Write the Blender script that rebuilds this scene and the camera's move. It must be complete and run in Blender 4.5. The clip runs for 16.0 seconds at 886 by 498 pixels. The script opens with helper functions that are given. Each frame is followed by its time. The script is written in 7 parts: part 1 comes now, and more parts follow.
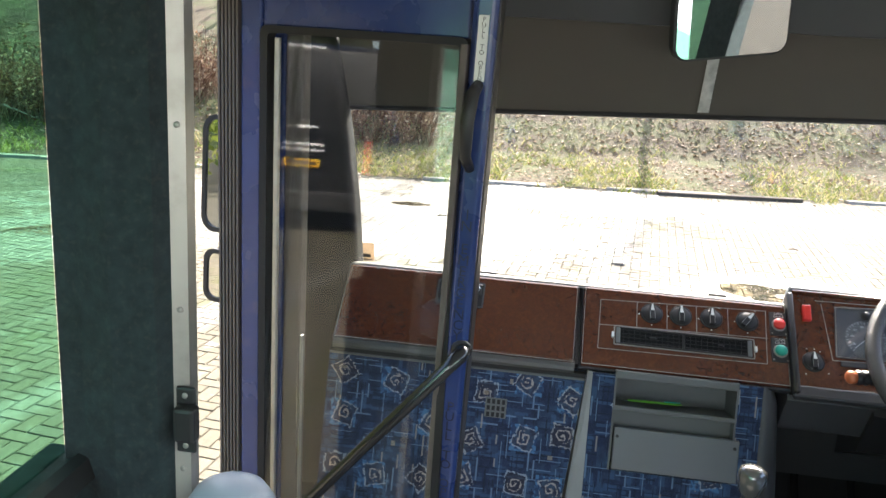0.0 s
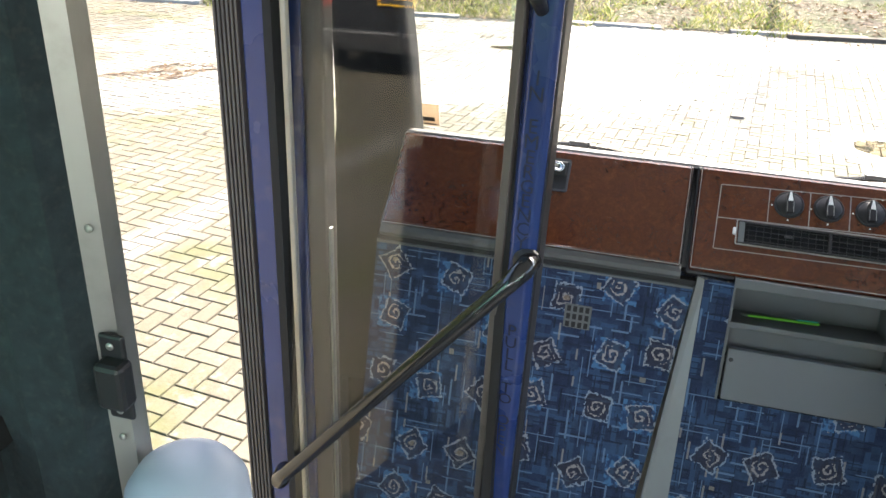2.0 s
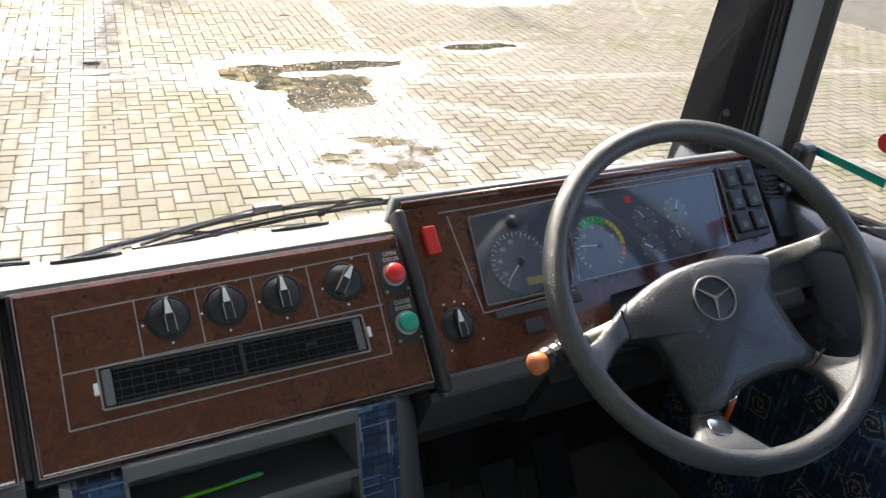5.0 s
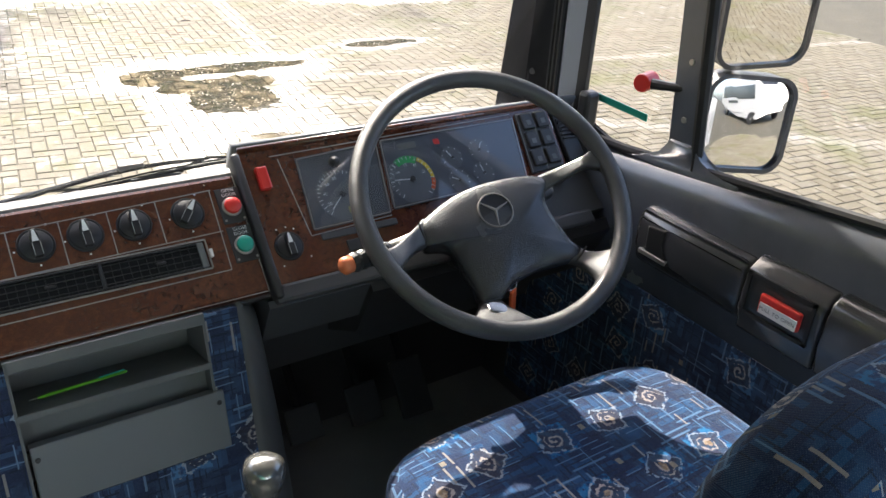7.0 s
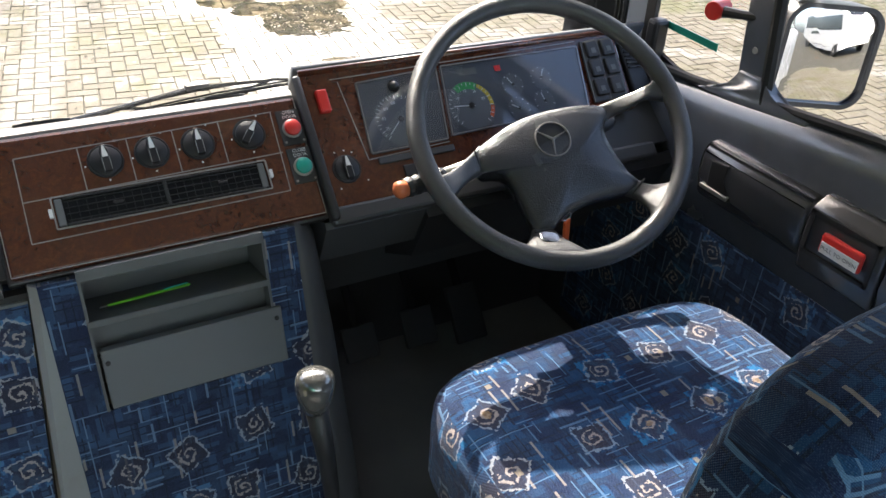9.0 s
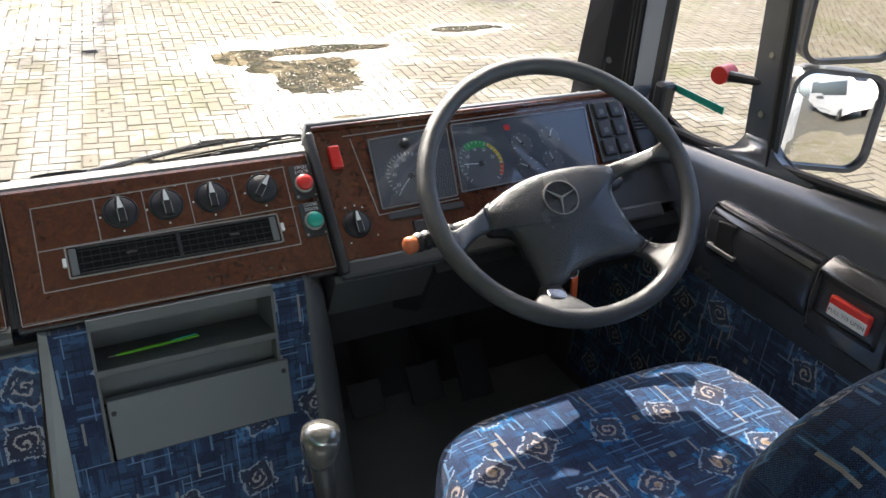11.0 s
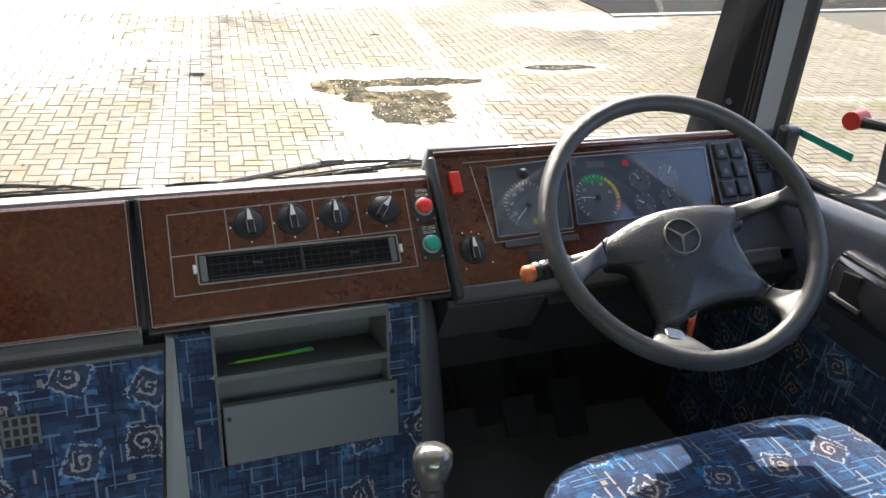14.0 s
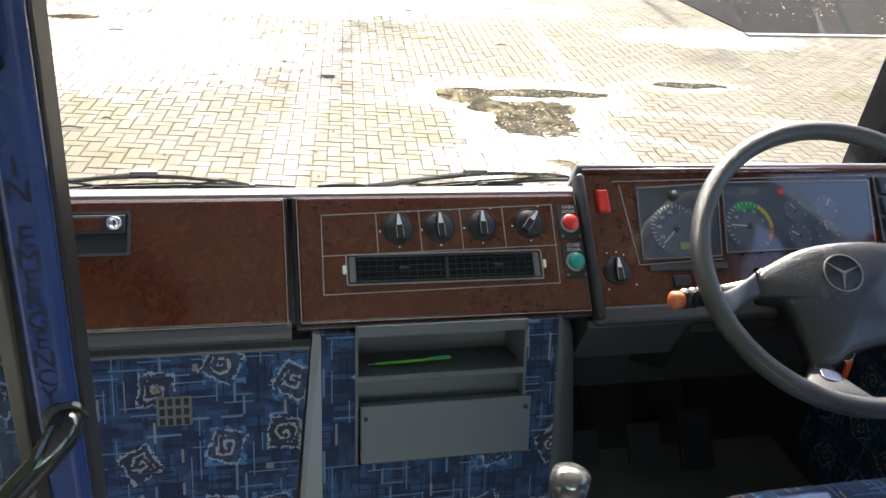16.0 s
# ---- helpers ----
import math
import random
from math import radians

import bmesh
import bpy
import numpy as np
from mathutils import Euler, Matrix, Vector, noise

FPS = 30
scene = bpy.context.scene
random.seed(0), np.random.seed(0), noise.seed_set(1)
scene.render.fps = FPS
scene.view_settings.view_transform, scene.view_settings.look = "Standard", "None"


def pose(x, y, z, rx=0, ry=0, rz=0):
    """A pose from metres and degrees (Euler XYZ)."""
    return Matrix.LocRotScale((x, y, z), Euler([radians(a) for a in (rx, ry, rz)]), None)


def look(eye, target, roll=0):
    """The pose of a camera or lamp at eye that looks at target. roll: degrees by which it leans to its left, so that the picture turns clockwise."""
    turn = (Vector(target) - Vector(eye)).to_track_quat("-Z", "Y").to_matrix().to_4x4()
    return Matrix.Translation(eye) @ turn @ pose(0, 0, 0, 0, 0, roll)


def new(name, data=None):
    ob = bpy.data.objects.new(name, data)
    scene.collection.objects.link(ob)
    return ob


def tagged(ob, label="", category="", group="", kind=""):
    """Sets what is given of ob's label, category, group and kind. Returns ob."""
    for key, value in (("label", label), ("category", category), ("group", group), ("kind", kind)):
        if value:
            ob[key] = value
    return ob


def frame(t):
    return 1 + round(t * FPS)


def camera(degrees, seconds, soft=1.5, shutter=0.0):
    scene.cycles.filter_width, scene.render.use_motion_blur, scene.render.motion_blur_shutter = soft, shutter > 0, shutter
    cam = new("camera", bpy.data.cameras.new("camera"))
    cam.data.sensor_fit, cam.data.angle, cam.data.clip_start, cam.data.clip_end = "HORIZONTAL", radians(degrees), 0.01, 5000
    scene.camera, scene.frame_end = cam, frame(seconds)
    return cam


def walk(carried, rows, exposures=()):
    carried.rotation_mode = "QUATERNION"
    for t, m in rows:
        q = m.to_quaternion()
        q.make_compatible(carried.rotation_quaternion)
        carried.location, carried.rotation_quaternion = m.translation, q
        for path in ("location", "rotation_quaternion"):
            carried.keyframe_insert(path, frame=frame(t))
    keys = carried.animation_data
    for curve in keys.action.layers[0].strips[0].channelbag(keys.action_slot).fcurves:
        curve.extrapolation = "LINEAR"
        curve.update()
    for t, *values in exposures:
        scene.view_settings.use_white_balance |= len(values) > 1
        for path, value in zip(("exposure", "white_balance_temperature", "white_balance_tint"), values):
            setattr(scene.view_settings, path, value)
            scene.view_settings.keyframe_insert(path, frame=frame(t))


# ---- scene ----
cam = camera(57.0, 16.0)

PATH = [
    (0, (-0.103, -1.862, 1.450), (-0.341, 0.059, 0.946), 3.7),
    (0.5, (-0.070, -1.729, 1.446), (-0.450, 0.176, 0.969), 4.4),
    (1, (-0.018, -1.611, 1.457), (-0.478, 0.222, 0.802), 1.8),
    (1.5, (-0.046, -1.556, 1.440), (-0.596, 0.221, 0.705), 0.3),
    (2, (-0.097, -1.480, 1.395), (-0.538, 0.267, 0.527), 2.4),
    (2.5, (-0.100, -1.423, 1.416), (-0.335, 0.361, 0.542), 4.6),
    (3, (-0.122, -1.323, 1.402), (-0.307, 0.464, 0.524), 5.6),
    (3.5, (-0.063, -1.171, 1.402), (-0.179, 0.620, 0.519), 6.5),
    (4, (0.037, -1.048, 1.430), (-0.036, 0.783, 0.628), 2.2),
    (4.5, (0.073, -0.955, 1.423), (0.420, 0.821, 0.572), 3.0),
    (5, (0.039, -0.855, 1.396), (0.923, 0.671, 0.452), 5.6),
    (5.2, (0.045, -0.836, 1.392), (1.059, 0.589, 0.422), 6.3),
    (7.3, (0.048, -1.181, 1.427), (1.069, 0.276, 0.514), 3.8),
    (7.5, (0.052, -1.175, 1.431), (1.054, 0.302, 0.530), 3.7),
    (8, (0.081, -1.185, 1.445), (1.009, 0.237, 0.389), 4.9),
    (8.5, (0.061, -1.186, 1.424), (0.915, 0.255, 0.331), 3.5),
    (8.7, (0.061, -1.183, 1.424), (0.911, 0.259, 0.329), 3.6),
    (10.8, (0.058, -1.196, 1.430), (0.922, 0.324, 0.459), 4.2),
    (11, (0.055, -1.190, 1.427), (0.916, 0.333, 0.457), 4.2),
    (11.5, (0.044, -1.181, 1.424), (0.880, 0.370, 0.477), 4.2),
    (12, (0.036, -1.175, 1.420), (0.803, 0.411, 0.474), 3.7),
    (12.5, (0.020, -1.171, 1.419), (0.743, 0.436, 0.474), 4.1),
    (13, (0.017, -1.173, 1.423), (0.688, 0.453, 0.470), 3.8),
    (13.5, (0.004, -1.171, 1.417), (0.685, 0.465, 0.490), 4.3),
    (14, (-0.006, -1.169, 1.412), (0.701, 0.468, 0.505), 5.0),
    (14.5, (-0.009, -1.152, 1.406), (0.671, 0.498, 0.505), 5.2),
    (15, (-0.039, -1.162, 1.415), (0.606, 0.501, 0.510), 6.1),
    (15.5, (-0.055, -1.156, 1.410), (0.505, 0.546, 0.522), 5.6),
    (16, (-0.061, -1.147, 1.412), (0.400, 0.574, 0.504), 5.4),
]
EXPOSE = [(0, 2.68), (0.5, 2.80), (1.0, 2.86), (2.0, 2.84), (2.5, 2.62), (3.0, 2.52), (3.5, 2.38), (4.2, 2.24), (5.0, 2.18), (7.3, 2.22), (13.5, 2.26), (16.0, 2.34)]
walk(cam, [(t, look(eye, target, roll)) for t, eye, target, roll in PATH], EXPOSE)

# ---- light ----
SUN_ELEV, SUN_AZ = radians(35.8), radians(-7)     # azimuth: a little to the right of straight ahead
sun_way = Vector((-math.sin(SUN_AZ) * math.cos(SUN_ELEV), math.cos(SUN_AZ) * math.cos(SUN_ELEV), math.sin(SUN_ELEV)))
world = bpy.data.worlds.new("sky")
scene.world = world
world.use_nodes = True
wn = world.node_tree
sky = wn.nodes.new("ShaderNodeTexSky")
sky.sky_type = "NISHITA"
sky.sun_disc = False
sky.sun_elevation = SUN_ELEV
sky.sun_rotation = -SUN_AZ
sky.air_density, sky.dust_density = 0.8, 3.5
wn.links.new(sky.outputs[0], wn.nodes["Background"].inputs[0])
wn.nodes["Background"].inputs[1].default_value = 0.15
sun_data = bpy.data.lights.new("sun", "SUN")
sun_data.energy, sun_data.angle, sun_data.color = 3.0, radians(0.53), (1.0, 0.93, 0.82)
sun = new("sun", sun_data)
sun.matrix_world = look(sun_way * 40, (0, 0, 0))


def window_fill(name, centre_, towards, wide, high, watts, colour):
    """An added area lamp at a window's opening, lifting the cabin above the sky's own light."""
    ld = bpy.data.lights.new(name, "AREA")
    ld.shape, ld.size, ld.size_y, ld.energy, ld.color = "RECTANGLE", wide, high, watts, colour
    new(name, ld).matrix_world = look(centre_, towards)


# added fill lamps behind the camera, on top of the sky
window_fill("fill_right", (1.21, -2.7, 1.18), (0, -2.7, 0.9), 2.6, 0.62, 2.6, (0.97, 0.98, 1.0))
window_fill("fill_rear", (0.26, -3.98, 1.18), (0.26, 0, 0.9), 1.55, 0.62, 1.3, (1.0, 0.98, 0.95))
window_fill("fill_left", (-0.69, -2.95, 1.19), (0.5, -2.0, 0.9), 1.9, 0.58, 1.9, (0.95, 1.0, 0.97))


# ---- materials ----
class Mat:
    """A small builder for node materials."""

    def __init__(self, name):
        self.m = bpy.data.materials.new(name)
        self.m.use_nodes = True
        self.t = self.m.node_tree
        self.bsdf = self.t.nodes["Principled BSDF"]
        self.out = self.t.nodes["Material Output"]

    def node(self, kind, **sets):
        n = self.t.nodes.new(kind)
        for k, v in sets.items():
            if k == "op":
                n.operation = v
            elif k == "noise_type":
                n.noise_dimensions = v
        return n

    def link(self, a, b):
        self.t.links.new(a, b)

    def put(self, sock, v):
        if isinstance(v, bpy.types.NodeSocket):
            self.link(v, sock)
        else:
            sock.default_value = v

    def math(self, op, a, b=0.0, c=None):
        n = self.node("ShaderNodeMath", op=op)
        self.put(n.inputs[0], a)
        self.put(n.inputs[1], b)
        if c is not None:
            self.put(n.inputs[2], c)
        return n.outputs[0]

    def coords(self, kind="Object"):
        return self.node("ShaderNodeTexCoord").outputs[kind]

    def position(self):
        return self.node("ShaderNodeNewGeometry").outputs["Position"]

    def scaled(self, vec, s):
        n = self.node("ShaderNodeMapping")
        self.link(vec, n.inputs[0])
        n.inputs["Scale"].default_value = s
        return n.outputs[0]

    def noise(self, vec, scale, detail=3.0, rough=0.55, out="Fac"):
        n = self.node("ShaderNodeTexNoise")
        if vec is not None:
            self.link(vec, n.inputs["Vector"])
        n.inputs["Scale"].default_value = scale
        n.inputs["Detail"].default_value = detail
        n.inputs["Roughness"].default_value = rough
        return n.outputs[out]

    def ramp(self, fac, stops):
        n = self.node("ShaderNodeValToRGB")
        e = n.color_ramp.elements
        while len(e) < len(stops):
            e.new(0.5)
        for k, (p, c) in enumerate(stops):
            e[k].position = p
            e[k].color = (*c, 1) if not isinstance(c, float) else (c, c, c, 1)
        self.link(fac, n.inputs[0])
        return n.outputs[0]

    def step(self, fac, lo, hi):
        n = self.node("ShaderNodeMapRange")
        n.interpolation_type = "SMOOTHSTEP"
        self.put(n.inputs[0], fac)
        self.put(n.inputs[1], lo)
        self.put(n.inputs[2], hi)
        return n.outputs[0]

    def mix(self, fac, a, b):
        n = self.node("ShaderNodeMix")
        n.data_type = "RGBA"
        self.put(n.inputs[0], fac)
        for s, v in ((n.inputs[6], a), (n.inputs[7], b)):
            self.put(s, (*v, 1) if isinstance(v, tuple) and len(v) == 3 else v)
        return n.outputs[2]

    def bump(self, height, strength=0.3, dist=0.001):
        n = self.node("ShaderNodeBump")
        self.link(height, n.inputs["Height"])
        n.inputs["Strength"].default_value = strength
        n.inputs["Distance"].default_value = dist
        self.link(n.outputs[0], self.bsdf.inputs["Normal"])

    def set(self, color=None, rough=None, metal=None, spec=None, coat=None):
        b = self.bsdf.inputs
        if color is not None:
            self.put(b["Base Color"], (*color, 1) if isinstance(color, tuple) else color)
        if rough is not None:
            self.put(b["Roughness"], rough)
        if metal is not None:
            self.put(b["Metallic"], metal)
        if spec is not None:
            self.put(b["Specular IOR Level"], spec)
        if coat is not None:
            self.put(b["Coat Weight"], coat)
        return self


def plain(name, color, rough=0.5, metal=0.0, vary=0.12, scale=60.0, bump=0.08, coat=0.0, dirt=0.0):
    """A painted or moulded surface with fine grain, worn in larger patches."""
    m = Mat(name)
    v = m.coords()
    fine, big = m.noise(v, scale * 6, 2), m.noise(v, scale * 0.12, 4)
    lo = tuple(c * (1 - vary) for c in color)
    hi = tuple(min(1.0, c * (1 + vary)) for c in color)
    col = m.mix(big, lo, hi)
    if dirt:
        col = m.mix(m.math("MULTIPLY", m.step(m.noise(v, scale * 0.3, 6), 0.5, 0.75), dirt), col, (0.18, 0.16, 0.13))
    r = m.math("ADD", m.math("MULTIPLY", big, 0.22), rough - 0.11)
    m.set(col, r, metal, coat=coat)
    m.bsdf.inputs["Coat Roughness"].default_value = 0.16
    if bump:
        m.bump(fine, bump, 0.0006 if bump < 0.9 else 0.0014)
    return m.m


def glass_material(name, tint=(1, 1, 1), gloss=1.0):
    """Clear sheet glass: what it does not mirror goes straight through."""
    m = Mat(name)
    m.t.nodes.remove(m.bsdf)
    tr = m.node("ShaderNodeBsdfTransparent")
    tr.inputs[0].default_value = (*tint, 1)
    gl = m.node("ShaderNodeBsdfGlossy")
    gl.inputs["Roughness"].default_value = 0.0
    lw = m.node("ShaderNodeLayerWeight")
    lw.inputs[0].default_value = 0.5
    fac = m.math("ADD", m.math("MULTIPLY", m.math("POWER", lw.outputs["Facing"], 5.0), 0.95), 0.045)
    mx = m.node("ShaderNodeMixShader")
    m.link(m.math("MULTIPLY", fac, gloss), mx.inputs[0])
    m.link(tr.outputs[0], mx.inputs[1])
    m.link(gl.outputs[0], mx.inputs[2])
    m.link(mx.outputs[0], m.out.inputs[0])
    return m.m


def wood_material():
    """Dark red-brown burr veneer under lacquer."""
    m = Mat("burr_wood")
    v = m.coords()
    warp = m.noise(v, 22, 4, 0.6, "Color")
    n1 = m.node("ShaderNodeMix")
    n1.data_type = "VECTOR"
    n1.inputs[0].default_value = 0.10
    m.link(v, n1.inputs[4])
    m.link(warp, n1.inputs[5])
    vv = n1.outputs[1]
    a = m.noise(m.scaled(vv, (0.7, 1.0, 1.0)), 95, 6, 0.7)
    b = m.noise(vv, 330, 3, 0.65)
    c = m.noise(v, 7, 3)
    col = m.ramp(a, [(0.30, (0.030, 0.0075, 0.0032)), (0.50, (0.074, 0.0190, 0.0080)), (0.70, (0.135, 0.0400, 0.0150))])
    col = m.mix(m.math("MULTIPLY", m.step(b, 0.54, 0.70), 0.55), col, (0.022, 0.005, 0.0025))
    col = m.mix(m.math("MULTIPLY", m.step(c, 0.40, 0.72), 0.35), col, (0.105, 0.030, 0.011))
    scratch = m.noise(m.scaled(v, (1.0, 9.0, 9.0)), 40, 4, 0.6)
    rough = m.math("ADD", m.math("MULTIPLY", m.noise(v, 20, 5), 0.16), m.math("ADD", 0.08, m.math("MULTIPLY", m.step(scratch, 0.60, 0.75), 0.12)))
    m.set(col, rough, coat=0.7)
    m.bsdf.inputs["Coat Roughness"].default_value = 0.06
    m.bump(m.noise(v, 12, 3), 0.05, 0.004)
    return m.m


def moquette(name, rich=1.0):
    """Blue woven seat cloth: short light dashes and framed curls, in metres of the UV map."""
    m = Mat(name)
    uv = m.coords("UV")
    sep = m.node("ShaderNodeSeparateXYZ")
    m.link(uv, sep.inputs[0])
    u, v = sep.outputs[0], sep.outputs[1]

    def white(x, y, seed):
        c = m.node("ShaderNodeCombineXYZ")
        m.put(c.inputs[0], x)
        m.put(c.inputs[1], y)
        c.inputs[2].default_value = seed
        w = m.node("ShaderNodeTexWhiteNoise")
        m.link(c.outputs[0], w.inputs[0])
        return w.outputs[0]

    # threads step by whole picks, so that every outline is a little jagged
    pick = 0.0016
    jag = lambda s: m.math("MULTIPLY", m.math("FLOOR", m.math("DIVIDE", s, pick)), pick)
    ju, jv = jag(u), jag(v)
    jc = m.node("ShaderNodeCombineXYZ")
    m.link(ju, jc.inputs[0])
    m.link(jv, jc.inputs[1])
    juv = jc.outputs[0]
    base = m.ramp(m.noise(uv, 26, 4), [(0.32, (0.010, 0.017, 0.038)), (0.5, (0.015, 0.029, 0.064)), (0.66, (0.022, 0.047, 0.098))])

    def dashes(along, across, pitch, length, seed, thin, amount):
        row = m.math("FLOOR", m.math("DIVIDE", across, pitch))
        off = m.math("MULTIPLY", white(row, 0.0, seed), 7.0)
        s = m.math("ADD", m.math("DIVIDE", along, length), off)
        cell = m.math("FLOOR", s)
        pickd = white(cell, row, seed + 3.3)
        on = m.math("GREATER_THAN", pickd, 1 - amount)
        ends = m.math("LESS_THAN", m.math("FRACT", s), m.math("ADD", 0.35, m.math("MULTIPLY", white(cell, row, seed + 6.1), 0.6)))
        mid = m.math("ABSOLUTE", m.math("SUBTRACT", m.math("FRACT", m.math("DIVIDE", across, pitch)), 0.5))
        return m.math("MULTIPLY", m.math("MULTIPLY", on, ends), m.math("LESS_THAN", mid, thin))

    # broad darker and lighter blocks of the weave
    for seed, pu_, pv_, amt, shade in ((41.0, 0.034, 0.011, 0.40, (0.005, 0.008, 0.028)), (47.0, 0.012, 0.040, 0.36, (0.005, 0.008, 0.030)), (53.0, 0.026, 0.007, 0.16, (0.026, 0.060, 0.125)), (59.0, 0.008, 0.030, 0.13, (0.028, 0.064, 0.130))):
        cell = white(m.math("FLOOR", m.math("DIVIDE", ju, pu_)), m.math("FLOOR", m.math("DIVIDE", m.math("ADD", jv, m.math("MULTIPLY", white(m.math("FLOOR", m.math("DIVIDE", ju, pu_)), 1.0, seed), pv_)), pv_)), seed)
        base = m.mix(m.math("MULTIPLY", m.math("LESS_THAN", cell, amt), 0.6), base, shade)
    k1 = dashes(ju, jv, 0.0085, 0.050, 101.0, 0.11, 0.45)
    k2 = dashes(jv, ju, 0.0085, 0.046, 107.0, 0.11, 0.45)
    base = m.mix(m.math("MULTIPLY", m.math("MAXIMUM", k1, k2), 0.85), base, (0.003, 0.005, 0.016))
    d1 = dashes(ju, jv, 0.0095, 0.062, 1.7, 0.11, 0.34)
    d2 = dashes(jv, ju, 0.0110, 0.058, 9.1, 0.10, 0.30)
    d5 = dashes(jv, ju, 0.0160, 0.044, 71.0, 0.10, 0.14)
    col = m.mix(m.math("MULTIPLY", m.math("MAXIMUM", d1, d2), 0.70), base, (0.115, 0.180, 0.275))
    col = m.mix(m.math("MULTIPLY", d5, 0.70), col, (0.235, 0.210, 0.190))

    # framed curls, one to a cell, shifted, turned and misshapen by chance
    pu, pv = 0.090, 0.096
    row = m.math("FLOOR", m.math("DIVIDE", jv, pv))
    uu = m.math("ADD", m.math("DIVIDE", ju, pu), m.math("MULTIPLY", white(row, 2.0, 5.0), 1.0))
    col_i = m.math("FLOOR", uu)
    rx, ry, rt, ron, rk = (white(col_i, row, k) for k in (11.0, 12.0, 13.0, 14.0, 15.0))
    x = m.math("MULTIPLY", m.math("ADD", m.math("SUBTRACT", m.math("FRACT", uu), 0.5), m.math("MULTIPLY", m.math("SUBTRACT", rx, 0.5), 0.34)), pu)
    y = m.math("MULTIPLY", m.math("ADD", m.math("SUBTRACT", m.math("FRACT", m.math("DIVIDE", jv, pv)), 0.5), m.math("MULTIPLY", m.math("SUBTRACT", ry, 0.5), 0.34)), pv)
    wn1 = m.noise(juv, 62, 2, 0.5, "Color")
    ws = m.node("ShaderNodeSeparateXYZ")
    m.link(wn1, ws.inputs[0])
    bend = lambda s: m.math("MULTIPLY", m.math("SUBTRACT", s, 0.5), 0.0125)
    xw, yw = m.math("ADD", x, bend(ws.outputs[0])), m.math("ADD", y, bend(ws.outputs[1]))
    th = m.math("MULTIPLY", m.math("SUBTRACT", rt, 0.5), 2.6)
    cs, sn = m.math("COSINE", th), m.math("SINE", th)
    xr = m.math("ADD", m.math("MULTIPLY", xw, cs), m.math("MULTIPLY", yw, sn))
    yr = m.math("SUBTRACT", m.math("MULTIPLY", yw, cs), m.math("MULTIPLY", xw, sn))
    wob = m.math("MULTIPLY", m.math("SUBTRACT", m.noise(juv, 150, 2), 0.5), 0.0065)
    square = m.math("MAXIMUM", m.math("ABSOLUTE", xr), m.math("ABSOLUTE", yr))
    rad0 = m.math("SQRT", m.math("ADD", m.math("MULTIPLY", xr, xr), m.math("MULTIPLY", yr, yr)))
    box = m.math("ADD", square, wob)
    gap = m.math("GREATER_THAN", m.noise(juv, 105, 2), 0.43)
    frame_ = m.math("MULTIPLY", m.math("MULTIPLY", m.math("GREATER_THAN", box, 0.0188), m.math("LESS_THAN", box, 0.0215)), gap)
    halo = m.math("LESS_THAN", m.math("ADD", m.math("MAXIMUM", m.math("ABSOLUTE", m.math("ADD", x, m.math("MULTIPLY", m.math("SUBTRACT", rk, 0.5), 0.016))), m.math("ABSOLUTE", y)), wob), 0.0260)
    rad = m.math("ADD", m.math("ADD", m.math("MULTIPLY", rad0, 0.62), m.math("MULTIPLY", square, 0.45)), m.math("MULTIPLY", wob, 0.7))
    ang = m.math("ADD", m.math("ARCTAN2", yr, xr), m.math("MULTIPLY", rk, 6.0))
    spi = m.math("SINE", m.math("ADD", ang, m.math("MULTIPLY", rad, 660.0)))
    curl = m.math("MULTIPLY", m.math("MULTIPLY", m.math("GREATER_THAN", spi, 0.45), m.math("LESS_THAN", rad, 0.0150)), m.math("GREATER_THAN", m.noise(juv, 150, 2), 0.40))
    on = m.math("GREATER_THAN", ron, 0.12)
    core = m.math("LESS_THAN", rad, 0.0055)
    col = m.mix(m.math("MULTIPLY", m.math("MULTIPLY", halo, on), m.math("MULTIPLY", m.math("GREATER_THAN", rt, 0.52), 0.85)), col, m.mix(m.step(m.noise(juv, 85, 2), 0.45, 0.55), (0.012, 0.032, 0.085), (0.050, 0.135, 0.260)))
    col = m.mix(m.math("MULTIPLY", m.math("MULTIPLY", m.math("LESS_THAN", box, 0.0188), on), 0.75), col, (0.017, 0.014, 0.022))
    light_ = m.mix(rx, (0.19, 0.245, 0.32), (0.25, 0.25, 0.26))
    beige = m.mix(ry, (0.30, 0.26, 0.235), (0.25, 0.225, 0.215))
    col = m.mix(m.math("MULTIPLY", m.math("MULTIPLY", frame_, on), 0.85), col, light_)
    col = m.mix(m.math("MULTIPLY", m.math("MULTIPLY", curl, on), 0.88), col, beige)
    col = m.mix(m.math("MULTIPLY", m.math("MULTIPLY", core, on), m.math("MULTIPLY", m.math("GREATER_THAN", ry, 0.90), 0.6)), col, (0.24, 0.17, 0.10))
    # small tan squares between the curls
    sq = white(m.math("FLOOR", m.math("DIVIDE", ju, 0.008)), m.math("FLOOR", m.math("DIVIDE", jv, 0.008)), 83.0)
    col = m.mix(m.math("MULTIPLY", m.math("GREATER_THAN", sq, 0.9975), 0.8), col, (0.20, 0.17, 0.13))
    weave = m.math("MULTIPLY", m.math("SINE", m.math("MULTIPLY", u, 2900.0)), m.math("SINE", m.math("MULTIPLY", v, 2900.0)))
    fleck = m.noise(uv, 900, 2, 0.7)
    col = m.mix(m.math("MULTIPLY", m.step(m.math("ADD", fleck, m.math("MULTIPLY", weave, 0.08)), 0.50, 0.70), 0.35), col, (0.085, 0.115, 0.17))
    bright = m.node("ShaderNodeMix")
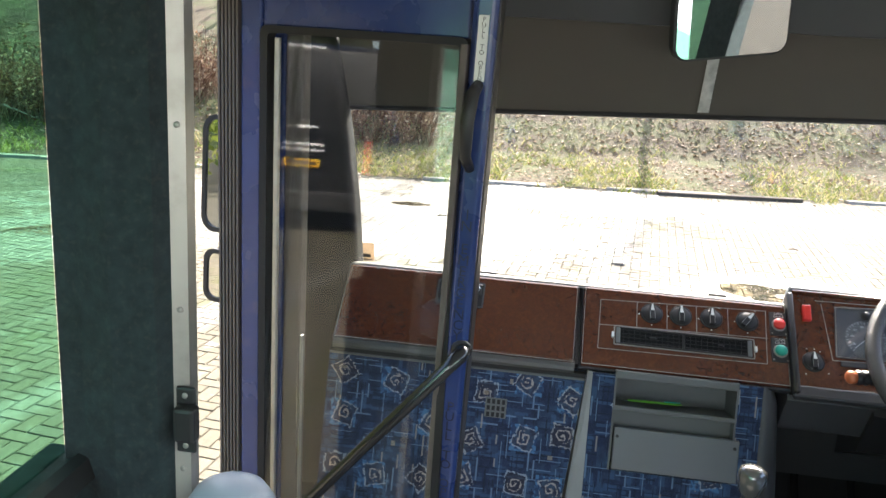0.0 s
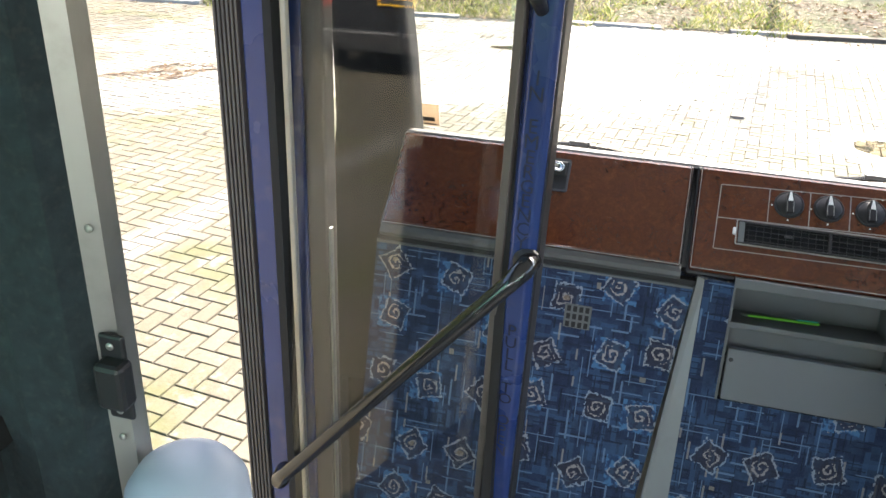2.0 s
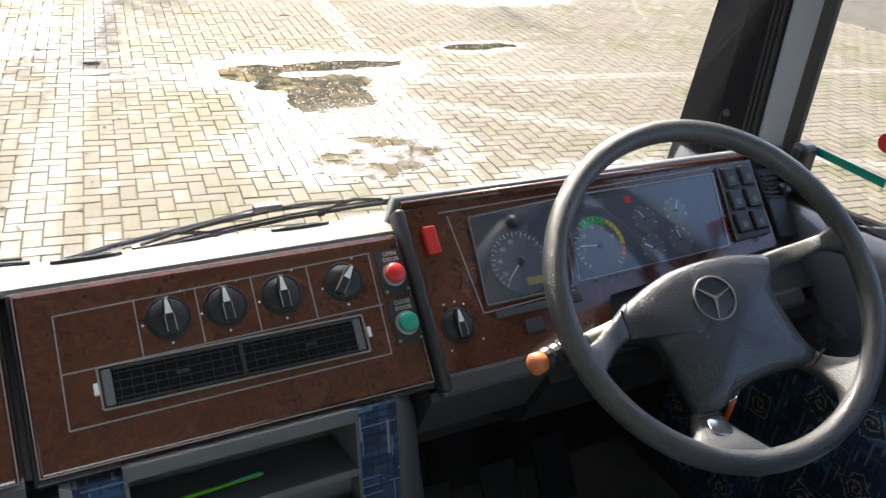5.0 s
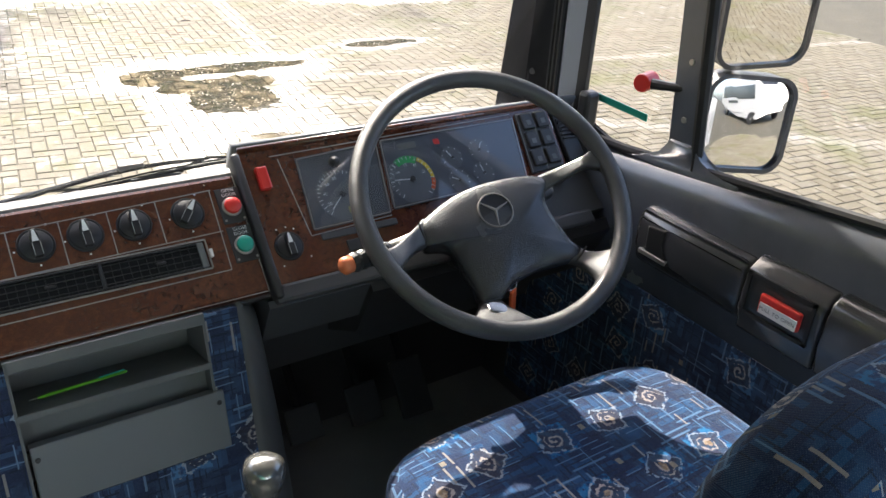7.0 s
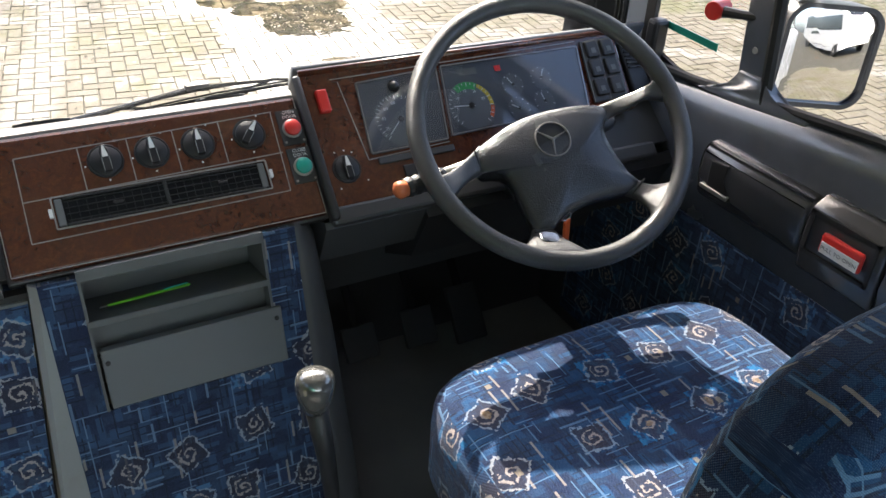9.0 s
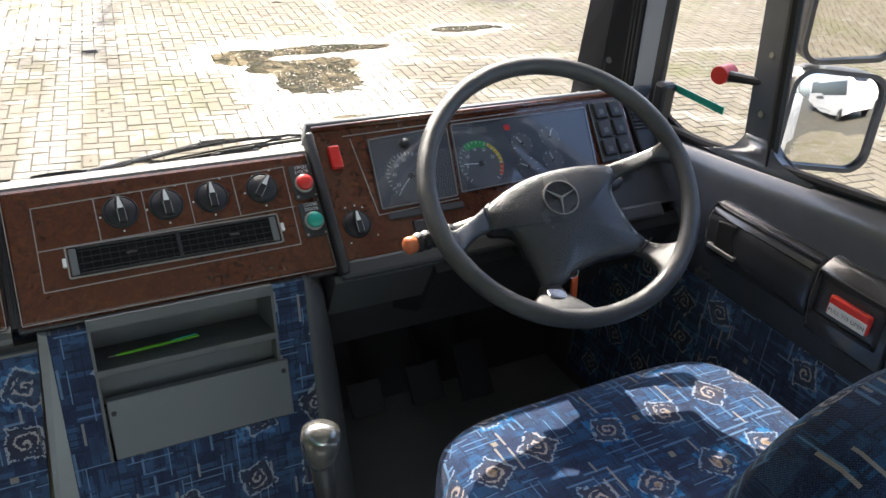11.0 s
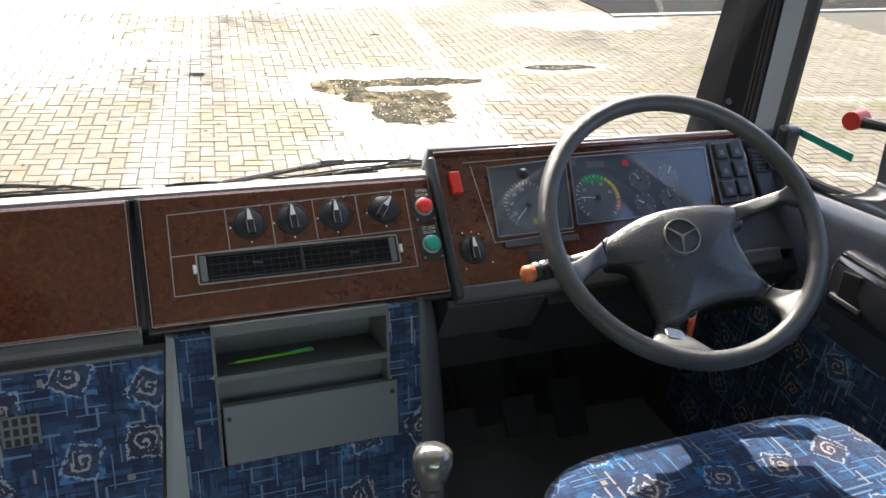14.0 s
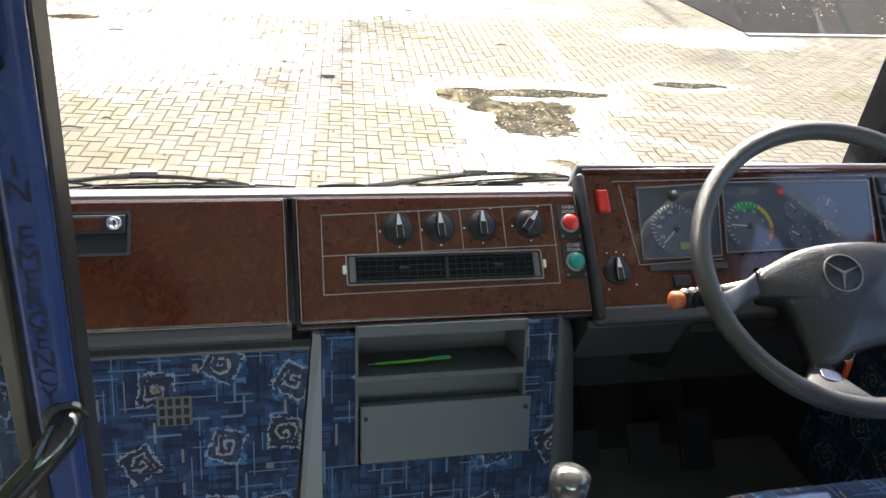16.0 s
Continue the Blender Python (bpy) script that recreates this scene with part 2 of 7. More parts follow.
    bright.data_type, bright.blend_type = "RGBA", "ADD"
    bright.inputs[0].default_value = 0.50
    m.link(col, bright.inputs[6])
    m.link(m.mix(0.12, col, (0.13, 0.17, 0.24)), bright.inputs[7])
    hue = m.node("ShaderNodeHueSaturation")
    hue.inputs["Saturation"].default_value = rich
    m.link(bright.outputs[2], hue.inputs["Color"])
    m.set(hue.outputs[0], 0.85, spec=0.25)
    m.bsdf.inputs["Sheen Weight"].default_value = 0.16
    m.bsdf.inputs["Sheen Roughness"].default_value = 0.4
    m.bump(m.math("ADD", weave, fleck), 0.5, 0.0006)
    return m.m


def paver_material():
    """Buff concrete blocks, each of its own shade, with moss, worn bay lines and wet stretches, their glare painted in.
    """
    m = Mat("concrete_block")
    pos = m.position()
    rnd = m.node("ShaderNodeNewGeometry").outputs["Random Per Island"]
    obr = m.node("ShaderNodeObjectInfo").outputs["Random"]
    r = m.math("FRACT", m.math("ADD", rnd, m.math("MULTIPLY", obr, 7.31)))
    col = m.ramp(r, [(0.0, (0.138, 0.119, 0.080)), (0.4, (0.156, 0.134, 0.090)), (0.75, (0.172, 0.149, 0.103)), (1.0, (0.146, 0.129, 0.095))])
    col = m.mix(m.math("MULTIPLY", m.step(m.noise(pos, 120, 4, 0.7), 0.42, 0.72), 0.50), col, (0.064, 0.053, 0.036))
    col = m.mix(m.math("MULTIPLY", m.step(m.noise(pos, 310, 3, 0.75), 0.56, 0.66), 0.55), col, (0.022, 0.019, 0.014))
    col = m.mix(m.math("MULTIPLY", m.step(m.noise(pos, 17, 6, 0.75), 0.52, 0.70), 0.45), col, (0.058, 0.048, 0.033))
    col = m.mix(m.math("MULTIPLY", m.step(m.noise(pos, 0.8, 5), 0.46, 0.70), 0.45), col, (0.185, 0.162, 0.122))
    moss = m.math("MULTIPLY", m.step(m.noise(pos, 1.3, 6, 0.65), 0.50, 0.70), 0.70)
    col = m.mix(moss, col, (0.090, 0.094, 0.028))
    sep = m.node("ShaderNodeSeparateXYZ")
    m.link(pos, sep.inputs[0])
    x, y = sep.outputs[0], sep.outputs[1]
    ragged = m.math("MULTIPLY", m.math("SUBTRACT", m.noise(pos, 9, 3), 0.5), 0.10)
    paint = None
    for x0, y0, x1, y1, half in PAINT_LINES:
        dx, dy = x1 - x0, y1 - y0
        ln = math.hypot(dx, dy)
        off = m.math("ADD", m.math("MULTIPLY", x, dy / ln), m.math("ADD", m.math("MULTIPLY", y, -dx / ln), (-x0 * dy + y0 * dx) / ln))
        band = m.math("SUBTRACT", 1.0, m.step(m.math("ABSOLUTE", m.math("ADD", off, ragged)), half * 0.6, half * 1.3))
        paint = band if paint is None else m.math("MAXIMUM", paint, band)
    worn = m.math("MULTIPLY", paint, m.math("ADD", m.math("MULTIPLY", m.step(m.noise(pos, 14, 5, 0.7), 0.34, 0.62), 0.32), 0.10))
    col = m.mix(worn, col, (0.38, 0.36, 0.32))
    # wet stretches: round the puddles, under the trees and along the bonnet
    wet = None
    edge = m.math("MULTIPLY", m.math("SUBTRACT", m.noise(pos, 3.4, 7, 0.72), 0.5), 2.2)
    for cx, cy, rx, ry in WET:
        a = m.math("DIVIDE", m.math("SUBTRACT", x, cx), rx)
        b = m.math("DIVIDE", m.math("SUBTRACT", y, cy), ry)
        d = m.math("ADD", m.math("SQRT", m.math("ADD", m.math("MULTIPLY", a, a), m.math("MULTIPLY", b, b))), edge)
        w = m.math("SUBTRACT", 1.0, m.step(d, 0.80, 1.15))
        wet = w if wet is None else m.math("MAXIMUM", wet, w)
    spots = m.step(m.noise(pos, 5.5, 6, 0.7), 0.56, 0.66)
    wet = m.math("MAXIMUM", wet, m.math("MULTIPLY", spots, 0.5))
    col = m.mix(m.math("MULTIPLY", wet, 0.38), col, (0.26, 0.24, 0.205))      # glare off the wet blocks put in as paler colour
    rough = m.math("SUBTRACT", m.math("ADD", 0.66, m.math("MULTIPLY", m.noise(pos, 60, 3), 0.2)), m.math("MULTIPLY", wet, 0.40))
    m.set(col, rough, spec=m.math("ADD", 0.22, m.math("MULTIPLY", wet, 0.40)))
    m.bump(m.noise(pos, 160, 5, 0.65), 0.8, 0.003)
    return m.m


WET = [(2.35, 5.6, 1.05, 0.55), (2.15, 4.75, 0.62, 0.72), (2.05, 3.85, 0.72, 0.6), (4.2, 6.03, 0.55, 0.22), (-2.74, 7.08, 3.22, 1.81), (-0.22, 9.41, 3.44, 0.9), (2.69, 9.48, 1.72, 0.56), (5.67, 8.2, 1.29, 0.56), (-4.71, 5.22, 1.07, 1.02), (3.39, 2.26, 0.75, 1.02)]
PAINT_LINES = [(0.137, 3.802, 1.286, 9.571, 0.151), (2.99, 6.097, 3.734, 10.644, 0.097), (-2.316, 4.261, -1.169, 10.064, 0.13), (-0.941, 5.712, 0.452, 5.522, 0.076), (5.018, 2.98, 3.855, 3.855, 0.108)]
M_wood = wood_material()
M_cloth = moquette("faded_blue_moquette")
M_seat = moquette("blue_moquette", 1.25)
M_black = plain("black_plastic", (0.024, 0.024, 0.025), 0.42, vary=0.2)
M_dash = plain("dark_grey_plastic", (0.050, 0.051, 0.053), 0.5, vary=0.15)
M_dashtop = plain("grey_dash_top", (0.062, 0.064, 0.064), 0.65, vary=0.15, dirt=0.25)
M_grey = plain("grey_moulding", (0.118, 0.124, 0.122), 0.55, vary=0.12, dirt=0.15)
M_lip = plain("lip_grey_plastic", (0.072, 0.072, 0.068), 0.45, vary=0.2)
M_panel = plain("grey_painted_panel", (0.142, 0.152, 0.156), 0.5, vary=0.06)
M_doorgrey = plain("charcoal_door_plastic", (0.088, 0.096, 0.112), 0.24, vary=0.35, coat=0.8, dirt=0.12)
M_rubber = plain("black_rubber", (0.014, 0.014, 0.014), 0.7)
M_brownrub = plain("brown_ribbed_rubber", (0.105, 0.088, 0.078), 0.6, dirt=0.2)
M_blue = plain("blue_painted_metal", (0.026, 0.048, 0.160), 0.26, vary=0.2, coat=0.4, dirt=0.15)
M_chrome = plain("polished_metal", (0.75, 0.75, 0.74), 0.12, metal=1.0, vary=0.05, bump=0.0)
M_alu = plain("dull_aluminium", (0.44, 0.43, 0.39), 0.45, metal=0.85, vary=0.15, dirt=0.3)
M_wheel = plain("worn_wheel_plastic", (0.058, 0.059, 0.061), 0.34, vary=0.6, scale=90, bump=1.0, coat=0.32)
M_white = plain("white_print", (0.72, 0.72, 0.70), 0.6, vary=0.05, bump=0.0)
M_silver = plain("silver_line", (0.30, 0.28, 0.26), 0.4, metal=0.3, vary=0.1, bump=0.0)
M_red = plain("red_plastic", (0.62, 0.030, 0.022), 0.35, vary=0.06, coat=0.3)
M_green = plain("green_plastic", (0.006, 0.30, 0.22), 0.35, vary=0.06, coat=0.3)
M_tape = plain("green_tape", (0.006, 0.21, 0.145), 0.45, vary=0.1)
M_orange = plain("orange_plastic", (0.60, 0.17, 0.07), 0.4, vary=0.1)
M_tag = plain("orange_tag", (0.70, 0.12, 0.03), 0.4, vary=0.1)
M_lime = plain("lime_pen", (0.085, 0.30, 0.012), 0.3, vary=0.1)
M_trim = plain("dark_green_trim_cloth", (0.019, 0.030, 0.033), 0.95, vary=0.95, scale=420, bump=0.8, dirt=0.10)
M_whitepaint = plain("white_paint", (0.78, 0.78, 0.77), 0.25, vary=0.03, coat=0.5, bump=0.0)
M_van = plain("dark_van_paint", (0.012, 0.013, 0.016), 0.2, vary=0.2, coat=0.6, bump=0.0)
M_yellow = plain("yellow_plate", (0.75, 0.42, 0.01), 0.45, vary=0.06)
M_lens = plain("red_lamp_lens", (0.42, 0.010, 0.010), 0.15, vary=0.1, coat=0.6, bump=0.0)
M_ink = plain("dark_print", (0.03, 0.03, 0.03), 0.6, bump=0.0)
M_asphalt = plain("asphalt", (0.009, 0.009, 0.010), 0.95, vary=0.3, scale=30, bump=0.6)
M_concrete = plain("kerb_concrete", (0.28, 0.26, 0.22), 0.8, vary=0.25, scale=30, bump=0.5, dirt=0.4)
M_glass = glass_material("window_glass")
M_doorglass = glass_material("door_glass", (0.90, 0.92, 0.91), 1.15)
M_tint = glass_material("green_tinted_glass", (0.50, 0.76, 0.63))
# sky haze off the instrument cover is put into this colour
M_dial = plain("hazed_dial_face", (0.062, 0.071, 0.084), 0.35, vary=0.1, bump=0.0)
M_screen = glass_material("instrument_cover", (0.95, 0.96, 0.98), 1.0)
M_floor = plain("black_floor_mat", (0.135, 0.131, 0.127), 0.8, vary=0.3, bump=0.4, dirt=0.2)
M_ceiling = plain("pale_grey_headlining", (0.68, 0.68, 0.66), 0.9, vary=0.08, bump=0.3)
M_visor = plain("dark_blind_cloth", (0.086, 0.076, 0.064), 0.85, vary=0.12, bump=0.3)
mm = Mat("mirror")
mm.set((0.85, 0.86, 0.87), 0.02, 1.0)
M_mirror = mm.m
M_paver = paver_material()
M_matte = plain("matt_black_trim", (0.013, 0.013, 0.014), 0.85, vary=0.2)
M_matte.node_tree.nodes["Principled BSDF"].inputs["Specular IOR Level"].default_value = 0.12
M_asphalt.node_tree.nodes["Principled BSDF"].inputs["Specular IOR Level"].default_value = 0.08


# ---- building blocks ----
def obj(name, bm, mat, parent=None, label="", smooth=False):
    me = bpy.data.meshes.new(name)
    bmesh.ops.recalc_face_normals(bm, faces=bm.faces)
    bm.to_mesh(me)
    bm.free()
    me.materials.append(mat)
    if smooth:
        for p in me.polygons:
            p.use_smooth = True
    ob = new(name, me)
    if parent:
        ob.parent = parent
    if label:
        tagged(ob, label)
    return ob


def part(name, bm, mat, parent, label="", smooth=False):
    return obj(name, bm, mat, parent, label, smooth)


def thing(name, label, category, group="", kind=""):
    return tagged(new(name), label, category, group, kind)


def hexa(bm, pts):
    """A box from eight corners: four of the bottom, then four of the top."""
    v = [bm.verts.new(p) for p in pts]
    for f in ((3, 2, 1, 0), (4, 5, 6, 7), (0, 1, 5, 4), (1, 2, 6, 5), (2, 3, 7, 6), (3, 0, 4, 7)):
        bm.faces.new([v[i] for i in f])
    return v


def box(x0, x1, y0, y1, z0, z1, bev=0.0, bm=None, seg=2):
    own = bm is None
    bm = bm or bmesh.new()
    v = hexa(bm, [(x0, y0, z0), (x1, y0, z0), (x1, y1, z0), (x0, y1, z0), (x0, y0, z1), (x1, y0, z1), (x1, y1, z1), (x0, y1, z1)])
    if bev and own:
        bmesh.ops.bevel(bm, geom=bm.edges[:], offset=bev, segments=seg, affect="EDGES", profile=0.5)
    return bm


def moved(bm, m):
    bmesh.ops.transform(bm, matrix=m, verts=bm.verts)
    return bm


def prism(poly, lo, hi, axis="x", bev=0.0):
    """A closed outline in the two other axes, drawn out along an axis."""
    bm = bmesh.new()
    put = {"x": lambda a, b, c: (c, a, b), "y": lambda a, b, c: (a, c, b), "z": lambda a, b, c: (a, b, c)}[axis]
    lo_v = [bm.verts.new(put(a, b, lo)) for a, b in poly]
    hi_v = [bm.verts.new(put(a, b, hi)) for a, b in poly]
    bm.faces.new(lo_v[::-1])
    bm.faces.new(hi_v)
    n = len(poly)
    for i in range(n):
        bm.faces.new((lo_v[i], lo_v[(i + 1) % n], hi_v[(i + 1) % n], hi_v[i]))
    if bev:
        bmesh.ops.bevel(bm, geom=bm.edges[:], offset=bev, segments=2, affect="EDGES", profile=0.5)
    return bm


def tube(points, radius, sides=10, bm=None, closed=False):
    """A round bar along points; radius may be one number or one for each point."""
    bm = bm or bmesh.new()
    pts = [Vector(p) for p in points]
    n = len(pts)
    rads = radius if isinstance(radius, (list, tuple)) else [radius] * n
    rings = []
    ref = None
    for i, p in enumerate(pts):
        a = pts[(i - 1) % n] if closed or i > 0 else p
        b = pts[(i + 1) % n] if closed or i < n - 1 else p
        d = (b - a).normalized()
        if ref is None:
            ref = d.orthogonal().normalized()
        ref = (ref - d * ref.dot(d)).normalized()
        s = d.cross(ref)
        rings.append([bm.verts.new(p + rads[i] * (math.cos(k * math.tau / sides) * ref + math.sin(k * math.tau / sides) * s)) for k in range(sides)])
    for i in range(n if closed else n - 1):
        r0, r1 = rings[i], rings[(i + 1) % n]
        for k in range(sides):
            bm.faces.new((r0[k], r0[(k + 1) % sides], r1[(k + 1) % sides], r1[k]))
    if not closed:
        bm.faces.new(rings[0][::-1])
        bm.faces.new(rings[-1])
    return bm


def lathe(profile, sides=28):
    """Turn (radius, height) pairs round the z axis; closed at both ends."""
    bm = bmesh.new()
    rings = []
    for r, h in profile:
        if r < 1e-5:
            rings.append([bm.verts.new((0, 0, h))])
        else:
            rings.append([bm.verts.new((r * math.cos(k * math.tau / sides), r * math.sin(k * math.tau / sides), h)) for k in range(sides)])
    for a, b in zip(rings, rings[1:]):
        for k in range(sides):
            q = [a[k % len(a)], a[(k + 1) % len(a)], b[(k + 1) % len(b)], b[k % len(b)]]
            q = list(dict.fromkeys(q))
            if len(q) > 2:
                bm.faces.new(q)
    for r in (rings[0], rings[-1]):
        if len(r) > 2:
            bm.faces.new(r)
    return bm


def rounded(w, h, r, n=5, cx=0.0, cy=0.0):
    """The outline of a rectangle with round corners."""
    out = []
    for sx, sy, a0 in ((1, 1, 0), (-1, 1, 90), (-1, -1, 180), (1, -1, 270)):
        for k in range(n + 1):
            a = radians(a0 + 90 * k / n)
            out.append((cx + sx * (w / 2 - r) + r * math.cos(a), cy + sy * (h / 2 - r) + r * math.sin(a)))
    return out


def ring_prism(outer, inner, lo, hi):
    """A frame between two outlines with the same number of points, from height lo to hi."""
    bm = bmesh.new()
    n = len(outer)
    rows = [[bm.verts.new((a, b, z)) for a, b in o] for o, z in ((outer, lo), (outer, hi), (inner, hi), (inner, lo))]
    for r0, r1 in zip(rows, rows[1:] + rows[:1]):
        for k in range(n):
            bm.faces.new((r0[k], r0[(k + 1) % n], r1[(k + 1) % n], r1[k]))
    return bm


def uv_metres(ob, turn=0.0):
    """A UV map in metres, each face laid out along its own plane."""
    me = ob.data
    lay = me.uv_layers.new(name="UVMap")
    c, s = math.cos(turn), math.sin(turn)
    for p in me.polygons:
        n = p.normal
        if abs(n.x) > 0.75:
            ax = (1, 2)
        elif abs(n.z) > 0.75:
            ax = (0, 1)
        else:
            ax = (0, 2)
        for li in p.loop_indices:
            co = me.vertices[me.loops[li].vertex_index].co
            a, b = co[ax[0]], co[ax[1]]
            lay.data[li].uv = ((a * c - b * s) * 0.88 + 5.0, (a * s + b * c) * 0.88 + 5.0)
    return ob


def text_mesh(body, size, m, mat, parent, name="lettering", spread=1.0):
    """Flat letters in Blender's own font, as a mesh."""
    cu = bpy.data.curves.new("letters", "FONT")
    cu.body, cu.size, cu.align_x, cu.align_y, cu.space_character, cu.resolution_u = body, size, "CENTER", "CENTER", spread, 2
    tmp = bpy.data.objects.new("letters", cu)
    scene.collection.objects.link(tmp)
    me = bpy.data.meshes.new_from_object(tmp.evaluated_get(bpy.context.evaluated_depsgraph_get()))
    bpy.data.objects.remove(tmp)
    me.transform(m)
    me.materials.clear()
    me.materials.append(mat)
    ob = new(name, me)
    ob.parent = parent
    return ob


# ---- setting: ground ----
GZ = -0.62
bm = bmesh.new()
grid = [(-400, -400), (400, -400), (400, 400), (-400, 400)]
bm.faces.new([bm.verts.new((a, b, GZ - 0.008)) for a, b in grid])
soil = Mat("sandy_joint_soil")
sp = soil.position()
soil.set(soil.mix(soil.noise(sp, 3, 6), (0.028, 0.025, 0.016), (0.075, 0.066, 0.042)), 0.9)
soil.bump(soil.noise(sp, 90, 5), 0.6, 0.01)
M_soil = soil.m
tagged(obj("ground", bm, M_soil), "sandy soil sheet under the paved yard", "ground", kind="structure")

# ---- setting: bus body ----
# left wall behind the doorway, with its tinted window; right wall; roof; floor
tagged(obj("floor", box(-0.68, 1.20, -4.0, -0.30, 0.12, 0.18, bm=bmesh.new()), M_floor), "black ribbed rubber floor of the minibus", "floor", kind="structure")
tagged(obj("footwell_floor", box(0.44, 1.20, -0.30, 0.35, 0.12, 0.16, bm=bmesh.new()), M_floor), "black floor mat in the driver's footwell", "floor", kind="structure")
tagged(obj("ceiling", box(-0.74, 1.26, -4.0, 0.12, 1.66, 1.70, bm=bmesh.new()), M_ceiling), "grey fabric headlining", "ceiling", kind="structure")
bm = bmesh.new()
for a_ in ((-0.74, 1.26, -0.2, 0.85), (-0.74, 1.26, 1.52, 1.70), (-0.74, -0.55, 0.85, 1.52), (1.07, 1.26, 0.85, 1.52)):
    box(a_[0], a_[1], -4.05, -4.0, a_[2], a_[3], bm=bm)
tagged(obj("wall_back", bm, M_dash), "dark grey rear wall of the minibus round the added window", "wall", kind="structure")
# unseen opening, added so that more light reaches the dash face
tagged(obj("window_3", box(-0.55, 1.07, -4.03, -4.024, 0.85, 1.52, bm=bmesh.new()), M_glass), "clear unseen rear window added for light", "window", kind="structure").visible_shadow = False
# left side: sill wall and header round the window
tagged(obj("wall_left", box(-0.74, -0.68, -4.0, -0.93, -0.2, 0.88, bm=bmesh.new()), M_trim), "dark cloth-trimmed side wall below the window", "wall", kind="structure")
tagged(obj("wall_left_header", box(-0.74, -0.68, -4.0, 0.10, 1.50, 1.70, bm=bmesh.new()), M_trim), "dark trimmed header above the side window", "wall", kind="structure")
tagged(obj("window_1", box(-0.713, -0.707, -4.0, -0.95, 0.88, 1.50, bm=bmesh.new()), M_tint), "green tinted side window", "window", kind="structure").visible_shadow = False
tagged(obj("window_sill", prism([(-0.68, 0.86), (-0.655, 0.86), (-0.665, 0.885), (-0.68, 0.890)], -4.0, -0.96, "y"), M_rubber), "black lower window rubber", "sill", kind="structure")
# pillar between window and doorway
pillar = thing("door_pillar", "dark green cloth-covered pillar beside the open doorway", "pillar", kind="structure")
part("cover", prism([(-0.72, -0.922), (-0.690, -0.922), (-0.640, -0.938), (-0.584, -0.932), (-0.572, -0.912), (-0.572, -0.885), (-0.72, -0.885)], 0.0, 1.66, "z"), M_trim, pillar)
part("edge_strip", prism([(-0.572, -0.912), (-0.554, -0.904), (-0.554, -0.880), (-0.572, -0.878)], 0.02, 1.66, "z"), M_alu, pillar, "dull aluminium edge strip")
for z in (0.66, 0.88, 1.10, 1.33):
    part("rivet", moved(lathe([(0.004, 0), (0.004, 0.0015), (0.002, 0.003), (0, 0.0032)], 10), Matrix.Translation((-0.5625, -0.9085, z)) @ Matrix.Rotation(radians(90), 4, "X")), M_alu, pillar)
pillar.location = (0.022, -0.040, 0.0)
catch = thing("door_catch", "black plastic door catch screwed to the pillar edge", "catch")
part("plate", moved(box(-0.013, 0.013, -0.006, 0.0, -0.046, 0.046, 0.003), pose(-0.560, -0.906, 0.917)), M_black, catch)
part("hook", moved(box(-0.013, 0.016, -0.022, 0.0, -0.024, 0.024, 0.005), pose(-0.557, -0.908, 0.917)), M_black, catch)
for z in (-0.045, 0.045):
    part("screw", moved(lathe([(0.004, 0), (0.004, 0.001), (0.002, 0.002), (0, 0.002)], 10), pose(-0.560, -0.9125, 0.917 + z * 0.78, 90)), M_alu, catch)
catch.location = (0.026, -0.042, 0.035)
# right side below and above the windows
tagged(obj("wall_right", box(1.22, 1.26, -4.0, 0.30, -0.3, 0.84, bm=bmesh.new()), M_whitepaint), "white outer skin of the minibus side", "wall", kind="structure")
tagged(obj("wall_right_header", box(1.20, 1.26, -4.0, 0.12, 1.52, 1.70, bm=bmesh.new()), M_dash), "dark header above the driver's window", "wall", kind="structure")
tagged(obj("wall_right_rear", box(1.20, 1.26, -1.30, -1.15, 0.84, 1.52, bm=bmesh.new()), M_trim), "dark trimmed pillar behind the driver", "wall", kind="structure")
window_r = tagged(obj("window_rear_right", box(1.226, 1.232, -4.0, -1.30, 0.84, 1.52, bm=bmesh.new()), M_tint), "green tinted side window behind the driver", "window", kind="structure")
window_r.visible_shadow = False
tagged(obj("window_2", box(1.225, 1.231, -4.0, -1.30, 0.84, 1.52, bm=bmesh.new()), M_glass), "clear passenger side window", "window", kind="structure").visible_shadow = False

# ---- windscreen, pillars, header ----
bm = bmesh.new()
hexa(bm, [(-0.62, 0.222, 0.818), (1.20, 0.222, 0.818), (1.20, 0.229, 0.821), (-0.62, 0.229, 0.821), (-0.66, -0.02, 1.56), (1.18, -0.02, 1.56), (1.18, -0.013, 1.563), (-0.66, -0.013, 1.563)])
ws = tagged(obj("windscreen", bm, M_glass), "large clear windscreen", "windscreen", kind="structure")
ws.visible_shadow = False
tagged(obj("windscreen_header", prism([(-0.06, 1.50), (0.02, 1.50), (0.02, 1.70), (-0.12, 1.70)], -0.70, 1.20), M_dash), "dark moulding above the windscreen", "header", kind="structure")


def beam(poly0, poly1):
    """A post between two outlines, each a list of points in space."""
    bm = bmesh.new()
    a = [bm.verts.new(p) for p in poly0]
    b = [bm.verts.new(p) for p in poly1]
    n = len(a)
    bm.faces.new(a[::-1])
    bm.faces.new(b)
    for i in range(n):
        bm.faces.new((a[i], a[(i + 1) % n], b[(i + 1) % n], b[i]))
    return bm


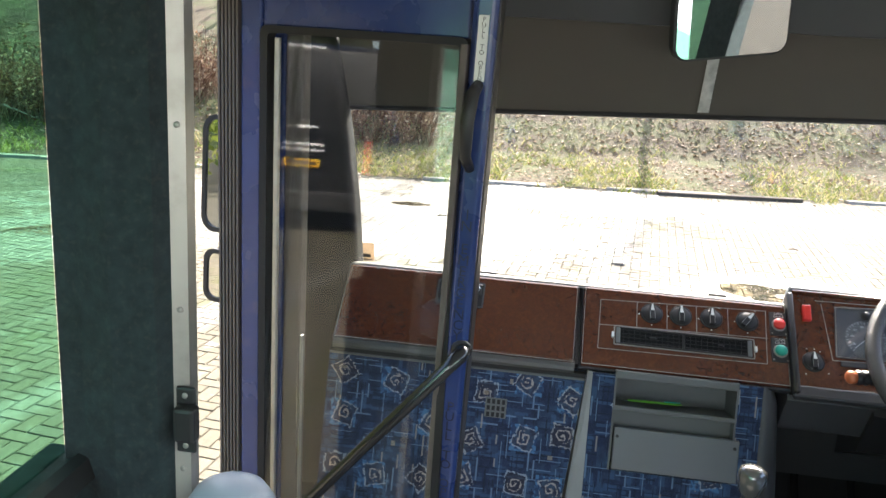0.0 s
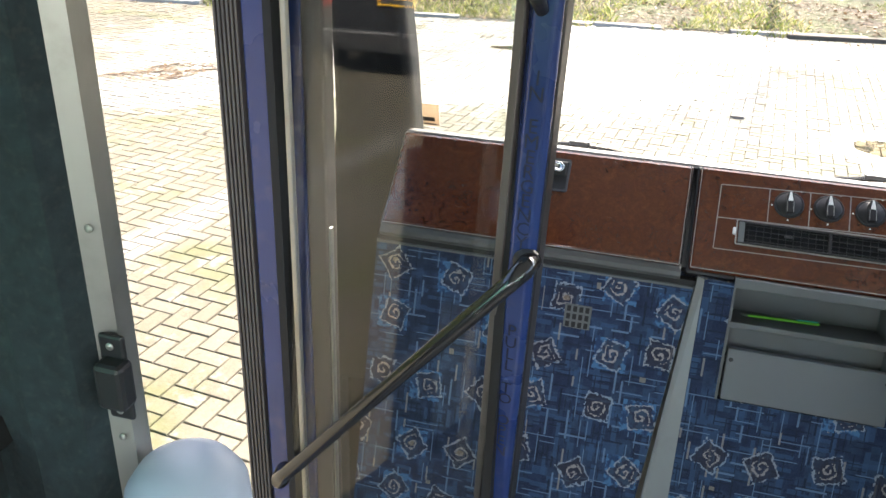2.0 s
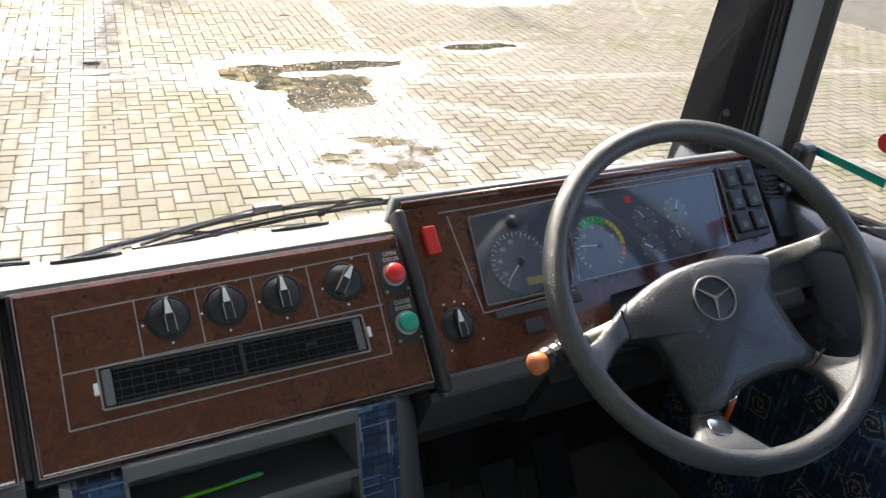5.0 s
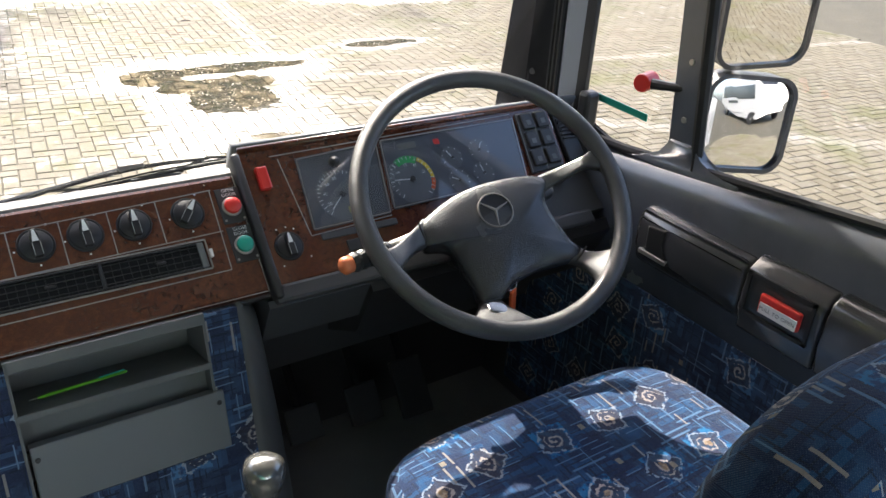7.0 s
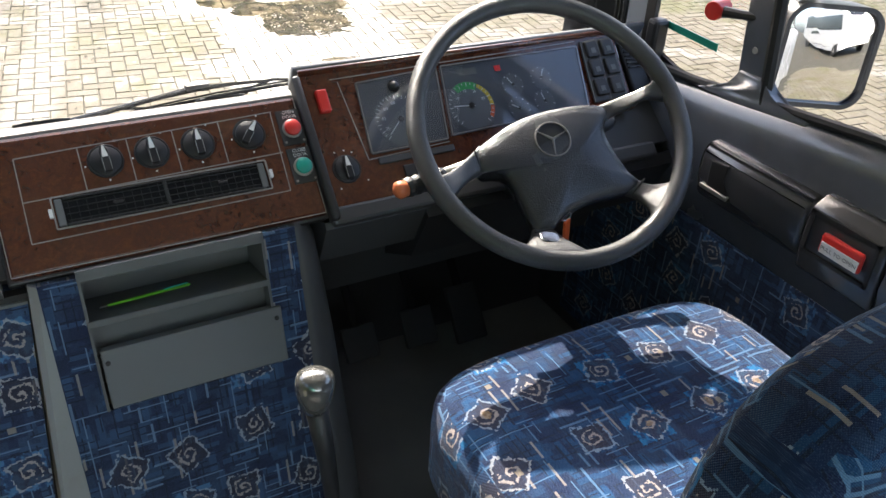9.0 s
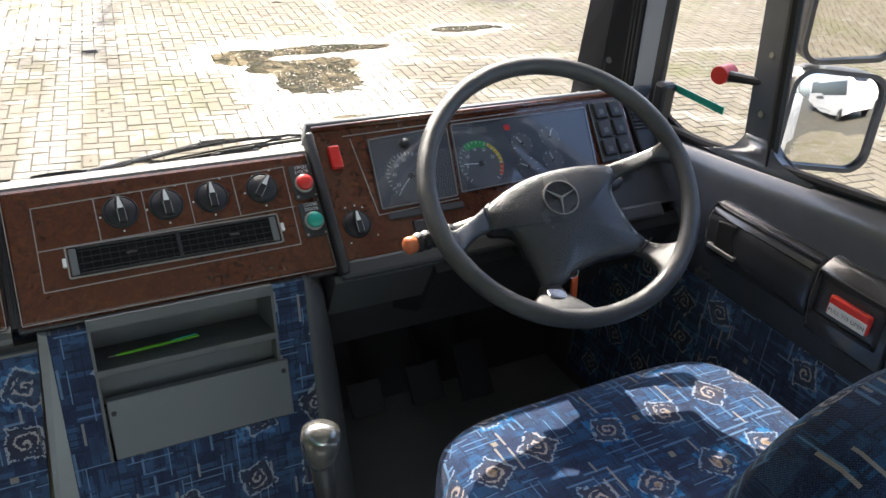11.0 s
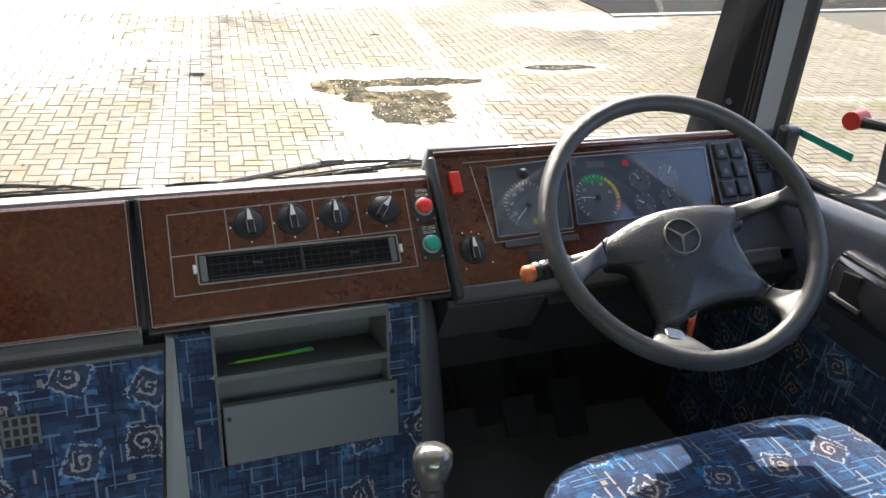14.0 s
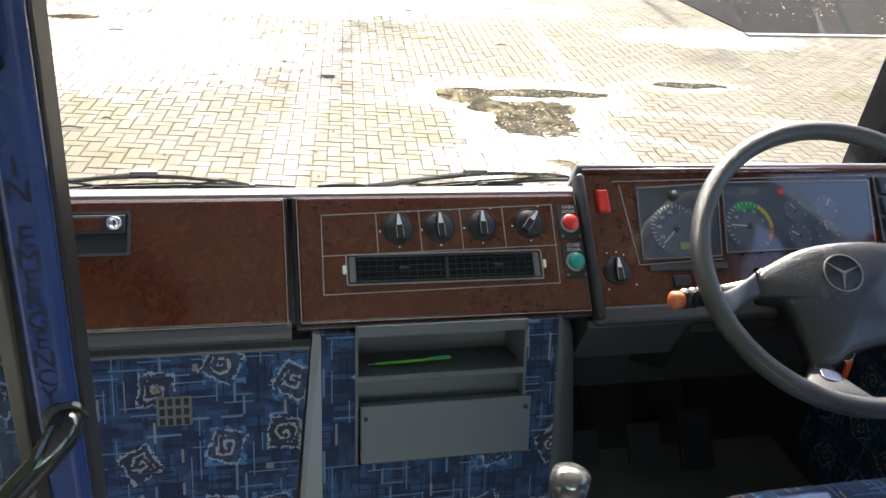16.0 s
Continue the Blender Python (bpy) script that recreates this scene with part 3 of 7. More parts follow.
pr = thing("windscreen_pillar_right", "charcoal windscreen pillar with black rubber seals", "pillar", kind="structure")
part("cover", beam([(1.176, 0.166, 0.855), (1.178, 0.262, 0.82), (1.235, 0.262, 0.82), (1.235, 0.09, 0.855), (1.199, 0.105, 0.855)], [(1.166, 0.128, 1.56), (1.168, 0.17, 1.58), (1.235, 0.10, 1.58), (1.235, 0.02, 1.56), (1.192, 0.095, 1.56)]), M_matte, pr)
part("seal", tube([(1.182, 0.160, 0.87), (1.178, 0.146, 1.22), (1.171, 0.124, 1.56)], 0.005, 8), M_rubber, pr)
for k in range(3):
    part("ribbed_seal", tube([(1.194 + k * 0.003, 0.108 - k * 0.008, 0.87), (1.190 + k * 0.003, 0.112 - k * 0.008, 1.20), (1.185 + k * 0.003, 0.108 - k * 0.008, 1.55)], 0.004, 6), M_rubber, pr)
part("trim", beam([(1.200, 0.074, 0.865), (1.203, 0.082, 0.865), (1.214, 0.036, 0.865), (1.206, 0.026, 0.865)], [(1.192, 0.082, 1.55), (1.196, 0.092, 1.55), (1.208, 0.036, 1.55), (1.198, 0.026, 1.55)]), plain("pale_grey_pillar_trim", (0.20, 0.22, 0.25), 0.4), pr, "pale grey pillar trim strip")
part("outer_seal", beam([(1.199, 0.027, 0.875), (1.211, 0.029, 0.875), (1.214, 0.006, 0.875), (1.201, 0.004, 0.875)], [(1.194, 0.027, 1.54), (1.206, 0.029, 1.54), (1.210, 0.006, 1.54), (1.197, 0.004, 1.54)]), M_rubber, pr)
part("bolt", moved(lathe([(0.007, 0), (0.007, 0.002), (0.004, 0.003), (0, 0.003)], 12), look((1.180, 0.146, 0.961), (0.0, -1.2, 1.4)) @ Matrix.Rotation(math.pi, 4, "X")), M_dash, pr, "dark bolt head")
pl = thing("windscreen_pillar_left", "black windscreen pillar beside the entrance door", "pillar", kind="structure")
rows = []
bm = bmesh.new()
for z, xi, xo, y in ((0.30, -0.60, -0.735, 0.00), (0.78, -0.585, -0.735, 0.00), (0.815, -0.56, -0.728, 0.00), (0.85, -0.548, -0.712, 0.00), (0.885, -0.545, -0.704, -0.002), (0.93, -0.548, -0.701, -0.006), (1.05, -0.556, -0.700, -0.018), (1.20, -0.572, -0.700, -0.034), (1.40, -0.598, -0.705, -0.058), (1.58, -0.622, -0.712, -0.08)):
    rows.append([bm.verts.new(q) for q in ((xi, y + 0.02, z), (xi - 0.012, y, z), (xo + 0.02, y - 0.012, z), (xo, y + 0.004, z), (xo, y + 0.10, z), (xi, y + 0.09, z))])
for r0, r1 in zip(rows, rows[1:]):
    for k in range(6):
        bm.faces.new((r0[k], r0[(k + 1) % 6], r1[(k + 1) % 6], r1[k]))
bm.faces.new(rows[0][::-1])
bm.faces.new(rows[-1])
part("cover", bm, M_matte, pl, "", True)
part("foot_clip", box(-0.735, -0.700, -0.03, -0.012, 0.770, 0.800, 0.004), M_alu, pl, "small bright clip at the pillar foot")
tagged(obj("wall_left_front", box(-0.742, -0.69, 0.012, 0.30, -0.3, 0.80, bm=bmesh.new()), M_matte), "black body panel ahead of the doorway", "wall", kind="structure")
tagged(obj("bulkhead", box(-0.69, 1.20, 0.20, 0.24, -0.1, 0.806, bm=bmesh.new()), M_black), "black bulkhead under the windscreen", "wall", kind="structure")

blind = thing("sun_blind", "dark cloth roller blind pulled down behind the windscreen", "blind")
bm = bmesh.new()
hexa(bm, [(-0.60, 0.040, 1.276), (1.09, 0.030, 1.354), (1.09, 0.034, 1.354), (-0.60, 0.044, 1.276), (-0.60, -0.045, 1.56), (1.09, -0.045, 1.56), (1.09, -0.041, 1.56), (-0.60, -0.041, 1.56)])
part("cloth", bm, M_visor, blind)
part("bottom_bar", tube([(-0.60, 0.040, 1.274), (1.09, 0.030, 1.352)], 0.006, 8), M_black, blind)
part("pull_strap", beam([(0.210, 0.024, 1.322), (0.234, 0.024, 1.323), (0.234, 0.027, 1.323), (0.210, 0.027, 1.322)], [(0.210, -0.055, 1.56), (0.234, -0.055, 1.56), (0.234, -0.052, 1.56), (0.210, -0.052, 1.56)]), plain("printed_strap", (0.42, 0.42, 0.40), 0.6, vary=0.7, scale=400), blind, "white printed pull strap")
im = thing("interior_mirror", "black-backed rear-view mirror hung from the header", "mirror")
mt = Matrix.Translation((0.228, -0.13, 1.512)) @ Matrix.Rotation(radians(16), 4, "Z") @ Matrix.Rotation(radians(98), 4, "X") @ Matrix.Rotation(radians(8), 4, "Z")
part("housing", moved(prism(rounded(0.240, 0.140, 0.028), -0.022, 0.0, "z", 0.003), mt), M_black, im)
part("mirror_glass", moved(prism(rounded(0.230, 0.130, 0.024), 0.0005, 0.003, "z"), mt), M_mirror, im)
part("stem", tube([(0.235, -0.10, 1.49), (0.235, -0.06, 1.55), (0.235, -0.05, 1.57)], 0.009, 8), M_black, im)

# ---- dashboard ----
FA = radians(45.55)
DASH = Matrix(((1, 0, 0, 0), (0, math.sin(FA), -math.cos(FA), 0), (0, math.cos(FA), math.sin(FA), 0.9), (0, 0, 0, 1)))


def on_dash(bm):
    """From the dash face's own axes (across, up the face, out of it) into the bus."""
    return moved(bm, DASH)


dash = thing("dashboard", "dark grey dashboard with glossy burr-wood fascia panels", "dashboard")
# main moulding behind the fascia
part("moulding", prism([(0.012, 0.885), (0.03, 0.890), (0.12, 0.852), (0.20, 0.808), (0.20, 0.50), (0.06, 0.46), (-0.02, 0.70), (-0.128, 0.752), (-0.140, 0.765)], -0.56, 1.20), M_dash, dash)
part("top_panel", prism([(-0.003, 0.9005), (0.004, 0.9055), (0.020, 0.9055), (0.05, 0.896), (0.12, 0.866), (0.205, 0.824), (0.212, 0.815), (0.02, 0.890)], -0.565, 1.195), M_dashtop, dash, "dusty pale grey dash top")
for lx, ly in ((0.094, 0.118), (0.373, 0.125)):
    lm = Matrix.Translation((lx, ly, 0.8665 - (ly - 0.12) * 0.48)) @ Matrix.Rotation(radians(-25.5), 4, "X")
    lid = part("vent_lid", moved(prism([(0.042 * math.cos(k * math.tau / 28), 0.020 * math.sin(k * math.tau / 28)) for k in range(28)], -0.002, 0.004, "z", 0.0015), lm), M_dash, dash, "oval dark vent lid")
    for k in range(3):
        part("slot", moved(box(-0.030 + abs(k - 1) * 0.006, 0.030 - abs(k - 1) * 0.006, -0.0015 + (k - 1) * 0.008, 0.0015 + (k - 1) * 0.008, 0.0038, 0.0046), lm), M_rubber, lid)


def slab(u0, u1, v0, v1, w0, w1, bev=0.004):
    return on_dash(box(u0, u1, v0, v1, w0, w1, bev))


glove = part("glovebox_lid", slab(-0.553, -0.008, -0.198, -0.004, 0.0, 0.016, 0.006), M_wood, dash, "burr-wood glovebox lid")
part("lid_edge", slab(-0.556, -0.005, -0.203, 0.0, -0.012, 0.006, 0.003), M_black, glove)
part("handle_recess", slab(-0.333, -0.226, -0.087, -0.026, 0.0145, 0.0166, 0.001), M_rubber, glove)
part("recess_rim", on_dash(moved(ring_prism(rounded(0.112, 0.066, 0.004, 2), rounded(0.104, 0.058, 0.003, 2), 0.0, 0.0035), Matrix.Translation((-0.2795, -0.0565, 0.0155)))), M_dash, glove, "dark grey recess rim")
flap = part("handle_flap", slab(-0.328, -0.230, -0.057, -0.029, 0.0165, 0.0205, 0.002), M_black, glove, "black pull flap")
part("flap_inlay", slab(-0.325, -0.262, -0.053, -0.033, 0.0200, 0.0212, 0.0008), M_wood, flap)
part("lock", on_dash(moved(lathe([(0.0105, 0), (0.0105, 0.003), (0.0095, 0.0045), (0.007, 0.0045), (0.0065, 0.0035), (0, 0.0035)]), Matrix.Translation((-0.245, -0.043, 0.0205)))), M_chrome, flap, "round chrome lock", True)
part("keyhole", slab(-0.2460, -0.2440, -0.048, -0.038, 0.0238, 0.0246, 0.0), M_rubber, flap)
part("lower_lip", prism([(-0.146, 0.7715), (-0.1545, 0.7695), (-0.1605, 0.764), (-0.1625, 0.757), (-0.159, 0.7495), (-0.13, 0.747), (-0.12, 0.770)], -0.553, -0.006), M_lip, dash, "dark grey lip under the fascia")

centre = part("centre_fascia", slab(0.006, 0.455, -0.200, -0.002, 0.0, 0.016, 0.006), M_wood, dash, "burr-wood centre fascia")
part("fascia_edge", slab(0.002, 0.458, -0.205, 0.001, -0.012, 0.006, 0.003), M_black, centre)


def thin_line(u0, v0, u1, v1, w, name, parent, mat, half=0.0008):
    d = Vector((u1 - u0, v1 - v0, 0))
    n = Vector((-d.y, d.x, 0)).normalized() * half
    a, b = Vector((u0, v0, w)), Vector((u1, v1, w))
    bm = bmesh.new()
    up = Vector((0, 0, 0.0008))
    hexa(bm, [a - n, b - n, b + n, a + n, a - n + up, b - n + up, b + n + up, a + n + up])
    return part(name, on_dash(bm), mat, parent)


for a in ((0.044, -0.034, 0.412, -0.022), (0.043, -0.098, 0.412, -0.090), (0.042, -0.157, 0.407, -0.152), (0.044, -0.034, 0.042, -0.157), (0.126, -0.032, 0.126, -0.096), (0.193, -0.030, 0.193, -0.095), (0.258, -0.028, 0.258, -0.094), (0.327, -0.026, 0.327, -0.092), (0.410, -0.022, 0.407, -0.152)):
    thin_line(*a, 0.0158, "inlay_line", centre, M_silver)


M_knob = plain("satin_black_plastic", (0.011, 0.011, 0.012), 0.5, vary=0.2)


M_tick0 = plain("faint_knob_line", (0.30, 0.30, 0.29), 0.6, vary=0.05, bump=0.0)


def rotary_knob(u, v, turn, parent, w=0.016, s=1.0):
    """A black rotary switch: round skirt, raised bar grip and a white pointer."""
    m = Matrix.Translation((u, v, w)) @ Matrix.Rotation(radians(turn), 4, "Z") @ Matrix.Scale(s, 4)
    k = part("rotary_knob", on_dash(moved(lathe([(0.0250, -0.001), (0.0250, 0.0012), (0.0235, 0.0022), (0.0225, 0.0014), (0.0215, 0.0014), (0.0208, 0.0032), (0.0200, 0.0040), (0, 0.0042)]), m)), M_knob, parent, "black rotary knob", True)
    part("grip", on_dash(moved(prism([(-0.0055, -0.0195), (0.0055, -0.0195), (0.0060, 0.012), (0.0030, 0.0205), (-0.0030, 0.0205), (-0.0060, 0.012)], 0.004, 0.0135, "z", 0.0012), m)), M_knob, k, "bar grip")
    part("pointer", on_dash(moved(prism([(-0.0042, 0.002), (0.0042, 0.002), (0.0014, 0.0185), (-0.0014, 0.0185)], 0.0137, 0.0143, "z"), m)), M_white, k)
    for sx in (-1, 1):
        part("grip_line", on_dash(moved(box(sx * 0.0051 - 0.0005, sx * 0.0051 + 0.0005, -0.018, 0.001, 0.0132, 0.0140), m)), M_tick0, k)
    return k


for u, v, turn in ((0.159, -0.0575, 2), (0.2235, -0.056, 2), (0.2905, -0.0545, 0), (0.369, -0.0525, -38)):
    rotary_knob(u, v, turn, centre)
    for sx, sy in ((-0.028, -0.004), (0.0, -0.029), (0.018, 0.028)):
        part("dial_mark", slab(u + sx - 0.0013, u + sx + 0.0013, v + sy - 0.0013, v + sy + 0.0013, 0.0155, 0.0165, 0.0003), M_white, centre)
vent = part("air_vent", on_dash(moved(ring_prism(rounded(0.306, 0.048, 0.002, 1), rounded(0.3015, 0.0435, 0.001, 1), 0.0, 0.0030), Matrix.Translation((0.229, -0.1205, 0.0150)))), M_silver, centre, "long black air vent with louvres")
part("duct", slab(0.080, 0.378, -0.1415, -0.0995, 0.0155, 0.0165, 0.0), M_matte, vent)
M_louvre = plain("dull_black_louvre", (0.012, 0.013, 0.012), 0.55, vary=0.3)
for i in range(4):
    part("louvre", slab(0.093, 0.365, -0.1345 + i * 0.0090, -0.1333 + i * 0.0090, 0.0174, 0.0188, 0.0003), M_louvre, vent)
for i in range(22):
    u = 0.097 + i * 0.0122
    part("fin", slab(u, u + 0.0009, -0.139, -0.102, 0.0160, 0.0174, 0.0), M_louvre, vent)
for v in (-0.1405, -0.1030):
    part("louvre_frame", slab(0.092, 0.366, v, v + 0.0022, 0.0162, 0.0195, 0.0005), M_black, vent)
part("divider", slab(0.2265, 0.2315, -0.1405, -0.1010, 0.0162, 0.0195, 0.0008), M_black, vent)
for u in (0.155, 0.303):
    part("vent_tab", slab(u, u + 0.014, -0.1225, -0.1185, 0.0185, 0.0215, 0.001), M_black, vent)
for u in (0.0855, 0.3715):
    part("end_plate", slab(u - 0.0050, u + 0.0050, -0.1405, -0.1010, 0.0155, 0.0185, 0.0015), M_grey, vent, "grey end plate")
for u in (0.0735, 0.3845):
    part("side_tab", slab(u - 0.0025, u + 0.0025, -0.127, -0.114, 0.014, 0.021, 0.001), M_white, vent)
for v, mat, word in ((-0.051, M_red, "OPEN\nDOOR"), (-0.115, M_green, "CLOSE\nDOOR")):
    pb = part("button_plate", slab(0.417, 0.4545, v - 0.030, v + 0.028, 0.015, 0.018, 0.001), M_ink, centre, "black plate with a push button")
    part("rim", on_dash(moved(lathe([(0.0155, 0), (0.0155, 0.002), (0.013, 0.003), (0, 0.003)]), Matrix.Translation((0.4365, v - 0.004, 0.018)))), M_silver, pb)
    part("push_button", on_dash(moved(lathe([(0.0128, 0), (0.0128, 0.006), (0.011, 0.008), (0, 0.0085)]), Matrix.Translation((0.4365, v - 0.004, 0.020)))), mat, pb, "", True)
    text_mesh(word, 0.0075, DASH @ Matrix.Translation((0.437, v + 0.0195, 0.0186)), M_white, pb)
    for u2 in (0.4215, 0.4505):
        part("screw", on_dash(moved(lathe([(0.0022, 0), (0.002, 0.001), (0, 0.001)], 8), Matrix.Translation((u2, v - 0.025, 0.018)))), M_silver, pb)

for a in ((-0.0105, -0.196, -0.0105, -0.006), (-0.551, -0.1965, -0.0105, -0.1965)):
    thin_line(*a, 0.0158, "edge_line", glove, M_silver, 0.0007)
for a in ((0.0085, -0.197, 0.0085, -0.004), (0.0085, -0.1975, 0.452, -0.1975), (0.452, -0.197, 0.452, -0.004)):
    thin_line(*a, 0.0158, "edge_line", centre, M_silver, 0.0007)
# instrument panel with its hood
inst = part("instrument_panel", on_dash(prism([(0.468, -0.196), (0.735, -0.196), (0.745, -0.136), (1.098, -0.124), (1.108, 0.034), (0.468, 0.034)], 0.004, 0.018, "z", 0.004)), M_wood, dash, "burr-wood instrument surround")
part("panel_edge", on_dash(prism([(0.456, -0.215), (0.470, -0.215), (0.470, 0.027), (0.456, 0.027)], 0.0, 0.030, "z", 0.005)), M_black, inst, "dark grey raised edge", True)
# hood coloured paler than the dash top, as the sun lights it
part("hood", prism([(0.0155, 0.9385), (0.0155, 0.9430), (0.0195, 0.9450), (0.0290, 0.9435), (0.0400, 0.930), (0.0480, 0.900), (0.065, 0.868), (0.10, 0.852), (0.205, 0.828), (0.18, 0.81), (0.045, 0.860), (0.026, 0.918)], 0.466, 1.19), plain("sunlit_hood_plastic", (0.150, 0.160, 0.172), 0.42, vary=0.15, dirt=0.1), inst, "hood over the instruments, sunlight put into its pale grey", True)
part("wood_bead", on_dash(tube([(0.471, 0.0335, 0.0170), (0.80, 0.0345, 0.0170), (1.106, 0.0345, 0.0170)], 0.0062, 10)), M_wood, inst, "rounded burr-wood bead", True)
part("lower_edge", slab(0.458, 1.112, -0.222, -0.192, 0.0, 0.020, 0.006), M_dash, inst)
part("hazard_switch", slab(0.4875, 0.5065, -0.040, -0.001, 0.017, 0.029, 0.003), M_red, inst, "red hazard switch")
rotary_knob(0.504, -0.136, 0, inst, 0.018, 0.95)
for sx, sy in ((-0.012, 0.03), (0.004, 0.031), (0.016, 0.026), (0.03, -0.024), (-0.018, -0.03)):
    part("dial_mark", slab(0.504 + sx - 0.0013, 0.504 + sx + 0.0013, -0.136 + sy - 0.0013, -0.136 + sy + 0.0013, 0.0175, 0.0186, 0.0003), M_white, inst)
CL_L = [(0.562, 0.003), (0.712, 0.011), (0.693, -0.117), (0.553, -0.119)]
CL_R = [(0.722, 0.012), (1.012, 0.014), (0.993, -0.105), (0.704, -0.112)]
clus = part("cluster", on_dash(prism(CL_L, 0.017, 0.0195, "z")), M_dial, inst, "dark instrument cluster under a clear cover")
part("cluster_face", on_dash(prism(CL_R, 0.017, 0.0195, "z")), M_dial, clus)
for win in (CL_L, CL_R):
    for a, b in zip(win, win[1:] + win[:1]):
        thin_line(*a, *b, 0.0195, "bezel", clus, M_dash, 0.0026)
        thin_line(*a, *b, 0.0206, "bezel_line", clus, M_silver, 0.0008)
thin_line(0.716, 0.024, 0.698, -0.124, 0.0192, "divider", clus, M_wood, 0.003)
for a in ((0.520, 0.016, 1.012, 0.0245), (0.532, 0.010, 0.545, -0.128), (0.545, -0.128, 0.700, -0.122)):
    thin_line(*a, 0.0182, "inlay_line", inst, M_silver, 0.0008)


def gauge(u, v, r, name, ticks, a0, a1, needle=None, colour=None):
    g = part(name, on_dash(moved(lathe([(r, 0), (r, 0.0006), (0, 0.0006)]), Matrix.Translation((u, v, 0.0195)))), colour or M_dialface, clus)
    for i in range(ticks):
        a = radians(a0 + (a1 - a0) * i / (ticks - 1))
        long_ = 0.80 if i % 2 == 0 else 0.87
        p, q = (u + r * long_ * math.cos(a), v + r * long_ * math.sin(a)), (u + r * 0.95 * math.cos(a), v + r * 0.95 * math.sin(a))
        thin_line(*p, *q, 0.0202, "tick", g, M_tick, 0.0004 if r < 0.03 else 0.0005)
    if needle is not None:
        a = radians(needle)
        thin_line(u - r * 0.15 * math.cos(a), v - r * 0.15 * math.sin(a), u + r * 0.75 * math.cos(a), v + r * 0.75 * math.sin(a), 0.0208, "needle", g, M_tick, 0.0008)
    part("hub", on_dash(moved(lathe([(r * 0.12, 0), (r * 0.12, 0.002), (0, 0.002)], 14), Matrix.Translation((u, v, 0.0205)))), M_black, g)
    return g


M_tick = plain("pale_dial_print", (0.62, 0.64, 0.66), 0.6, vary=0.05, bump=0.0)
M_dialface = plain("dial_blue_grey", (0.100, 0.112, 0.125), 0.5, vary=0.08, bump=0.0)
M_bandg = plain("green_band", (0.02, 0.28, 0.07), 0.5, vary=0.05, bump=0.0)
M_bandy = plain("yellow_band", (0.50, 0.38, 0.03), 0.5, vary=0.05, bump=0.0)
M_bandr = plain("red_band", (0.55, 0.10, 0.03), 0.5, vary=0.05, bump=0.0)
speedo = gauge(0.620, -0.070, 0.046, "speedometer", 29, 225, -45, 222)
for word, a in (("20", 205), ("40", 170), ("60", 135), ("80", 100)):
    text_mesh(word, 0.0085, DASH @ Matrix.Translation((0.620 + 0.030 * math.cos(radians(a)), -0.070 + 0.030 * math.sin(radians(a)), 0.0204)), M_tick, speedo, "numeral")
part("display", slab(0.622, 0.646, -0.104, -0.093, 0.0203, 0.0210, 0.0), plain("amber_display", (0.30, 0.30, 0.10), 0.5), clus, "small amber display")
tacho = gauge(0.757, -0.067, 0.045, "rev_counter", 25, 225, -50, 175)
for word, a in (("5", 185), ("10", 145), ("15", 100), ("20", 62), ("25", 20)):
    text_mesh(word, 0.0075, DASH @ Matrix.Translation((0.757 + 0.028 * math.cos(radians(a)), -0.067 + 0.028 * math.sin(radians(a)), 0.0204)), M_tick, tacho, "numeral")


def arc_band(u, v, r0, r1, a0, a1, mat, parent):
    n = 10
    pts = [(u + r1 * math.cos(radians(a0 + (a1 - a0) * i / n)), v + r1 * math.sin(radians(a0 + (a1 - a0) * i / n))) for i in range(n + 1)]
    pts += [(u + r0 * math.cos(radians(a1 + (a0 - a1) * i / n)), v + r0 * math.sin(radians(a1 + (a0 - a1) * i / n))) for i in range(n + 1)]
    return part("colour_band", on_dash(prism(pts, 0.0203, 0.0209, "z")), mat, parent)


arc_band(0.757, -0.067, 0.031, 0.044, 125, 60, M_bandg, tacho)
arc_band(0.757, -0.067, 0.037, 0.044, 58, -5, M_bandy, tacho)
arc_band(0.757, -0.067, 0.037, 0.044, -7, -38, M_bandr, tacho)
for u, v, nd in ((0.851, -0.041, 120), (0.913, -0.036, 60), (0.849, -0.086, 150), (0.905, -0.081, 100)):
    gauge(u, v, 0.022, "small_gauge", 7, 200, -20, nd)
part("warning_lamp", slab(0.825, 0.837, -0.011, -0.001, 0.0196, 0.0208, 0.0), M_red, clus, "red warning symbol")
part("display", slab(0.752, 0.788, -0.010, 0.002, 0.0196, 0.0202, 0.0), M_grey, clus)
part("reset_knob", on_dash(moved(lathe([(0.010, 0), (0.010, 0.004), (0.007, 0.005), (0.007, 0.009), (0, 0.010)]), Matrix.Translation((0.625, -0.012, 0.0195)))), M_black, clus, "", True)
part("cover", on_dash(prism([(0.556, 0.004), (1.012, 0.015), (0.993, -0.108), (0.551, -0.121)], 0.0245, 0.0255, "z")), M_screen, clus, "clear plastic cover").visible_shadow = False
bank = part("switch_bank", on_dash(prism([(1.021, 0.022), (1.094, 0.024), (1.084, -0.100), (1.009, -0.102)], 0.016, 0.024, "z", 0.003)), M_dash, inst, "bank of black rocker switches")
for a in ((1.021, 0.020, 1.009, -0.100), (1.058, 0.020, 1.046, -0.100), (1.093, 0.022, 1.083, -0.100)):
    thin_line(*a, 0.0240, "rib", bank, M_grey, 0.0014)
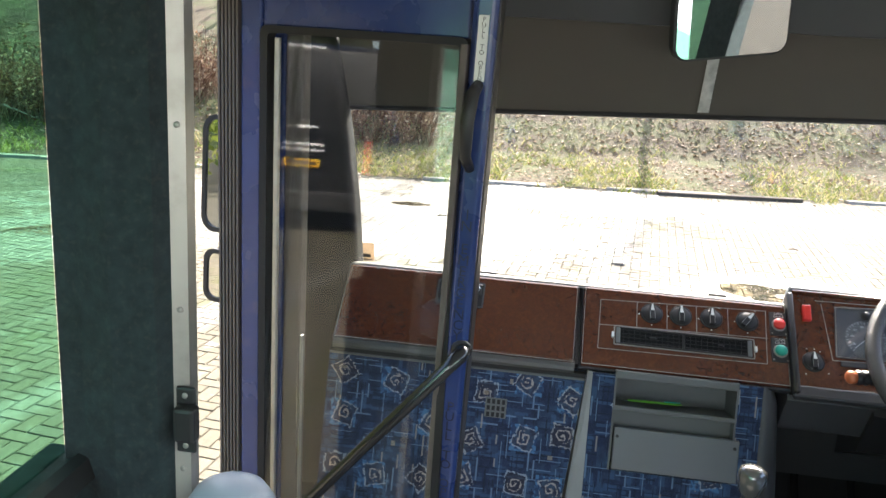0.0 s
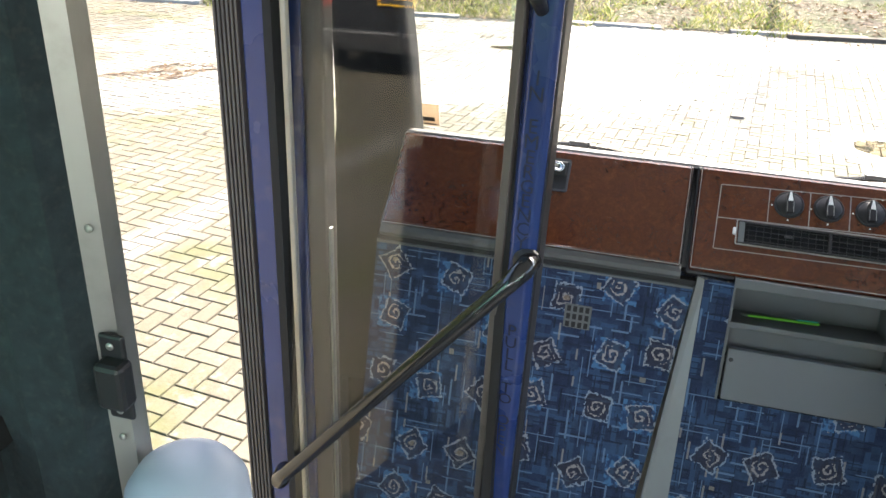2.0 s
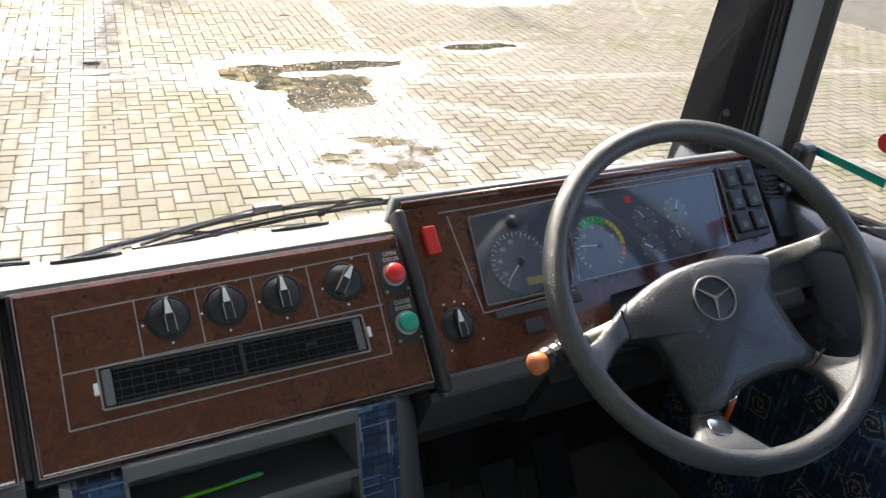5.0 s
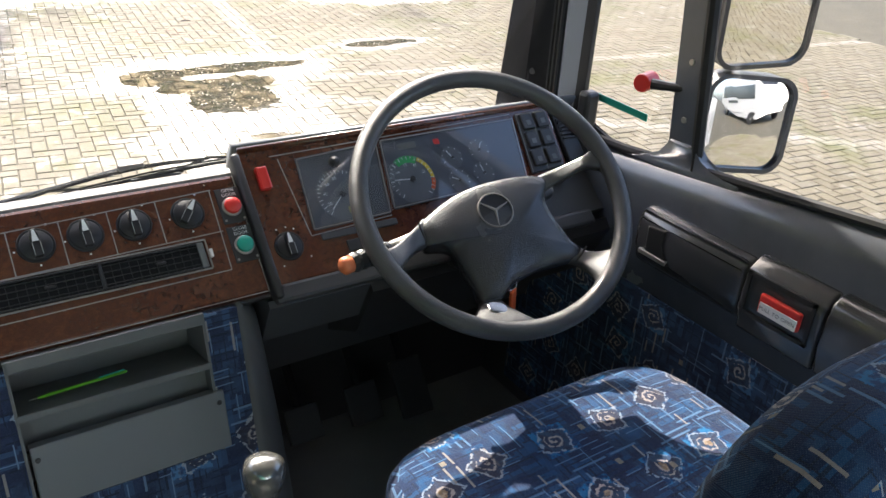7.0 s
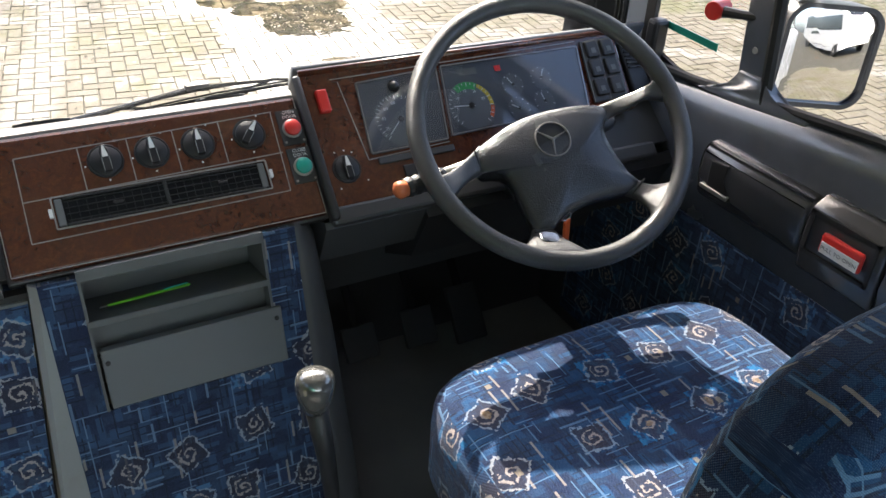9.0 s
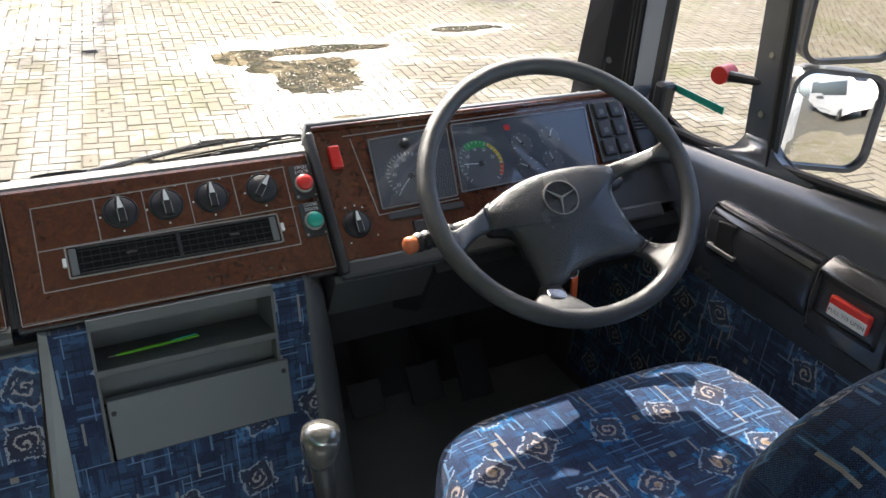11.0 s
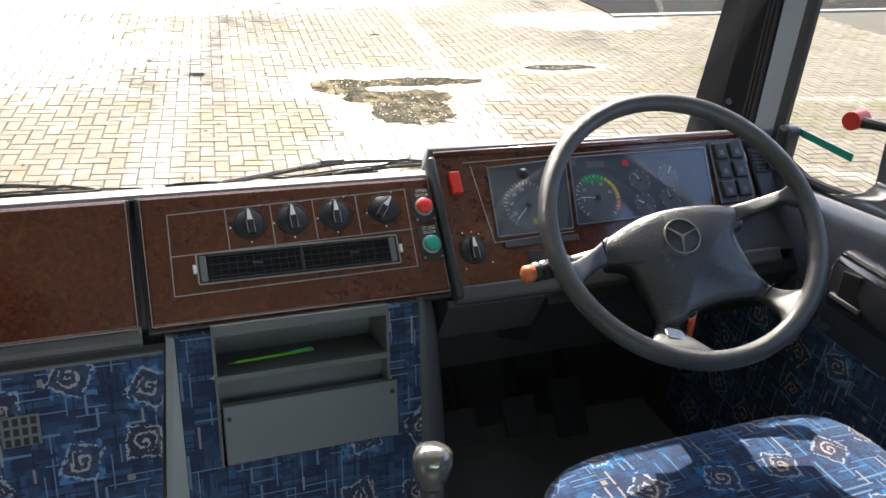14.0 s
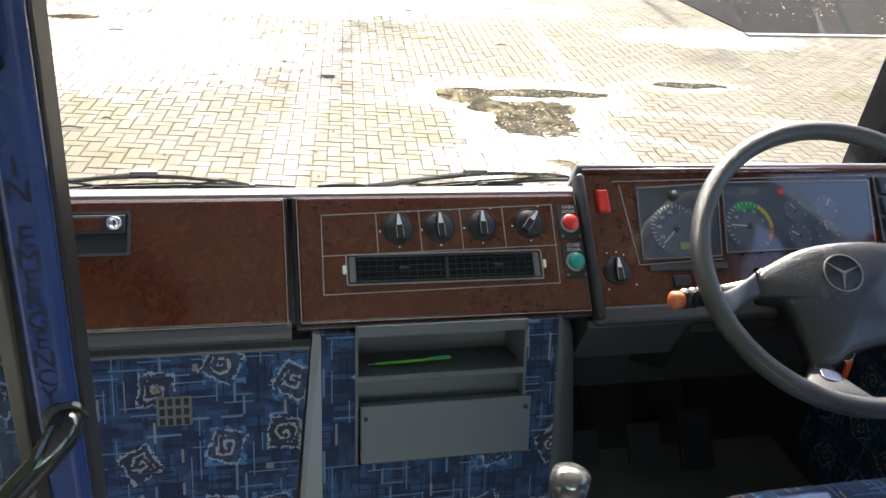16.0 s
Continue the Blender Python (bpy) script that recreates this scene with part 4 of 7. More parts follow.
for i in range(2):
    for j in range(3):
        u0, v1 = 1.0245 + i * 0.0355 - j * 0.0037, 0.018 - j * 0.038
        sw = part("rocker_switch", slab(u0, u0 + 0.028, v1 - 0.033, v1, 0.023, 0.031, 0.003), M_black, bank)
        part("window", slab(u0 + 0.009, u0 + 0.019, v1 - 0.026, v1 - 0.016, 0.0305, 0.0316, 0.0), M_grey, sw)
sv = part("side_vent", slab(1.116, 1.160, -0.11, 0.012, 0.0, 0.012, 0.004), M_black, inst, "black side air vent")
for j in range(6):
    part("louvre", slab(1.120, 1.156, -0.042 + j * 0.008, -0.039 + j * 0.008, 0.011, 0.017, 0.0008), M_dash, sv)
part("dimmer_switch", slab(0.598, 0.628, -0.168, -0.148, 0.0175, 0.022, 0.002), M_black, inst)
part("shelf_moulding", slab(0.560, 0.70, -0.140, -0.128, 0.0175, 0.021, 0.002), M_dash, inst)
# knee panel under the instruments
part("knee_panel", prism([(-0.150, 0.752), (-0.156, 0.742), (-0.118, 0.660), (-0.108, 0.655), (-0.02, 0.66), (-0.02, 0.72)], 0.450, 0.632), M_dash, dash, "grey knee panel")
part("column_shroud", prism([(-0.150, 0.748), (-0.165, 0.73), (-0.11, 0.62), (0.0, 0.56), (0.0, 0.70)], 0.626, 1.16), M_black, dash)

# ---- lower trim: cloth panel and centre console ----
lower = thing("lower_trim_panel", "blue patterned cloth panel below the glovebox", "trim panel")
tl = radians(15)
ty = lambda z: -0.153 - (0.748 - z) * math.tan(tl)
lt = bmesh.new()
hexa(lt, [(-0.56, ty(0.18), 0.18), (-0.037, ty(0.18), 0.18), (-0.037, ty(0.18) + 0.03, 0.18), (-0.56, ty(0.18) + 0.03, 0.18), (-0.56, ty(0.748), 0.748), (0.0215, ty(0.748), 0.748), (0.0215, ty(0.748) + 0.03, 0.748), (-0.56, ty(0.748) + 0.03, 0.748)])
uv_metres(part("cloth", lt, M_cloth, lower))
part("top_gap", prism([(-0.140, 0.7485), (-0.1555, 0.7485), (-0.1570, 0.7395), (-0.14, 0.7395)], -0.56, 0.022), M_rubber, lower)
part("top_edge", prism([(-0.1545, 0.7395), (-0.1605, 0.7385), (-0.1615, 0.7350), (-0.1560, 0.7340)], -0.56, 0.0205), M_grey, lower, "pale worn edge")
gr = part("speaker_grille", moved(box(-0.024, 0.024, -0.003, 0.0, -0.022, 0.022, 0.001), Matrix.Translation((-0.170, ty(0.655) - 0.001, 0.655)) @ Matrix.Rotation(-tl, 4, "X")), M_grey, lower, "small ribbed grille")
for i in range(3):
    for j in range(4):
        part("slot", moved(box(-0.0035, 0.0035, -0.0015, 0.0, -0.005, 0.005), Matrix.Translation((-0.170 - 0.0165 + j * 0.011, ty(0.655 + (i - 1) * 0.014) - 0.0035, 0.655 + (i - 1) * 0.014)) @ Matrix.Rotation(-tl, 4, "X")), M_rubber, gr)

cons = thing("centre_console", "grey moulded console with cloth facing and open trays", "console")
cons.location = (0, 0.024, -0.016)
cy = lambda z: -0.222 - (0.646 - z) * math.tan(tl)
CM = Matrix.Translation((0, cy(0.646), 0.646)) @ Matrix.Rotation(-tl, 4, "X")      # local: x across, -y out, z up the face


def face_block(x0, x1, z0, z1, d0, d1, bev=0.0, taper=0.0):
    """A block on the console's sloping face; d: depth out of the face."""
    return moved(box(x0, x1, -d1, -d0, (z0 - 0.646) / math.cos(tl), (z1 - 0.646) / math.cos(tl), bev), CM)


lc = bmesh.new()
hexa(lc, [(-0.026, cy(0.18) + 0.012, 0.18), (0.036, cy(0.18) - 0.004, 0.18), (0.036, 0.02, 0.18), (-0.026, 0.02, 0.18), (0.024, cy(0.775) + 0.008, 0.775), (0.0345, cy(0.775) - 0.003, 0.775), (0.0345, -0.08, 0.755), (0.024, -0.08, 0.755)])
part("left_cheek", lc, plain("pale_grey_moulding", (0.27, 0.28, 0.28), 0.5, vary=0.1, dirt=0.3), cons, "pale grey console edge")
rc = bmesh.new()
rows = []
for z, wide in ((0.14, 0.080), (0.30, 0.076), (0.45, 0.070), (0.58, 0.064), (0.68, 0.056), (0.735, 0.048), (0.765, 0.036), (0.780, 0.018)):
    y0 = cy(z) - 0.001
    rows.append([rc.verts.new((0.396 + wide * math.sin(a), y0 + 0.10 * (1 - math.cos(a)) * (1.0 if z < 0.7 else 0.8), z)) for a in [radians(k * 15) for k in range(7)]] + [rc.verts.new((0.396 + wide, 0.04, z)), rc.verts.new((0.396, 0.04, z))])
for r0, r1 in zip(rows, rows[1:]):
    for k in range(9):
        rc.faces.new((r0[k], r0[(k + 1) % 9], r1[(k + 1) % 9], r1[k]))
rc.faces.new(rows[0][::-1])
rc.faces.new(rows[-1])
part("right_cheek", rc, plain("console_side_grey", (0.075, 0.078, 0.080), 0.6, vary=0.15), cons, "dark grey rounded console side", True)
uv_metres(part("left_facing", face_block(0.034, 0.084, 0.575, 0.775, -0.02, 0.0), M_cloth, cons, "blue patterned cloth facing"))
uv_metres(part("right_facing", face_block(0.346, 0.396, 0.575, 0.782, -0.02, 0.0), M_cloth, cons, "blue patterned cloth facing"))
uv_metres(part("lower_facing", face_block(0.034, 0.396, 0.18, 0.575, -0.02, 0.0), M_cloth, cons, "blue patterned cloth facing"))
part("upper_tray", face_block(0.084, 0.346, 0.702, 0.712, -0.13, 0.004, 0.002), M_grey, cons, "open grey tray")
part("tray_back", face_block(0.084, 0.346, 0.575, 0.785, -0.105, -0.095), M_grey, cons)
part("tray_top", face_block(0.084, 0.346, 0.768, 0.785, -0.13, 0.002, 0.002), M_grey, cons)
part("tray_floor", face_block(0.084, 0.346, 0.640, 0.650, -0.13, -0.02), M_dash, cons)
part("recess_back", face_block(0.088, 0.342, 0.650, 0.702, -0.035, -0.028), M_grey, cons)
for x in (0.084, 0.342):
    part("tray_side", face_block(x, x + 0.004, 0.575, 0.785, -0.13, 0.002), M_grey, cons)
cov = part("cover_panel", face_block(0.092, 0.356, 0.578, 0.667, -0.012, 0.006, 0.002), M_panel, cons, "flat grey blanking panel")
for x, z in ((0.099, 0.648), (0.347, 0.650)):
    part("screw", moved(lathe([(0.004, 0), (0.0035, 0.0015), (0, 0.0015)], 10), CM @ Matrix.Translation((x, -0.006, (z - 0.646))) @ Matrix.Rotation(radians(90), 4, "X")), M_black, cov)

pen = thing("pen", "lime green ballpoint pen lying in the console tray", "pen")
pa, pb_ = Vector((0.106, -0.160, 0.7010)), Vector((0.234, -0.153, 0.7005))
part("barrel", tube([pa + (pb_ - pa) * t for t in (0.08, 0.12, 0.5, 0.97, 1.0)], [0.0014, 0.0022, 0.0024, 0.0023, 0.0016], 10), M_lime, pen)
part("tip", tube([pa, pa + (pb_ - pa) * 0.08], [0.0006, 0.0021], 8), M_black, pen)
part("clip", tube([pa + (pb_ - pa) * 0.70 + Vector((0, -0.003, 0.005)), pa + (pb_ - pa) * 0.97 + Vector((0, -0.003, 0.006))], 0.0012, 6), M_green, pen)

# ---- steering wheel ----
WC = Vector((0.788, -0.257, 0.907))
w_n = Vector((-0.148, -0.628, 0.764)).normalized()         # from the hub towards the driver
w_x = Vector((0, 0, 1)).cross(w_n).normalized()
w_y = w_n.cross(w_x)
WM = Matrix(((w_x.x, w_y.x, w_n.x, WC.x), (w_x.y, w_y.y, w_n.y, WC.y), (w_x.z, w_y.z, w_n.z, WC.z), (0, 0, 0, 1)))
wheel = thing("steering_wheel", "worn black four-spoke steering wheel turned a little", "steering wheel")
RIM = 0.2175
n = 80
rim = bmesh.new()
rows = []
for i in range(n):                                          # the rim is a little deeper than wide, with finger hollows behind
    a = i * math.tau / n
    deep = 0.0165 + 0.0007 * math.cos(a * 30)
    rows.append([rim.verts.new(((RIM + 0.0148 * math.cos(f)) * math.cos(a), (RIM + 0.0148 * math.cos(f)) * math.sin(a), (0.0150 if math.sin(f) > 0 else deep) * math.sin(f))) for f in [k * math.tau / 16 for k in range(16)]])
for i in range(n):
    for k in range(16):
        rim.faces.new((rows[i][k], rows[i][(k + 1) % 16], rows[(i + 1) % n][(k + 1) % 16], rows[(i + 1) % n][k]))
part("rim", moved(rim, WM), M_wheel, wheel, "shiny worn rim", True)


def flowing(pts, per=6, closed=False):
    """A smooth line through points."""
    out = []
    m_ = len(pts)
    for i in range(m_ if closed else m_ - 1):
        p0, p1, p2, p3 = (Vector(pts[j % m_] if closed else pts[min(max(j, 0), m_ - 1)]) for j in (i - 1, i, i + 1, i + 2))
        for k in range(per):
            t = k / per
            out.append(0.5 * ((2 * p1) + (p2 - p0) * t + (2 * p0 - 5 * p1 + 4 * p2 - p3) * t * t + (3 * p1 - p0 - 3 * p2 + p3) * t ** 3))
    if not closed:
        out.append(Vector(pts[-1]))
    return out


def spoke(edge_a, edge_b, h0, h1, thick):
    """A moulded arm between two edges, sweeping up from the hub to the rim."""
    ea, eb = flowing(edge_a, 5), flowing(edge_b, 5)
    bm = bmesh.new()
    top, low = [], []
    m_ = min(len(ea), len(eb))
    for i in range(m_):
        t = i / (m_ - 1)
        h = h0 + (h1 - h0) * (t * t * (3 - 2 * t))
        ta, tb = [], []
        for k in range(11):
            u = k / 10
            q = ea[i] + (eb[i] - ea[i]) * (0.5 - 0.5 * math.cos(u * math.pi))
            drop = abs(2 * u - 1) ** 4
            ta.append(bm.verts.new((q.x, q.y, h - thick * 0.45 * drop)))
            tb.append(bm.verts.new((q.x, q.y, h - thick + thick * 0.35 * drop)))
        top.append(ta)
        low.append(tb)
    for i in range(m_ - 1):
        for k in range(10):
            bm.faces.new((top[i][k], top[i][k + 1], top[i + 1][k + 1], top[i + 1][k]))
            bm.faces.new((low[i][k], low[i + 1][k], low[i + 1][k + 1], low[i][k + 1]))
        for k in (0, 10):
            bm.faces.new((top[i][k], top[i + 1][k], low[i + 1][k], low[i][k]))
    for i in (0, m_ - 1):
        for k in range(10):
            bm.faces.new((top[i][k], top[i][k + 1], low[i][k + 1], low[i][k]))
    return bm


M_vinyl = plain("grained_black_vinyl", (0.032, 0.035, 0.041), 0.25, vary=0.35, scale=70, bump=1.0, coat=0.5)
ARMS = (
    ([(-0.110, -0.004), (-0.130, -0.022), (-0.160, -0.046), (-0.186, -0.062), (-0.212, -0.064)], [(-0.108, -0.050), (-0.128, -0.058), (-0.150, -0.074), (-0.170, -0.094), (-0.190, -0.112)], -0.040),
    ([(0.100, 0.052), (0.128, 0.058), (0.160, 0.063), (0.188, 0.070), (0.204, 0.090)], [(0.108, 0.020), (0.128, 0.032), (0.152, 0.036), (0.180, 0.044), (0.216, 0.030)], -0.046),
    ([(0.138, -0.074), (0.150, -0.091), (0.166, -0.100), (0.182, -0.101), (0.204, -0.082)], [(0.108, -0.100), (0.128, -0.110), (0.137, -0.130), (0.138, -0.152), (0.122, -0.182)], -0.042),
    ([(-0.046, -0.140), (-0.053, -0.157), (-0.066, -0.170), (-0.082, -0.188), (-0.104, -0.192)], [(-0.022, -0.138), (-0.016, -0.156), (-0.012, -0.172), (0.000, -0.190), (0.028, -0.214)], -0.044),
)
for edge_a, edge_b, h0 in ARMS:
    part("spoke", moved(spoke(edge_a, edge_b, h0, 0.004, 0.022), WM), M_wheel, wheel, "", True)
# airbag cover: a broad grained shield with two arms' roots and a worn chamfer along the top
outline = flowing([(-0.124, -0.020), (-0.091, 0.007), (-0.045, 0.032), (0.007, 0.047), (0.065, 0.054), (0.104, 0.052), (0.118, 0.042), (0.113, 0.026), (0.106, 0.006), (0.112, -0.024), (0.132, -0.070), (0.146, -0.088), (0.130, -0.103), (0.068, -0.111), (0.018, -0.128), (-0.008, -0.146), (-0.022, -0.153), (-0.046, -0.155), (-0.052, -0.134), (-0.066, -0.086), (-0.077, -0.060), (-0.098, -0.053), (-0.120, -0.050)], 4, True)
levels = [(0.93, -0.080), (0.975, -0.064), (1.0, -0.056), (0.995, -0.047), (0.972, -0.041), (0.92, -0.0365), (0.80, -0.033), (0.60, -0.0295), (0.35, -0.027), (0.12, -0.026)]
mid = Vector((0.030, -0.050))
bm = bmesh.new()
rows = [[bm.verts.new((*(mid + (q - mid) * s), z)) for q in outline] for s, z in levels]
nn = len(outline)
for r0, r1 in zip(rows, rows[1:]):
    for q in range(nn):
        bm.faces.new((r0[q], r0[(q + 1) % nn], r1[(q + 1) % nn], r1[q]))
bm.faces.new(rows[0][::-1])
bm.faces.new(rows[-1])
part("airbag_cover", moved(bm, WM), M_vinyl, wheel, "grained black airbag cover", True)
for a, b in (((-0.122, -0.016, -0.036), (-0.116, -0.052, -0.040)), ((0.150, -0.086, -0.034), (0.126, -0.108, -0.038)), ((-0.050, -0.157, -0.038), (-0.018, -0.153, -0.038))):
    part("seam", moved(tube([a, b], 0.0016, 6), WM), M_rubber, wheel)
BADGE = WM @ Matrix.Translation((0.006, -0.010, -0.0660))
badge = part("badge", moved(lathe([(0.031, 0.030), (0.031, 0.0385), (0.0285, 0.0395), (0.0275, 0.0380), (0, 0.0380)]), BADGE), M_black, wheel, "round metal badge ring")
part("badge_ring", moved(tube([(0.0290 * math.cos(i * math.tau / 32), 0.0290 * math.sin(i * math.tau / 32), 0.0395) for i in range(32)], 0.0014, 6, closed=True), BADGE), M_silver, badge)
for k in range(3):
    a = radians(28 + 120 * k)
    part("badge_bar", moved(tube([(0, 0, 0.0395), (0.028 * math.cos(a), 0.028 * math.sin(a), 0.0388)], [0.0026, 0.0008], 6), BADGE), M_silver, badge)
part("worn_patch", moved(prism(rounded(0.030, 0.026, 0.008, 4), -0.002, 0.002, "z", 0.001), WM @ Matrix.Translation((-0.037, -0.172, -0.0185)) @ Matrix.Rotation(radians(-12), 4, "Z") @ Matrix.Rotation(radians(-38), 4, "X")), M_chrome, wheel, "bright worn spoke insert")
part("column", tube([WC - w_n * 0.09, WC - w_n * 0.14, WC - w_n * 0.32], [0.050, 0.046, 0.050], 20), M_black, wheel, "black steering column", True)

stalk = thing("indicator_stalk", "grey column stalk with a ribbed grip and orange end", "stalk")
s1 = Vector((0.530, -0.244, 0.842))
s0 = WC - w_n * 0.085 + Vector((-0.03, 0, 0))
part("arm", tube([s0, s0 + (s1 - s0) * 0.35, s0 + (s1 - s0) * 0.68], [0.020, 0.015, 0.012], 14), M_alu, stalk, "pale worn stalk arm", True)
grip_pts, grip_r = [], []
for k in range(11):
    grip_pts.append(s0 + (s1 - s0) * (0.66 + 0.029 * k))
    grip_r.append(0.0155 if k % 2 else 0.0135)
part("ribbed_grip", tube(grip_pts, grip_r, 16), M_black, stalk)
part("end_button", tube([s0 + (s1 - s0) * 0.945, s0 + (s1 - s0) * 1.0, s0 + (s1 - s0) * 1.02], [0.0125, 0.0135, 0.009], 16), M_orange, stalk, "orange push button", True)
wst = thing("wiper_stalk", "short black column stalk beside the steering wheel", "stalk")
w0 = WC - w_n * 0.13 + Vector((0.04, 0.0, 0.0))
w1 = Vector((0.985, -0.165, 0.845))
part("arm", tube([w0, w0 + (w1 - w0) * 0.5, w1], [0.012, 0.009, 0.009], 12), M_black, wst, "", True)
part("grip", tube([w0 + (w1 - w0) * 0.62, w0 + (w1 - w0) * 0.68, w0 + (w1 - w0) * 0.95, w0 + (w1 - w0) * 1.02], [0.009, 0.013, 0.013, 0.008], 14), M_dash, wst, "ribbed dark grip", True)
keyo = thing("key_tag", "orange plastic tag hanging from the ignition key", "key tag")
part("tag", moved(box(-0.008, 0.008, -0.0025, 0.0025, -0.070, 0.0, 0.002), pose(0.782, -0.330, 0.779, 8, -20, 20)), M_tag, keyo)
part("ring", moved(tube([(0.009 * math.cos(i * math.tau / 20), 0, 0.009 * math.sin(i * math.tau / 20)) for i in range(20)], 0.0012, 6, closed=True), pose(0.780, -0.328, 0.787)), M_chrome, keyo)
part("key", moved(box(-0.002, 0.002, -0.02, 0.03, -0.010, 0.010, 0.001), pose(0.780, -0.306, 0.794)), M_chrome, keyo)

# ---- driver's seat ----
seat = thing("driver_seat", "blue patterned cloth driver's seat", "seat")


def cushion(x0, x1, y0, y1, z0, z1, crown, power=5.0):
    """A stuffed block with rounded corners and a crowned, slightly dished top."""
    bm = bmesh.new()
    cx, cyy, hx, hy = (x0 + x1) / 2, (y0 + y1) / 2, (x1 - x0) / 2, (y1 - y0) / 2
    n_ = 64

    def edge(a, s):
        c, q = math.cos(a), math.sin(a)
        r = (abs(c) ** power + abs(q) ** power) ** (-1 / power)
        return cx + hx * s * r * c, cyy + hy * s * r * q

    rows = []
    prof = [(0.93, z0), (1.0, z0 + 0.02), (1.0, z1 - 0.045), (0.985, z1 - 0.022), (0.95, z1 - 0.006), (0.90, z1), (0.75, z1 + crown * 0.4), (0.5, z1 + crown * 0.3), (0.25, z1 + crown * 0.1), (0.05, z1)]
    for s, z in prof:
        rows.append([bm.verts.new((*edge(k * math.tau / n_, s), z)) for k in range(n_)])
    for r0, r1 in zip(rows, rows[1:]):
        for k in range(n_):
            bm.faces.new((r0[k], r0[(k + 1) % n_], r1[(k + 1) % n_], r1[k]))
    bm.faces.new(rows[0][::-1])
    bm.faces.new(rows[-1])
    return bm


uv_metres(part("cushion", moved(cushion(0.478, 1.058, -0.92, -0.392, 0.455, 0.624, 0.012, 6.0), Matrix.Identity(4)), M_seat, seat, "", True))
bk = moved(cushion(-0.29, 0.29, -0.26, 0.26, -0.055, 0.055, 0.02, 2.7), Matrix.Translation((0.735, -0.955, 0.785)) @ Matrix.Rotation(radians(-6), 4, "X") @ Matrix.Rotation(radians(90), 4, "X"))
uv_metres(part("backrest", bk, M_seat, seat, "", True))
part("seat_pan", box(0.56, 1.02, -0.90, -0.44, 0.40, 0.462, 0.01), M_black, seat)
part("pedestal", prism([(-0.84, 0.18), (-0.54, 0.18), (-0.50, 0.40), (-0.88, 0.40)], 0.60, 0.98), M_black, seat)
part("recliner_lever", tube([(0.530, -0.50, 0.47), (0.523, -0.56, 0.455), (0.523, -0.66, 0.45)], [0.010, 0.012, 0.010], 8), M_grey, seat, "grey adjuster lever")

# ---- gear lever, hand brake, pedals ----
gear = thing("gear_lever", "gear lever with a shiny worn black knob", "gear lever")
gear.location = (0.013, 0.002, 0.005)
part("knob", moved(lathe([(0.012, -0.040), (0.020, -0.028), (0.0255, -0.010), (0.0265, 0.004), (0.024, 0.016), (0.015, 0.022), (0, 0.024)]), pose(0.311, -0.434, 0.690, -8, 6)), plain("worn_knob", (0.20, 0.20, 0.19), 0.16, metal=0.6, vary=0.3, coat=0.6, bump=0.0), gear, "", True)
part("shaft", tube([(0.312, -0.432, 0.655), (0.330, -0.42, 0.52), (0.345, -0.40, 0.40), (0.35, -0.37, 0.24)], [0.016, 0.013, 0.011, 0.011], 12), M_black, gear, "", True)
part("gaiter", moved(lathe([(0.075, 0), (0.070, 0.02), (0.05, 0.05), (0.055, 0.06), (0.032, 0.09), (0.014, 0.12), (0, 0.12)]), pose(0.35, -0.37, 0.18)), M_rubber, gear, "", True)
pedals = []
for x, nm, hh in ((0.60, "clutch_pedal", 0.075), (0.74, "brake_pedal", 0.085), (0.86, "throttle_pedal", 0.13)):
    p = thing(nm, "black rubber foot pedal in the dark footwell", "pedal", "foot pedals")
    part("pad", moved(box(-0.038, 0.038, -0.008, 0.008, -hh / 2, hh / 2, 0.004), pose(x, 0.06, 0.30, -38)), M_rubber, p)
    part("arm", tube([(x, 0.07, 0.30), (x, 0.15, 0.40), (x, 0.18, 0.55)], 0.010, 8), M_matte, p)
    pedals.append(p)

# ---- driver's door ----
dd = thing("driver_door", "charcoal moulded driver's door with cloth lower card", "door")
sz = lambda y: 0.878 + max(0.0, -0.10 - y) * 0.118            # the sill climbs a little to the rear


def ring_recess(xs, ys_, zs):
    """A shallow framed hollow: a back plate with a raised rim."""
    bm = box(xs[0] + 0.004, xs[1], ys_[0], ys_[1], zs[0], zs[1], bm=bmesh.new())
    for a in ((ys_[0], ys_[0] + 0.006, zs[0], zs[1]), (ys_[1] - 0.006, ys_[1], zs[0], zs[1]), (ys_[0], ys_[1], zs[0], zs[0] + 0.006), (ys_[0], ys_[1], zs[1] - 0.006, zs[1])):
        box(xs[0], xs[1] - 0.0005, a[0], a[1], a[2], a[3], bm=bm)
    return bm


bm = bmesh.new()
ys = [0.23, 0.0, -0.12, -0.25, -0.40, -0.62, -0.85, -1.15]
prof_rows = []
for y in ys:
    z = sz(y)
    prof_rows.append([bm.verts.new(p) for p in ((1.215, y, z - 0.012), (1.196, y, z), (1.172, y, z - 0.012), (1.158, y, z - 0.05), (1.160, y, 0.74), (1.166, y, 0.62), (1.215, y, 0.60))])
for r0, r1 in zip(prof_rows, prof_rows[1:]):
    for k in range(6):
        bm.faces.new((r0[k], r0[k + 1], r1[k + 1], r1[k]))
bm.faces.new(prof_rows[0])
bm.faces.new(prof_rows[-1][::-1])
part("inner_panel", bm, M_doorgrey, dd, "", True)
part("lower_board", box(1.172, 1.215, -1.15, 0.24, 0.02, 0.64, bm=bmesh.new()), M_dash, dd)
uv_metres(part("cloth_card", box(1.163, 1.1725, -1.10, 0.10, 0.20, 0.645, 0.003), M_cloth, dd, "blue patterned cloth card"))
